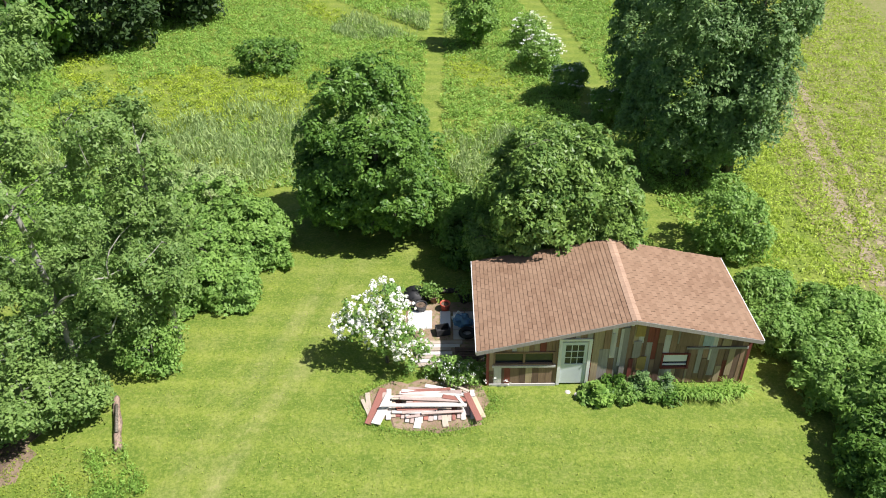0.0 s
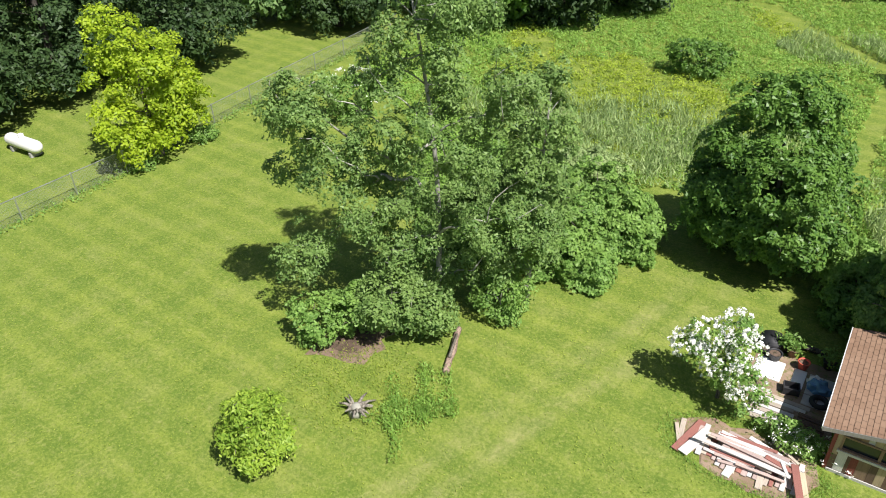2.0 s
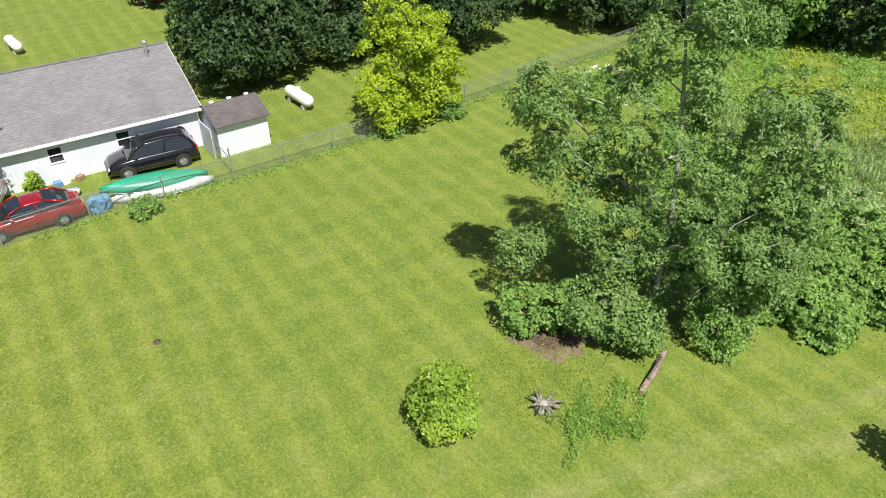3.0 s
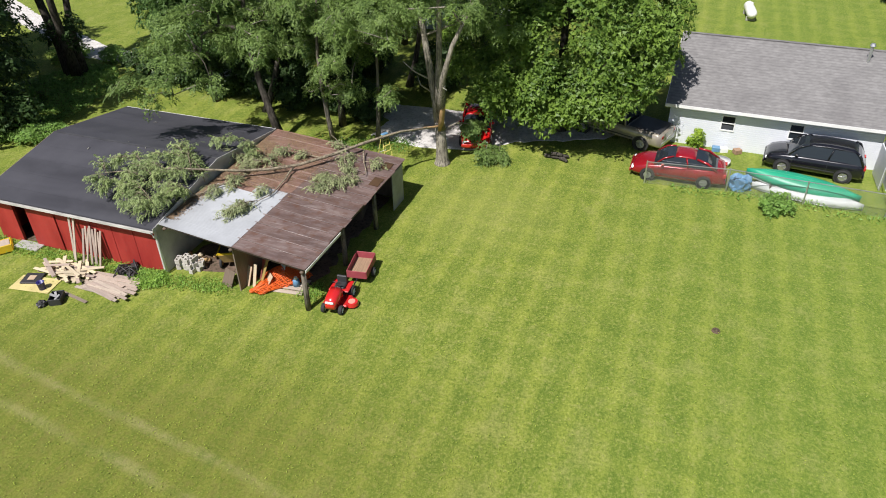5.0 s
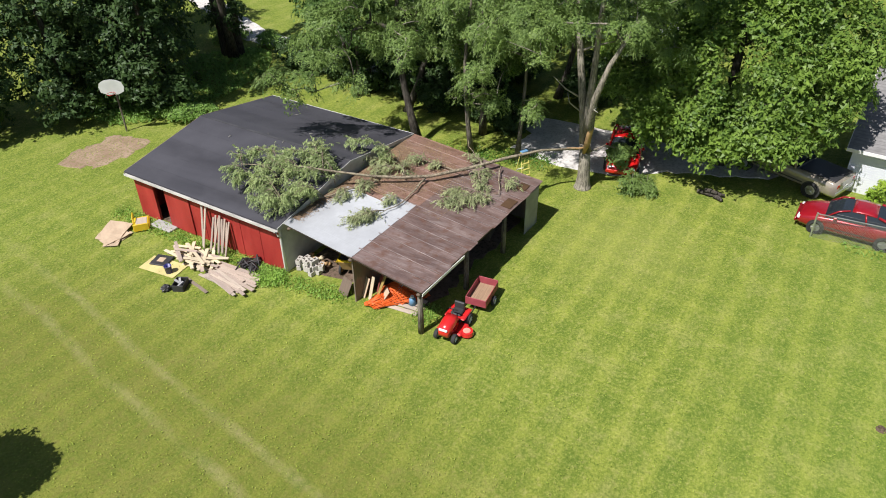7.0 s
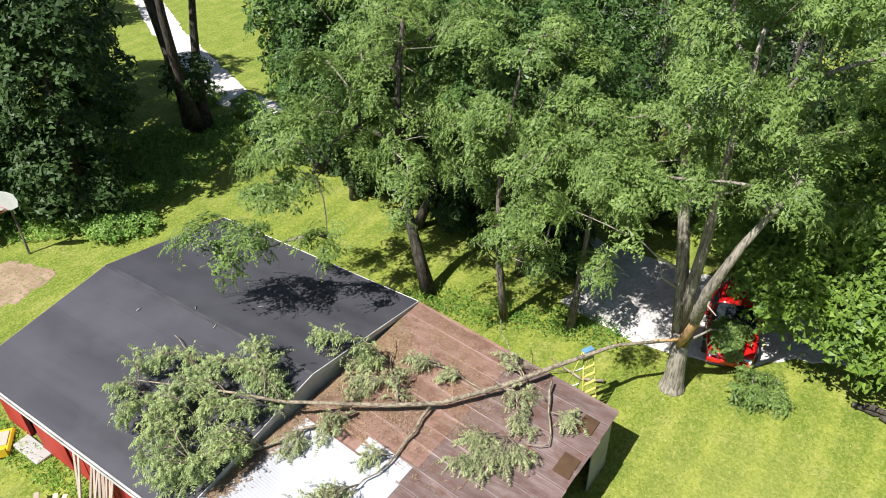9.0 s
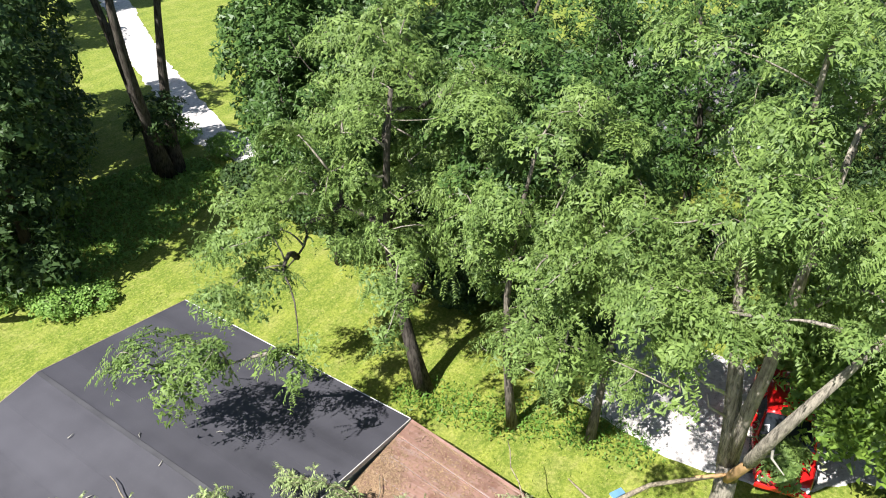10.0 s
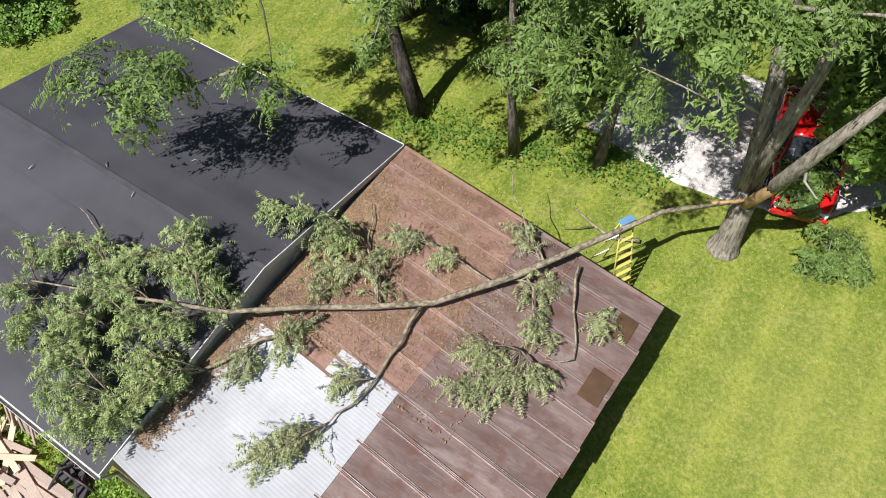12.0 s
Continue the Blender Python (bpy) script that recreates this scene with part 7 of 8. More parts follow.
part("seat", box(bmesh.new(), -0.6, -0.2, -0.22, 0.22, 0.56, 0.66, None, 0.04), M["black_trim"], mow, "black seat")
part("backrest", box(bmesh.new(), -0.66, -0.56, -0.21, 0.21, 0.62, 0.95, None, 0.03), M["black_trim"], mow, "black seat back")
part("steering_column", cyl(bmesh.new(), (0.1, 0, 0.8), (-0.02, 0, 1.0), 0.03, None, 6), M["black_trim"], mow)
part("steering_wheel", tubes("steering_wheel", [([(-0.03 + 0.08 * math.cos(a), 0.17 * math.sin(a), 1.01 + 0.1 * math.cos(a)) for a in np.linspace(-math.pi, math.pi, 13)], [0.015] * 13)], M["black_trim"], 5), None, mow)
part("mower_deck", box(bmesh.new(), -0.35, 0.4, -0.52, 0.52, 0.12, 0.25, None, 0.05), M["mower_red"], mow)
part("chute", cyl(bmesh.new(), (0.05, 0.6, 0.1), (0.05, 0.6, 0.24), 0.27, 0.24, 18), M["mower_red"], mow, "round red side cover")
part("cover_plate", cyl(bmesh.new(), (0.05, 0.6, 0.24), (0.05, 0.6, 0.26), 0.15, 0.14, 16), M["faded_cover"], mow, "faded pink cap")
for s in (-1, 1):
    wheel(mow, 0.62, s * 0.36, 0.19, 0.19, 0.15, "lamp_clear")
    wheel(mow, -0.55, s * 0.38, 0.25, 0.25, 0.22, "lamp_clear")
cart = thing("garden_cart", pose(-23.0, -11.05, 0, 0, 0, 6), "faded red steel garden cart hitched behind the mower", "cart")
part("floor", box(bmesh.new(), -0.7, 0.65, -0.4, 0.4, 0.36, 0.40), M["cart_wood"], cart, "bare wooden floor")
for y in (-0.43, 0.40):
    part("side", box(bmesh.new(), -0.72, 0.68, y, y + 0.03, 0.34, 0.68, None, 0.006), M["cart_red"], cart)
part("front_board", box(bmesh.new(), 0.655, 0.685, -0.4, 0.4, 0.34, 0.68, None, 0.006), M["cart_red"], cart)
part("tailgate", box(bmesh.new(), -0.74, -0.71, -0.4, 0.4, 0.34, 0.70, None, 0.006), M["cart_red"], cart)
part("drawbar", cyl(bmesh.new(), (0.6, 0, 0.3), (1.3, 0, 0.32), 0.025, None, 6), M["black_trim"], cart)
for s in (-1, 1):
    wheel(cart, -0.05, s * 0.5, 0.2, 0.2, 0.12, "lamp_clear")

# ---- lumber and clutter before the barn ----
M["fresh"] = wood("pale_fresh_lumber", (0.66, 0.56, 0.38), "x", 0.2, 0.45)
M["weath"] = wood("weathered_lumber", (0.56, 0.47, 0.37), "x", 0.3, 0.5)
M["ply"] = plain("yellow_plywood", (0.55, 0.47, 0.20), 0.7, 0, 0.2)
M["card"] = plain("brown_cardboard", (0.46, 0.35, 0.24), 0.85, 0, 0.15)
M["yellow"] = plain("yellow_machine_paint", (0.62, 0.42, 0.02), 0.45, 0, 0.2)
M["blue"] = plain("dark_blue_plastic", (0.03, 0.03, 0.16), 0.4, 0, 0.15)
M["blue_light"] = plain("light_blue_plastic", (0.12, 0.26, 0.42), 0.5, 0, 0.25)
M["orange"] = plain("orange_plastic", (0.75, 0.13, 0.015), 0.5, 0, 0.2)
M["iron"] = plain("dark_scrap_iron", (0.06, 0.058, 0.06), 0.55, 0.4, 0.3)
M["pot_red"] = plain("terracotta_red", (0.55, 0.10, 0.06), 0.6, 0, 0.2)
M["concrete"] = plain("pale_concrete", (0.52, 0.49, 0.44), 0.9, 0, 0.2, 4, 0.3)


def plank(name, label, p0, p1, w, t, mat, category="plank", group="", roll=0.0):
    """A board from p0 to p1, flat side up."""
    p0, p1 = Vector(p0), Vector(p1)
    d = p1 - p0
    L = d.length
    m = Matrix.Translation(p0) @ d.to_track_quat("X", "Z").to_matrix().to_4x4() @ Matrix.Rotation(radians(roll), 4, "X")
    bm = box(bmesh.new(), 0, L, -w / 2, w / 2, 0, t, None, min(0.006, t * 0.2))
    ob = part(name, bm, mat)
    ob.matrix_basis = m
    return tagged(ob, label, category, group)


rl = np.random.default_rng(90)
M["pinky"] = wood("pinkish_weathered_plank", (0.46, 0.37, 0.30), "z", 0.3, 0.4)
wallx = BX1 - 0.28
for y, h in ((-23.55, 2.15), (-23.35, 2.05), (-22.95, 1.55), (-22.85, 1.7), (-22.72, 1.62), (-22.6, 1.75), (-22.48, 1.6), (-22.36, 1.66), (-22.25, 1.5), (-22.13, 1.58)):
    plank("leaning_plank", "long plank leaning upright against the red barn wall", (wallx + 0.62 + rl.uniform(-0.08, 0.08), y + rl.uniform(-0.12, 0.12), 0.0), (wallx + 0.11, y + rl.uniform(-0.05, 0.05), h), rl.uniform(0.08, 0.12), 0.04, M["weath"] if y < -23 else M["pinky"], "plank", "leaning planks")
# flat heap of brown boards
for i in range(28):
    lay, k = divmod(i, 10)
    y0 = -22.1 + rl.uniform(-0.2, 0.2) + 0.15 * lay
    x0 = -19.95 + 0.11 * k + 0.06 * lay + rl.uniform(-0.05, 0.05)
    L = rl.uniform(1.6, 2.5)
    z = 0.01 + 0.055 * lay
    plank("heap_board", "weathered board in the flat heap on the grass", (x0, y0, z), (x0 + rl.uniform(-0.1, 0.7), y0 + L, z + rl.uniform(0, 0.05)), rl.uniform(0.1, 0.17), 0.045, M["pinky"] if i % 3 else M["weath"], "board", "heap of brown boards")
for i in range(28):
    a = rl.uniform(-0.8, 0.8) + 1.3
    c = np.array([-19.6 + rl.uniform(-0.4, 0.35), -23.2 + rl.uniform(-0.95, 0.85)])
    L = rl.uniform(0.9, 2.1)
    z = 0.01 + 0.014 * i
    d = np.array([math.cos(a), math.sin(a)]) * L / 2
    plank("loose_board", "pale yellow board in a loose heap", (*(c - d), z), (*(c + d), z), 0.14, 0.034, M["fresh"] if i % 3 else M["pinky"], "board", "heap of pale boards")
plank("loose_board", "single grey board lying in the grass", (-18.5, -22.65, 0.01), (-18.15, -21.1, 0.03), 0.14, 0.04, M["old_wood"], "board")
ob = thing("plywood_sheet", pose(-18.6, -24.05, 0.0, 0, 0, 5), "yellow plywood sheet lying flat on the grass", "plywood")
part("sheet", box(bmesh.new(), -0.48, 0.48, -0.93, 0.93, 0.01, 0.04, None, 0.004), M["ply"], ob)
ob = thing("cardboard_square", pose(-18.85, -24.4, 0.04, 0, 0, 15), "black tray with a pale square on the plywood", "tray")
part("tray", box(bmesh.new(), -0.36, 0.36, -0.4, 0.4, 0.0, 0.07, None, 0.02), M["black_trim"], ob)
part("inset", box(bmesh.new(), -0.15, 0.15, -0.16, 0.14, 0.072, 0.085), M["card"], ob, "pale square")
ob = thing("bucket", pose(-18.4, -23.5, 0.04), "dark blue plastic bucket on the plywood", "bucket")
bm = bmesh.new()
rings = [(0.13, 0.0), (0.155, 0.34), (0.165, 0.34), (0.165, 0.36), (0.145, 0.36), (0.12, 0.02)]
loops = [[bm.verts.new((r_ * math.cos(a), r_ * math.sin(a), z)) for a in np.linspace(0, 2 * math.pi, 15)[:-1]] for r_, z in rings]
for a, b in zip(loops, loops[1:]):
    for i in range(14):
        bm.faces.new((a[i], a[(i + 1) % 14], b[(i + 1) % 14], b[i]))
bm.faces.new(loops[0][::-1]), bm.faces.new(loops[-1])
part("pail", bm, M["blue"], ob, "", True)
part("handle", tubes("handle", [([(0.16 * math.cos(a), 0.16 * math.sin(a), 0.34 + 0.02 * math.sin(a)) for a in np.linspace(0, math.pi, 9)], [0.006] * 9)], M["steel"], 4), None, ob)


def crumple(name, label, category, x, y, z, sx, sy, sz, mat, seed, tagkind=""):
    """A soft, dented heap such as a sack or tarp."""
    bm = bmesh.new()
    bmesh.ops.create_icosphere(bm, subdivisions=3, radius=1.0)
    for v in bm.verts:
        n = noise.noise(v.co * 2.1 + Vector((seed, 0, 0))) * 0.45 + noise.noise(v.co * 5 + Vector((0, seed, 0))) * 0.2
        v.co = Vector((v.co.x * sx, v.co.y * sy, max(0.0, v.co.z + 0.35) * sz)) * (1 + n)
        v.co.z = max(0, v.co.z)
    ob = part(name, bm, mat)
    ob.location = (x, y, z)
    return tagged(ob, label, category, "", tagkind)


bin_ = thing("tipped_bin", pose(-17.95, -22.35, 0.0, 0, 0, 25), "grey-black plastic bin full of scraps on the grass", "bin")
for a, b, c, d in ((-0.32, 0.32, -0.24, -0.21), (-0.32, 0.32, 0.21, 0.24), (-0.32, -0.29, -0.21, 0.21), (0.29, 0.32, -0.21, 0.21)):
    part("side", box(bmesh.new(), a, b, c, d, 0, 0.3, None, 0.008), M["black_trim"], bin_)
part("base", box(bmesh.new(), -0.29, 0.29, -0.21, 0.21, 0.0, 0.04), M["black_trim"], bin_)
for a, b, c, t in ((-0.15, -0.05, 0.05, 20), (0.1, 0.08, 0.08, -35), (0.0, -0.1, 0.12, 70)):
    part("scrap", box(bmesh.new(), -0.14, 0.14, -0.05, 0.05, 0.0, 0.05, pose(a, b, 0.16 + c, 12, 18, t), 0.01), M["grey_panel"], bin_, "pale grey scrap")
crumple("plastic_sack", "crumpled dark plastic beside the bin", "sack", -17.55, -22.75, 0, 0.22, 0.2, 0.16, M["iron"], 3)
for i in range(9):
    a = rl.uniform(0, 6.28)
    c = np.array([-20.45 + rl.uniform(-0.3, 0.35), -20.9 + rl.uniform(-0.7, 0.7)])
    d = np.array([math.cos(a), math.sin(a)]) * rl.uniform(0.25, 0.55)
    root = thing("scrap_iron", pose(*c, 0.0), "dark bent scrap iron heaped by the wall", "scrap", "scrap heap")
    part("bar", tubes("bar", [([(-d[0], -d[1], 0.05), (0, 0, 0.25 + 0.03 * i), (d[0], d[1], 0.06)], [0.035] * 3)], M["iron"], 5), None, root)
    part("plate", box(bmesh.new(), -0.18, 0.14, -0.1, 0.16, 0.0, 0.12 + 0.02 * i, Matrix.Rotation(a, 4, "Z"), 0.01), M["iron"], root)
# cardboard and the yellow machine deck
for i, (x, y, a, s) in enumerate(((-19.35, -27.95, 20, 1.0), (-19.1, -27.75, -12, 0.85), (-18.85, -27.5, 35, 0.6), (-19.45, -27.5, 5, 0.5))):
    ob = thing("cardboard_sheet", pose(x, y, 0.02 + 0.05 * (3 - i) + 0.02, 3 * (i - 1), 4 - 2 * i, a), "flattened brown cardboard on the grass", "cardboard", "flattened cardboard")
    bm = bmesh.new()
    bmesh.ops.create_grid(bm, x_segments=6, y_segments=6, size=0.55 * s)
    for v in bm.verts:
        v.co.z = 0.05 * noise.noise(Vector((v.co.x * 2.5, v.co.y * 2.5, i * 3.1)))
        v.co.x *= 1.25
    bmesh.ops.solidify(bm, geom=bm.faces[:], thickness=0.02)
    part("sheet", bm, M["card"], ob)
deck = thing("mower_deck", pose(-20.45, -27.4, 0, 0, 0, 48), "yellow steel mower deck lying by the barn", "mower deck")
part("shell", box(bmesh.new(), -0.55, 0.55, -0.36, 0.36, 0.04, 0.2, None, 0.06), M["yellow"], deck)
part("inner_pan", box(bmesh.new(), -0.38, 0.2, -0.25, 0.25, 0.2, 0.23, None, 0.01), M["weath"], deck, "dirty brown pan")
part("bracket", tubes("bracket", [([(-0.5, -0.34, 0.1), (-0.55, -0.36, 0.45), (-0.1, -0.36, 0.42), (0.1, -0.34, 0.1)], [0.03] * 4)], M["yellow"], 5), None, deck)
part("end_plate", box(bmesh.new(), 0.5, 0.56, -0.34, 0.34, 0.05, 0.42, None, 0.02), M["yellow"], deck)

# ---- under the lean-to ----
rw = np.random.default_rng(95)
for i in range(16):
    lay, k = divmod(i, 6)
    x, y, z = -21.35 + rw.uniform(-0.25, 0.2), -18.85 + 0.19 * k + 0.06 * lay, 0.02 + 0.2 * lay
    ob = thing("concrete_block", pose(x, y, z, 0, 0, rw.uniform(-25, 25)), "pale concrete block in a rough stack", "block", "stack of blocks")
    bm = bmesh.new()
    for a in (-0.2, -0.02, 0.16):
        box(bm, a, a + 0.04, -0.06, 0.06, 0, 0.19)
    box(bm, -0.2, 0.2, -0.095, -0.06, 0, 0.19), box(bm, -0.2, 0.2, 0.06, 0.095, 0, 0.19)
    part("block", bm, M["concrete"], ob)
for i in range(22):
    x, y, z = -21.9 + rw.uniform(-0.4, 0.3), -18.6 + rw.uniform(-0.3, 1.0), 0.08 + 0.12 * (i // 8)
    a = rw.uniform(-0.7, 0.7)
    ob = tagged(part("firewood_log", tubes("firewood_log", [([(x - 0.09 * math.cos(a), y - 0.09 * math.sin(a), z), (x + 0.09 * math.cos(a), y + 0.09 * math.sin(a), z + 0.03)], [rw.uniform(0.05, 0.09)] * 2)], M["split"] if i % 2 else M["fresh"], 7)), "split firewood log in the lean-to", "firewood", "firewood")
wag = thing("wheeled_hopper", pose(-22.1, -16.75, 0, 0, 0, 20), "old yellow wheeled hopper in the lean-to", "hopper")
bm = bmesh.new()
loft(bm, [[(-0.25, -0.25, 0.35), (0.25, -0.25, 0.35), (0.25, 0.25, 0.35), (-0.25, 0.25, 0.35)], [(-0.45, -0.4, 0.85), (0.45, -0.4, 0.85), (0.45, 0.4, 0.85), (-0.45, 0.4, 0.85)]])
part("hopper", bm, M["split"], wag)
bm = bmesh.new()
for s in (-0.42, 0.39):
    box(bm, -0.47, 0.47, s, s + 0.04, 0.85, 0.92)
    box(bm, s - 0.03, s + 0.05, -0.42, 0.42, 0.85, 0.92)
part("rim_frame", bm, M["yellow"], wag, "yellow rim")
for s in (-1, 1):
    wheel(wag, 0.1, s * 0.38, 0.24, 0.24, 0.1, "split")
# flat near-black plate in place of the hopper's shaded inside
part("dark_hollow", box(bmesh.new(), -0.4, 0.4, -0.36, 0.36, 0.86, 0.89), M["gap"], wag)
for y0, x0, tilt, w, h, mt, label in ((-15.5, -21.05, 0.1, 0.5, 0.8, "card", "tan plywood offcut leaning by the dividing wall"), (-15.05, -21.0, 0.05, 0.15, 0.95, "fresh", "pale stud standing in the lean-to bay"), (-14.8, -21.1, 0.45, 0.32, 1.5, "ochre_board", "wide ochre board leaning in the bay"),
                                    (-14.6, -20.95, 0.3, 0.42, 0.62, "card", "short tan board propped on its end"), (-14.1, -21.6, 0.2, 0.28, 1.35, "pale_blue_board", "pale blue-grey board leaning in the bay"), (-14.95, -21.5, 0.15, 0.3, 1.0, "red_board", "faded red board behind the others"), (-16.2, -20.75, 0.12, 0.6, 0.62, "beam", "dark weathered panel leaning outside the dividing wall")):
    plank("leaning_board", label, (x0, y0, 0.0), (x0 - 0.32, y0 + tilt, h), w, 0.03, M[mt], "board", "boards in the bay")
for i in range(4):
    plank("floor_board", "pale board lying on the bay floor", (-21.0 - 0.28 * i, -14.4 + 0.1 * i, 0.01 + 0.015 * i), (-21.1 - 0.25 * i, -12.9, 0.02 + 0.015 * i), 0.2, 0.04, M["weath"], "board", "boards on the bay floor")
# orange barrier netting, draped
rn = np.random.default_rng(97)
runs = []


def net_point(u, v, layer):
    """A place on the heaped net: a narrow tail on the grass, a wide crumpled heap in the bay."""
    w = 0.3 + 0.75 * min(1.0, u * 1.5)
    x, y = -20.55 - 1.75 * u, -14.75 + 0.95 * u + (v - 0.5) * w * 1.5
    lump = noise.noise(Vector((u * 4.2, v * 3.4, layer * 5.0))) + 0.5 * noise.noise(Vector((u * 11, v * 9, layer)))
    z = 0.05 + (0.12 + 0.42 * min(1, u * 1.4)) * max(0.0, math.sin(math.pi * min(0.97, max(0.03, v)))) * (0.75 + 0.25 * layer) + 0.16 * lump
    return (x + 0.12 * lump, y + 0.1 * noise.noise(Vector((u * 6, v * 6, 9 + layer))), max(0.03, z))


for layer in range(3):
    for i in range(19):
        runs.append(([net_point(i / 18, t, layer) for t in np.linspace(0, 1, 15)], [0.019] * 15))
        runs.append(([net_point(t, i / 18, layer) for t in np.linspace(0, 1, 19)], [0.019] * 19))
tagged(part("barrier_netting", tubes("barrier_netting", runs, M["orange"], 4)), "crumpled bright orange barrier netting", "netting")
jug = thing("water_jug", pose(-21.5, -13.35, 0.05), "blue and white water jug", "jug")
part("jug_body", tubes("jug_body", [([(0, 0, 0), (0, 0, 0.3), (0, 0, 0.38)], [0.14, 0.14, 0.08])], M["blue_light"], 12), None, jug)
part("jug_lid", cyl(bmesh.new(), (0, 0, 0.38), (0, 0, 0.45), 0.08, 0.07), M["white"], jug, "white lid")
# stored things in the shade at the back of the lean-to
for x, y, sx, sy, sz in ((-24.5, -13.6, 0.6, 0.4, 0.9), (-26.2, -14.4, 0.5, 0.8, 1.0), (-27.6, -13.2, 0.7, 0.4, 0.8), (-24.0, -17.6, 0.8, 0.6, 1.1)):
    ob = thing("storage_crate", pose(x, y, 0, 0, 0, 10), "dark wooden crate stored under the lean-to", "crate", "crates")
    for a, b, c, d in ((-sx, sx, -sy, -sy + 0.03), (-sx, sx, sy - 0.03, sy), (-sx, -sx + 0.03, -sy + 0.03, sy - 0.03), (sx - 0.03, sx, -sy + 0.03, sy - 0.03)):
        part("side", box(bmesh.new(), a, b, c, d, 0, sz), M["beam"], ob)
    part("base", box(bmesh.new(), -sx + 0.03, sx - 0.03, -sy + 0.03, sy - 0.03, 0.02, 0.06), M["beam"], ob)

db = thing("dead_bough", pose(0, 0, 0), "bare brown bough lying on the grass behind the lean-to", "branch")
part("stem", tubes("stem", [([(-32.6, -14.7, 0.07), (-32.3, -14.05, 0.12), (-32.15, -13.4, 0.1), (-32.4, -12.7, 0.16)], [0.02, 0.04, 0.05, 0.06])], M["limb_bark"], 6), None, db)
part("twig", tubes("twig", [([(-32.25, -13.9, 0.12), (-31.9, -14.3, 0.2), (-31.75, -14.6, 0.15)], [0.022, 0.016, 0.008])], M["limb_bark"], 5), None, db)

# ---- stepladder beyond the lean-to ----
M["ladder_yellow"] = plain("faded_yellow_rail", (0.52, 0.46, 0.12), 0.5, 0, 0.2)
lad = thing("stepladder", pose(-30.95, -12.95, 0, 0, 0, 60), "yellow stepladder standing behind the lean-to", "ladder")
for s in (-1, 1):
    part("rail", tubes("rail", [([(0.55, s * 0.3, 0), (0.05, s * 0.17, 2.6)], [0.02] * 2)], M["ladder_yellow"], 5), None, lad)
    part("rear_rail", tubes("rear_rail", [([(-0.6, s * 0.3, 0), (0.0, s * 0.17, 2.58)], [0.015] * 2)], M["ladder_yellow"], 5), None, lad)
for i in range(8):
    t = (i + 1) / 9
    part("step", box(bmesh.new(), 0.55 - 0.5 * t - 0.04, 0.55 - 0.5 * t + 0.04, -0.3 + 0.13 * t, 0.3 - 0.13 * t, 2.6 * t - 0.012, 2.6 * t + 0.012), M["ladder_yellow"], lad)
for t in (0.25, 0.6):
    part("rear_brace", box(bmesh.new(), -0.6 + 0.6 * t - 0.015, -0.6 + 0.6 * t + 0.015, -0.3 + 0.13 * t, 0.3 - 0.13 * t, 2.58 * t - 0.015, 2.58 * t + 0.015), M["white"], lad)
part("top_cap", box(bmesh.new(), -0.06, 0.12, -0.18, 0.18, 2.58, 2.63, None, 0.01), M["blue_light"], lad, "pale blue top cap")

# ---- round the fire ring ----
M["ring_earth"] = dirt_material("ring_earth", (0.17, 0.12, 0.085), (0.25, 0.185, 0.13), (0.10, 0.10, 0.04))
tagged(part("fire_ring_soil", blob_mesh("fire_ring_soil", [(-15.7, 14.3), (-15.0, 13.8), (-13.8, 14.5), (-13.2, 15.4), (-13.7, 16.3), (-15.0, 16.0)], 0.02, M["ring_earth"], 0.35, 14)), "bare earth ring round the fire place", "dirt", "", "structure")
tagged(part("fire_pit", blob_mesh("fire_pit", [(-15.0, 14.5), (-14.2, 14.6), (-13.6, 15.3), (-14.0, 16.0), (-14.9, 15.8)], 0.05, M["soil"], 0.2, 15)), "dark ash and soil in the fire place", "fire pit", "", "structure")
M["log_wood"] = bark_material("split_log_wood", (0.30, 0.22, 0.17), (1, 0.2, 1))
ob = thing("log", pose(0, 0, 0), "old weathered log lying on the lawn", "log")
part("stem", tubes("stem", [([(-11.52, 17.8, 0.1), (-11.5, 17.74, 0.1), (-11.3, 17.2, 0.11), (-11.02, 16.6, 0.1), (-10.87, 16.1, 0.11), (-10.64, 15.54, 0.1), (-10.62, 15.5, 0.1)], [0.09, 0.12, 0.115, 0.135, 0.12, 0.13, 0.1])], M["log_wood"], 9), None, ob)
part("bark_flap", tubes("bark_flap", [([(-11.3, 17.3, 0.26), (-10.85, 16.1, 0.27)], [0.05, 0.06])], M["bark"], 5), None, ob, "loose bark")
st = thing("uprooted_stump", pose(-12.15, 12.4, 0), "pale grey uprooted stump with spread roots", "stump")
part("core", tubes("core", [([(0, 0, 0), (0.02, 0, 0.2), (0, 0.02, 0.42)], [0.3, 0.24, 0.1])], M["pale_bark"], 9), None, st)
rs = np.random.default_rng(99)
for i in range(17):
    a = 2 * math.pi * i / 17 + rs.uniform(-0.3, 0.3)
    L, up = rs.uniform(0.25, 0.8), rs.uniform(-0.05, 0.4)
    d = np.array([math.cos(a), math.sin(a)])
    part("root", tubes("root", [([(0.1 * d[0], 0.1 * d[1], 0.25), (*(d * L * 0.6), 0.26 + up * 0.4), (*(d * L), max(0.03, 0.1 + up))], [0.07, 0.05, 0.02])], M["walnut_bark"], 5), None, st)
spot = thing("molehill", pose(-23.4, 3.2, 0), "small dark burrow mound in the lawn", "mound")
bm = bmesh.new()
bmesh.ops.create_icosphere(bm, subdivisions=2, radius=0.17)
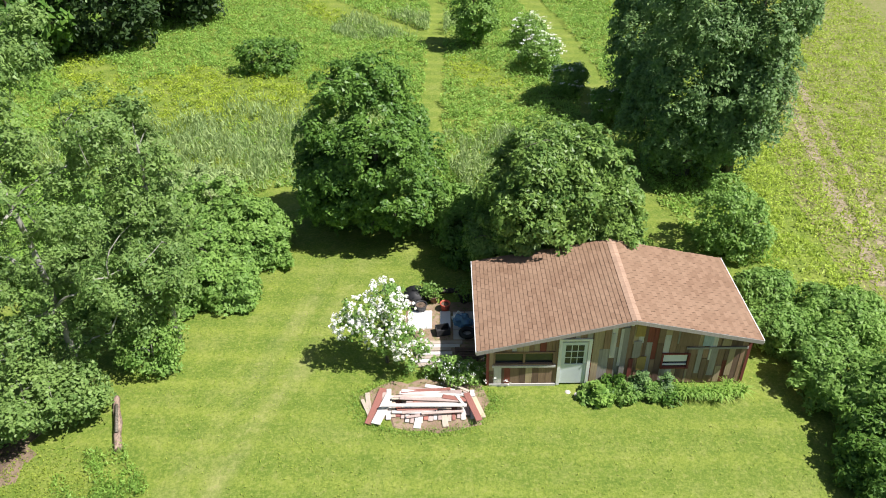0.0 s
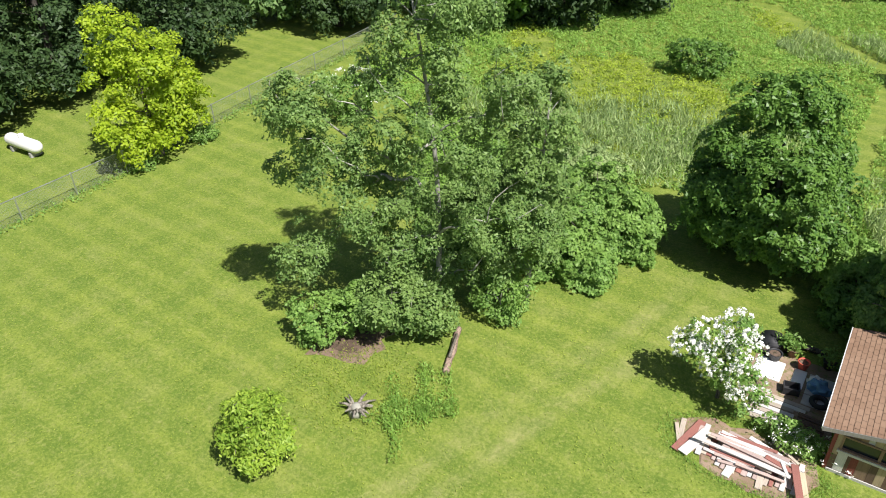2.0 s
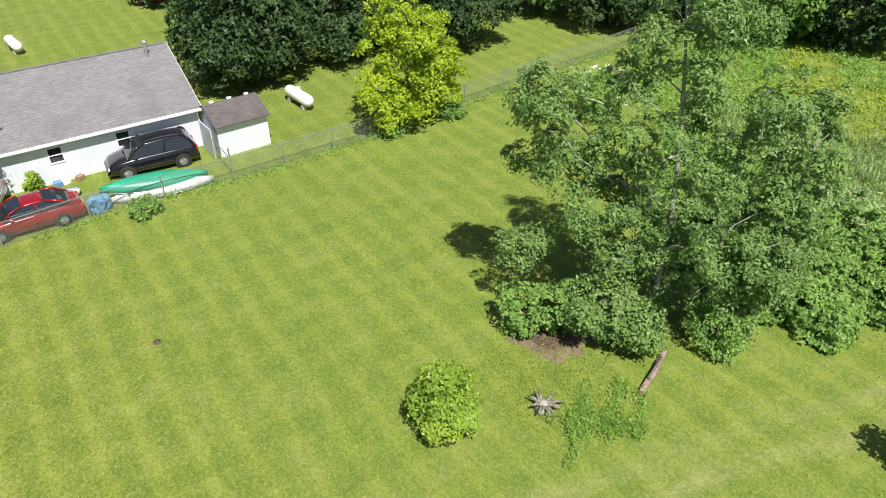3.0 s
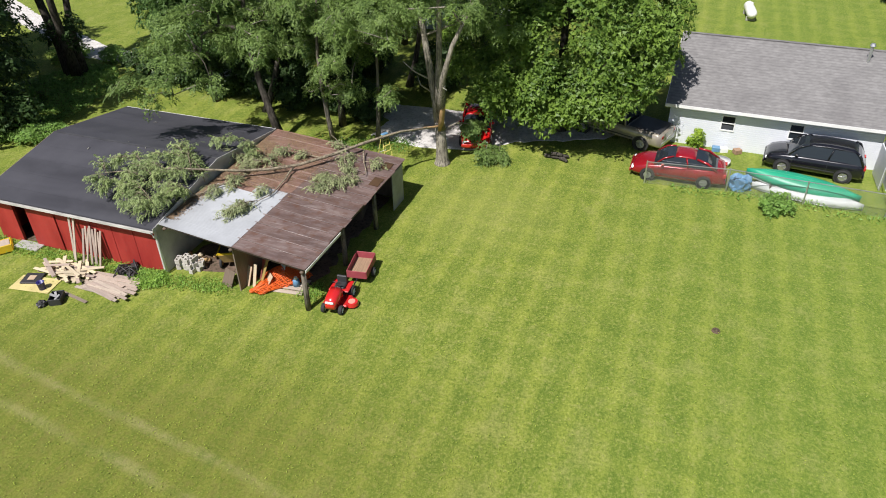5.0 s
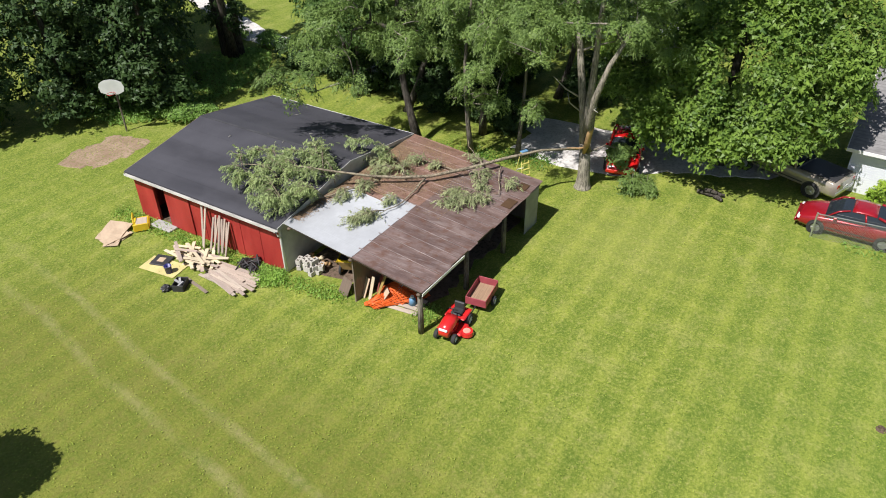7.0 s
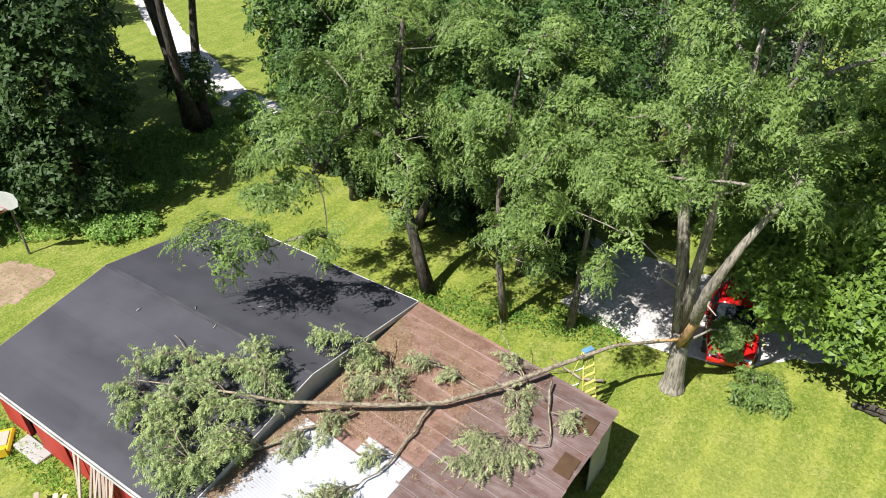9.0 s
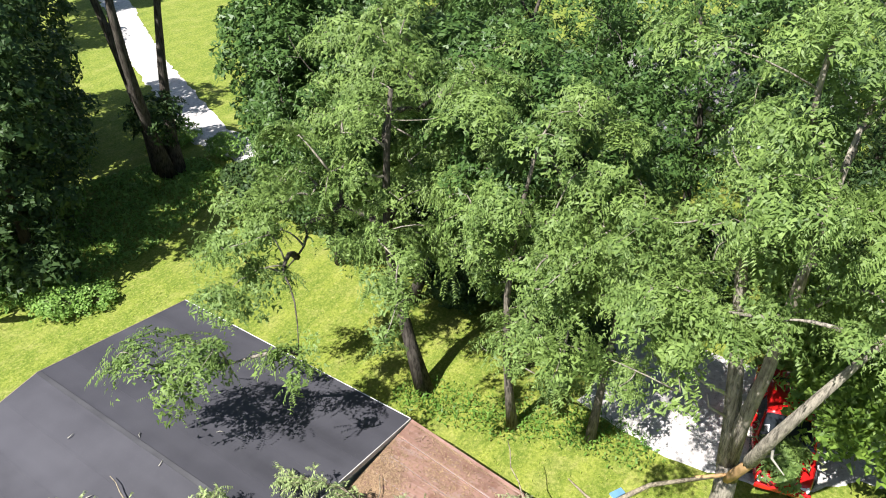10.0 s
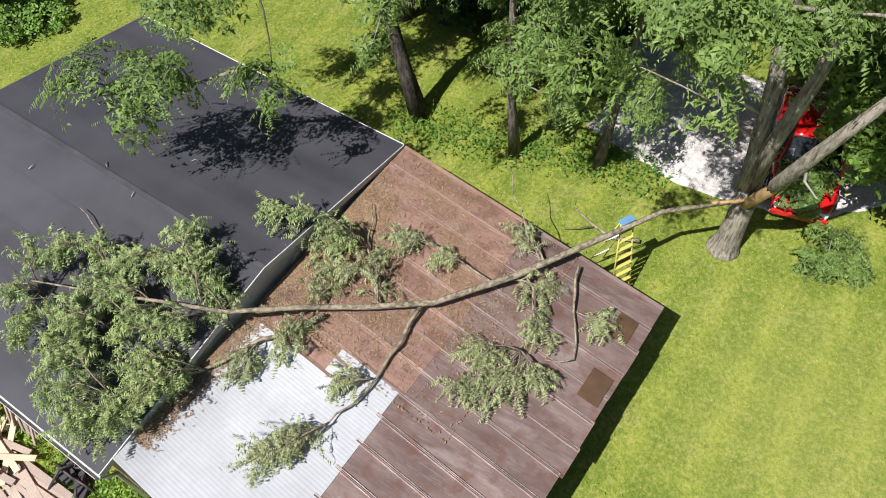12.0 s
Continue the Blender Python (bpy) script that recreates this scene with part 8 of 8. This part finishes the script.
for v in bm.verts:
    v.co.z = max(-0.03, v.co.z * 0.6) * (1 + 0.3 * noise.noise(v.co * 9))
part("mound", bm, M["soil"], spot)

# ---- the yard beside the cabin ----
tagged(part("patio", blob_mesh("patio", [(-1.75, 20.2), (-1.7, 22.6), (0.95, 22.9), (1.15, 19.4), (-0.6, 19.2)], 0.03, M["dirt"], 0.15, 16)), "bare ground of the cabin yard", "yard", "", "structure")
for x0, x1, y0, y1 in ((-1.65, -0.72, 21.25, 22.3), (-0.4, 0.0, 21.3, 22.25)):
    ob = tagged(part("paving_slab", box(bmesh.new(), x0, x1, y0, y1, 0.0, 0.07, None, 0.012), M["white"]), "pale concrete paving slab in the cabin yard", "slab", "paving slabs")
for i in range(6):
    x, y = 0.1 + 0.46 * (i % 2), 20.6 + 0.55 * (i // 2)
    tagged(part("paving_slab", box(bmesh.new(), x, x + 0.43, y + 0.02, y + 0.53, 0.0, 0.06, None, 0.012), M["concrete"]), "grey shaded paving slab by the cabin wall", "slab", "paving slabs")
for i in range(7):
    y = 19.25 + 0.2 * i
    plank("step_board", "pale weathered board laid as a path", (-1.3 + rw.uniform(-0.1, 0.1), y, 0.03), (0.15 + rw.uniform(-0.2, 0.3), y + rw.uniform(-0.05, 0.05), 0.03), 0.17, 0.05, M["pale_board"] if i % 2 else M["weath"], "board", "path boards")
for i in range(5):
    plank("slat", "dark slat in a stack by the cabin", (0.15, 19.55 + 0.14 * i, 0.03 + 0.02 * (i % 2)), (1.0, 19.5 + 0.14 * i, 0.03 + 0.02 * (i % 2)), 0.09, 0.06, M["dark_board"], "slat", "stacked slats")


def pot(x, y, r0, h, mat, label, plant=None):
    ob = thing("plant_pot", pose(x, y, 0.03), label, "plant pot", "pots")
    bm = bmesh.new()
    rings = [(r0 * 0.72, 0), (r0, h), (r0 * 1.06, h), (r0 * 1.06, h * 1.08), (r0 * 0.9, h * 1.08), (r0 * 0.85, h * 0.85)]
    loops = [[bm.verts.new((r_ * math.cos(a), r_ * math.sin(a), z)) for a in np.linspace(0, 2 * math.pi, 15)[:-1]] for r_, z in rings]
    for a, b in zip(loops, loops[1:]):
        for i in range(14):
            bm.faces.new((a[i], a[(i + 1) % 14], b[(i + 1) % 14], b[i]))
    bm.faces.new(loops[0][::-1])
    part("vessel", bm, mat, ob, "", True)
    part("earth", cyl(bmesh.new(), (0, 0, h * 0.8), (0, 0, h * 0.88), r0 * 0.86, None, 14), M["soil"], ob)
    if plant:
        rp = np.random.default_rng(int(100 * (x + 20)))
        at = np.array([0, 0, h + 0.2]) + rp.normal(0, 1, (160, 3)) * np.array([r0, r0, 0.16]) * 0.8
        part("plant", quads("plant", leaves(at, rp.normal(0, 1, (160, 3)) + np.array([0, 0, 1]), 0.12, r=rp), M[plant]), None, ob)["kind"] = "stuff"


pot(-0.2, 22.4, 0.2, 0.3, M["pot_red"], "orange-red plant pot on the yard")
pot(-1.15, 22.35, 0.24, 0.3, M["black_trim"], "round black plant pot")
pot(-1.55, 22.55, 0.2, 0.25, M["black_trim"], "small black plant pot")
pot(-0.65, 22.9, 0.2, 0.3, M["brown_board"], "brown pot at the yard's back edge", "shrub")
pot(0.55, 22.9, 0.22, 0.3, M["black_trim"], "dark pot with a leafy plant", "shrub")
pot(-0.95, 23.05, 0.2, 0.3, M["black_trim"], "dark pot with a young plant", "shrub")
tub = thing("tub", pose(-1.4, 23.1, 0.02, 0, 0, 20), "dark oval tub at the back of the yard", "tub")
part("shell", tubes("shell", [([(0, 0, 0), (0, 0, 0.35), (0, 0, 0.36), (0, 0, 0.1)], [0.36, 0.45, 0.4, 0.33])], M["black_trim"], 14), None, tub)
ob = thing("crate", pose(-0.3, 21.0, 0.06, 0, 0, 12), "black open crate on the paving", "crate")
for a, b, c, d in ((-0.26, 0.26, -0.2, -0.17), (-0.26, 0.26, 0.17, 0.2), (-0.26, -0.23, -0.17, 0.17), (0.23, 0.26, -0.17, 0.17)):
    part("side", box(bmesh.new(), a, b, c, d, 0, 0.26), M["black_trim"], ob)
part("base", box(bmesh.new(), -0.23, 0.23, -0.17, 0.17, 0.0, 0.04), M["iron"], ob)
crumple("tarp", "crumpled light blue tarp by the cabin wall", "tarp", 0.5, 21.5, 0.06, 0.36, 0.26, 0.3, M["blue_light"], 8)
crumple("sack", "pale sack beside the blue tarp", "sack", 0.3, 21.75, 0.06, 0.22, 0.2, 0.22, M["boat_white"], 12)
ty = thing("old_tyre", pose(0.62, 20.85, 0.16), "old black tyre lying flat by the cabin", "tyre")
part("rubber", tubes("rubber", [([(0.24 * math.cos(a), 0.24 * math.sin(a), 0) for a in np.linspace(0, 2 * math.pi, 19)], [0.09] * 19)], M["tyre"], 8), None, ty)
lg = thing("log", pose(0, 0, 0), "dark log closing the yard at the back", "log")
part("stem", tubes("stem", [([(-0.85, 23.45, 0.12), (0.35, 23.5, 0.12)], [0.12, 0.11])], M["dark_bark"], 8), None, lg)

# boards heaped in a half ring before the bush
tagged(part("bed_edge", blob_mesh("bed_edge", [(-3.1, 17.9), (-2.9, 16.9), (-1.8, 16.35), (-0.2, 16.2), (0.9, 16.5), (1.25, 17.5), (0.9, 18.4), (-2.4, 18.5)], 0.03, M["dirt"], 0.25, 18)), "bare earth under the board heap", "dirt", "", "structure")
rp = np.random.default_rng(111)
M["faded_red"] = wood("faded_red_board", (0.40, 0.17, 0.13), "z", 0.35, 0.5)
M["pinkish"] = wood("pinkish_flaking_board", (0.52, 0.40, 0.35), "z", 0.35, 0.5)
paints = ["pinkish", "pale_board", "weath", "faded_red", "pinkish", "pale_board"]
for i in range(20):  # short pieces bedded side by side
    x, y = -2.25 + 0.155 * i, 16.75 + 0.25 * abs(i - 10) / 10
    plank("salvaged_board", "short flaking board bedded in the earth", (x, y - rp.uniform(0.1, 0.35), 0.05), (x + rp.uniform(-0.08, 0.08), y + rp.uniform(0.6, 1.2), 0.06 + 0.01 * (i % 3)), rp.uniform(0.11, 0.17), 0.03, M[paints[i % 6]], "board", "heap of salvaged boards")
for i in range(16):  # longer ones laid across them
    a, L = rp.normal(0.0, 0.07), rp.uniform(0.9, 2.1)
    c = np.array([-0.8 + rp.uniform(-0.4, 0.5), 16.85 + 0.06 * i])
    d = np.array([math.cos(a), math.sin(a)]) * L / 2
    z = 0.12 + 0.012 * i
    plank("salvaged_board", "salvaged board with flaking white and red paint", (*(c - d), z), (*(c + d), z + rp.uniform(-0.02, 0.02)), rp.uniform(0.09, 0.16), 0.03, M[paints[(i * 5) % 6]], "board", "heap of salvaged boards")
for x0, y0, x1, y1, w, mt, z in ((-2.35, 18.1, -2.75, 16.5, 0.26, "faded_red", 0.06), (-2.1, 17.7, -2.5, 16.45, 0.32, "pale_board", 0.12), (-1.7, 17.74, 0.8, 17.52, 0.13, "pale_board", 0.30), (-2.35, 17.08, 0.5, 17.06, 0.13, "pale_board", 0.31), (0.5, 17.6, 0.9, 16.4, 0.22, "faded_red", 0.30), (-1.05, 16.95, -1.15, 16.3, 0.24, "pale_board", 0.06), (-0.25, 16.9, -0.2, 16.35, 0.2, "weath", 0.06), (0.75, 17.6, 1.05, 16.7, 0.18, "fresh", 0.1), (-2.9, 17.9, -2.7, 16.7, 0.16, "weath", 0.05), (-3.05, 17.6, -2.75, 16.9, 0.12, "weath", 0.05), (-1.75, 17.4, 0.35, 17.28, 0.12, "pinkish", 0.29), (-0.3, 17.46, 0.5, 17.3, 0.18, "faded_red", 0.30), (-1.5, 17.95, -0.6, 17.85, 0.14, "pinkish", 0.2), (-0.9, 18.05, 0.1, 17.8, 0.16, "pale_board", 0.22), (-0.2, 18.2, 0.6, 17.75, 0.1, "weath", 0.25), (0.15, 17.5, 0.45, 17.0, 0.1, "pale_board", 0.32), (-1.0, 16.8, 0.4, 16.9, 0.1, "pinkish", 0.2)):
    plank("salvaged_board", "long salvaged board with flaking paint", (x0, y0, z), (x1, y1, z - 0.02), w, 0.035, M[mt], "board", "heap of salvaged boards", rp.uniform(-4, 4))
tree("rose_bush", "rambling rose with cream flowers beside the cabin", "bush", 0.5, 18.5, [(0, 0, 0.5, 0.8, 0.5, 0.55), (-0.8, 0.3, 0.4, 0.6, 0.4, 0.4)], M["shrub"], M["bark"], 0.03, 0.7, 50, 70, 0.28, 0.10, 260, limbs=4, twigs=8)
rr = np.random.default_rng(261)
c = np.array([0.5, 18.4, 0.55]) + rr.normal(0, 1, (60, 3)) * np.array([0.55, 0.3, 0.25])
c[:, 2] = np.maximum(c[:, 2], 0.2)
at = (c[:, None, :] + rr.normal(0, 0.04, (60, 9, 3))).reshape(-1, 3)
tagged(part("rose_blossom", quads("rose_blossom", leaves(at, rr.normal(0, 1, at.shape), 0.06, r=rr), M["petal"])), "small cream rose blossoms over the bush", "flowers", "", "stuff")

# ---- flower bed along the cabin front ----
BED = ((4.75, 17.75, 0.5, 0.42, 0.20, "shrub", "broad-leaved green plant at the foot of the door"), (5.1, 17.5, 0.6, 0.45, 0.20, "meadow", "broad-leaved pale green plant in the bed"),
       (5.55, 17.85, 0.85, 0.42, 0.14, "maple", "dark bushy plant in the bed before the cabin"), (6.0, 17.55, 0.62, 0.4, 0.10, "shrub", "loose leafy plant in the bed before the cabin"),
       (6.35, 17.85, 0.95, 0.38, 0.11, "poplar", "tall grey-green plant in the bed before the cabin"), (6.8, 17.6, 0.7, 0.4, 0.10, "shrub", "loose leafy plant in the bed before the cabin"),
       (7.2, 17.8, 0.9, 0.42, 0.10, "poplar", "tall grey-green plant in the bed before the cabin"), (7.45, 17.45, 0.5, 0.34, 0.10, "maple", "low dark plant at the bed's edge"))
for k, (x, y, h, rx, size, lf, label) in enumerate(BED):
    tree("bed_plant", label, "plant", x, y, [(0, 0, h * 0.4, rx, rx * 0.8, h * 0.4), (0.12 * (-1) ** k, 0, h * 0.75, rx * 0.5, rx * 0.45, h * 0.35), (-0.2, -0.1, h * 0.3, rx * 0.6, rx * 0.6, h * 0.35)], M[lf], M["bark"], 0.02, h * 0.6, 30, 60, 0.22, size, 270 + k, limbs=4, twigs=8, group="bed plants")
rd = np.random.default_rng(280)
for k in range(11):
    x, y = 7.5 + 0.23 * k + rd.uniform(-0.05, 0.05), 17.65 + rd.uniform(-0.25, 0.2)
    blades = []
    for i in range(46):
        a, L = rd.uniform(0, 6.28), rd.uniform(0.35, 0.62)
        d = np.array([math.cos(a), math.sin(a), 0])
        s = np.array([-d[1], d[0], 0]) * 0.014
        p0, p1, p2 = np.zeros(3), d * L * 0.35 + np.array([0, 0, L * 0.75]), d * L * 0.85 + np.array([0, 0, L * 0.6])
        blades += [[p0 - s, p0 + s, p1 + s, p1 - s], [p1 - s, p1 + s, p2 + s * 0.2, p2 - s * 0.2]]
    ob = tagged(part("daylily", quads("daylily", np.array(blades), M["meadow"])), "clump of arching daylily leaves", "plant", "daylilies")
    ob.location = (x, y, 0)
for k in range(4):
    ob = thing("edging_stone", pose(4.0 + 0.3 * k, 17.9 - 0.12 * k, 0), "pale stone at the foot of the door", "stone", "edging stones")
    bm = bmesh.new()
    bmesh.ops.create_icosphere(bm, subdivisions=2, radius=0.1)
    for v in bm.verts:
        v.co.z = max(-0.02, v.co.z * 0.35) * (1 + 0.3 * noise.noise(v.co * 8 + Vector((k, 0, 0))))
    part("stone", bm, M["concrete"], ob)

# ---- beside the house ----
tb = thing("wash_tub", pose(-37.1, 3.35, 0), "white plastic tub beside the red sedan", "tub")
part("shell", tubes("shell", [([(0, 0, 0), (0, 0, 0.32), (0, 0, 0.33), (0, 0, 0.08)], [0.38, 0.48, 0.42, 0.34])], M["tank"], 16), None, tb)
crumple("tarp", "crumpled blue-grey tarp behind the fence", "tarp", -34.9, 4.25, 0, 0.5, 0.55, 0.5, M["blue_light"], 21)
pl = tree("wall_shrub", "small green shrub against the white wall", "shrub", -38.75, 2.0, [(0, 0, 0.6, 0.32, 0.4, 0.65)], M["young"], M["bark"], 0.03, 0.8, 26, 60, 0.22, 0.12, 290, limbs=3, twigs=4)
for k, (y, mt) in enumerate(((3.1, "blue_light"), (3.5, "white"), (4.2, "brown_board"))):
    ob = thing("wall_box", pose(-38.7, y, 0, 0, 0, 15 * k), "small box standing at the house wall", "box", "boxes")
    part("box", box(bmesh.new(), -0.16, 0.16, -0.2, 0.2, 0, 0.26, None, 0.02), M[mt], ob)
ps = thing("fence_panel", pose(-37.2, 10.72, 0), "pale translucent panel between house and shed", "fence panel")
part("sheet", box(bmesh.new(), -0.95, 0.75, -0.02, 0.02, 0.05, 1.75), M["siding"], ps)
for x in (-0.9, 0.72):
    part("post", cyl(bmesh.new(), (x, 0.05, 0), (x, 0.05, 1.85), 0.035, None, 7), M["steel"], ps)

# ---- the house behind the wood ----
hb = thing("far_house", pose(-58.5, -17.5, 0, 0, 0, 12), "house with a pale grey roof glimpsed through the trees", "house")
part("wall", box(bmesh.new(), -4, 4, -5.5, 5.5, 0, 2.7), M["siding"], hb)
for s in (-1, 1):
    bm = slab(bmesh.new(), [(0, -6, 4.6), (s * 4.5, -6, 2.6), (s * 4.5, 6, 2.6), (0, 6, 4.6)] if s > 0 else [(0, 6, 4.6), (s * 4.5, 6, 2.6), (s * 4.5, -6, 2.6), (0, -6, 4.6)], 0.12)
    part("roof", bm, M["house_roof"], hb)
for y in (-5.5, 5.4):
    part("gable", prism(bmesh.new(), [(-4, y, 2.7), (4, y, 2.7), (0, y, 4.45)], (0, 0.1, 0)), M["siding"], hb)
for y in (-3.2, 0.2, 3.4):
    w = part("window", box(bmesh.new(), 4.002, 4.05, y - 0.5, y + 0.5, 1.0, 2.1), M["white"], hb)
    part("pane", box(bmesh.new(), 4.052, 4.06, y - 0.42, y + 0.42, 1.08, 2.02), M["glass"], w)
ky = thing("kayak", pose(-69.5, 18.0, 0, 0, 0, 80), "red kayak lying on the far lawn", "kayak")
part("hull", loft(bmesh.new(), [[(t * 1.7, 0.32 * (1 - abs(t) ** 2.2) * math.cos(a) + 0.001 * math.cos(a), 0.14 + 0.14 * (1 - 0.6 * abs(t)) * math.sin(a)) for a in np.linspace(0, 2 * math.pi, 9)[:-1]] for t in np.linspace(-0.99, 0.99, 9)]), M["mower_red"], ky, "", True)
gb_ = thing("water_barrel", pose(-69.8, 20.2, 0), "green barrel on the far lawn", "barrel")
part("drum", tubes("drum", [([(0, 0, 0), (0, 0, 0.4), (0, 0, 0.9), (0, 0, 0.95)], [0.42, 0.48, 0.42, 0.3])], M["boat_green"], 14), None, gb_)
# roof litter
rk = np.random.default_rng(300)
for k in range(7):
    x, y = rk.uniform(-29, -21.5), rk.uniform(-27.5, -20.5)
    a = rk.uniform(0, 6.28)
    tagged(part("fallen_twig", tubes("fallen_twig", [([(x, y, roof_z(x) + 0.03), (x + 0.09 * math.cos(a), y + 0.09 * math.sin(a), roof_z(x + 0.09 * math.cos(a)) + 0.05), (x + 0.17 * math.cos(a + 0.2), y + 0.17 * math.sin(a + 0.2), roof_z(x + 0.17 * math.cos(a + 0.2)) + 0.03)], [0.014, 0.011, 0.006])], M["pale_bark"], 5)), "short pale twig on the black roof", "twig", "roof twigs")

# ---- rough growth and lawn grass ----
def strip(pts, w):
    def inside(x, y, r):
        d = np.full(x.shape, 9.0)
        for (ax, ay), (bx, by) in zip(pts, pts[1:]):
            t = np.clip(((x - ax) * (bx - ax) + (y - ay) * (by - ay)) / ((bx - ax) ** 2 + (by - ay) ** 2), 0, 1)
            d = np.minimum(d, np.hypot(x - ax - t * (bx - ax), y - ay - t * (by - ay)))
        return d < w * r.uniform(0.2, 1.0, len(x))
    return inside


sward("fence_weeds", "tall weeds along the fence foot", 15000, (-36, -32, 1, 47, strip([(x + 0.25, y) for x, y in line], 0.6)), 0.11, 0.3, "shrub", 311)
sward("barn_weeds", "tall green weeds along the barn foot", 26000, (-23, -18.5, -29.5, -15, strip([(-20.7, -29), (-20.6, -24.8), (-20.45, -20.6), (-20.3, -19.0), (-20.5, -16.2)], 0.6)), 0.08, 0.2, "meadow", 312, upright=0.7)
sward("barn_weeds", "lush weeds beside the downpipe", 12000, (-21.5, -19, -21, -18, lambda x, y, r: np.hypot((x + 20.2) / 0.8, (y + 19.6) / 1.0) < r.uniform(0.3, 1, len(x))), 0.1, 0.38, "meadow", 313)
sward("ring_plants", "leafy green plants in the garden ring", 22000, (-13, -8.5, 11, 16.5, lambda x, y, r: (np.hypot((x + 10.7) / 1.3, (y - 13.6) / 1.9) + 0.45 * wave(x, y, 2.2, 4) < r.uniform(0.2, 0.95, len(x)))), 0.1, 0.42, "meadow", 314, width=0.35, upright=0.7)
sward("ring_plants", "low rough grass in the garden ring", 9000, (-17, -9, 10.5, 16.5, lambda x, y, r: (np.hypot((x + 13) / 3.2, (y - 13.4) / 2.6) < r.uniform(0.5, 1, len(x)))), 0.06, 0.1, "lawn_leaf", 315)
sward("bed_grass", "longer grass round the board heap", 15000, (-4, 2, 15.4, 19, lambda x, y, r: np.abs(np.hypot((x + 0.9) / 2.3, (y - 17.4) / 1.3) - 1) < r.uniform(0.03, 0.2, len(x))), 0.075, 0.12, "meadow", 316, width=0.22, upright=0.85)
sward("wood_edge_plants", "low shaded weeds between the walnut trunks", 9000, (-36, -31.5, -21, -12, strip([(-33.0, -20.3), (-33.6, -17.6), (-34.4, -15.6), (-34.6, -13.6)], 1.1)), 0.1, 0.34, "maple", 319, upright=0.6)
sward("post_weeds", "weeds grown up round the lean-to post", 2500, (-22.4, -20.2, -13.2, -11.4, lambda x, y, r: np.hypot((x + 21.2) / 0.8, (y + 12.5) / 0.7) < r.uniform(0.2, 1, len(x))), 0.08, 0.22, "meadow", 318, upright=0.7)
sward("wood_floor_plants", "low plants on the shaded wood floor", 14000, (-42, -27, -42, -33, lambda x, y, r: (np.hypot((x + 34) / 7, (y + 38) / 3.6) < 1)), 0.18, 0.22, "shrub", 317)


def bramble(x, y, r):
    edge = np.hypot((x + 12.6) / 5.6, (y - 26.2) / 4.4)
    return edge + 0.16 * wave(x, y, 0.9, 6) < 1


rbm = np.random.default_rng(320)
x, y = rbm.uniform(-19.5, -6.5, 46000), rbm.uniform(21, 32, 46000)
ok = bramble(x, y, rbm)
x, y = x[ok], y[ok]
h = 1.0 + 0.45 * wave(x, y, 1.1, 3) + 0.3 * wave(x, y, 2.7, 5)
h = np.maximum(0.25, h * np.clip(1.25 - np.hypot((x + 12.6) / 5.6, (y - 26.2) / 4.4) ** 3, 0.3, 1.1))
z = h * rbm.uniform(0.55, 1.05, len(x))
q = leaves(np.stack([x, y, z], 1), np.stack([rbm.normal(0, 0.5, len(x)), rbm.normal(0, 0.5, len(x)), np.full(len(x), 0.9)], 1), 0.16, r=rbm, three=True)
tagged(part("bramble_thicket", quads("bramble_thicket", q, M["shrub"])), "continuous tangle of brambles and young growth", "thicket", "", "stuff")


def on_lawn(x, y, r):
    barn_in = (x > -31) & (x < -20.6) & (y > -28.4) & (y < -11.6)
    cabin_in = (x > -2.8) & (x < 10.1) & (y > 16.3) & (y < 23.2)
    drive_in = (x < -34.8) & (y < -2)
    return ~barn_in & ~cabin_in & ~drive_in & ~in_meadow(x, y) & (r.random(len(x)) < 0.62 + 0.3 * wave(x, y, 0.8, 11))


sward("lawn_grass", "short tufts and weeds standing in the mown lawn", 130000, (-40, 12, -38, 27, on_lawn), 0.05, 0.022, "lawn_leaf", 330, width=0.45, upright=0.2)
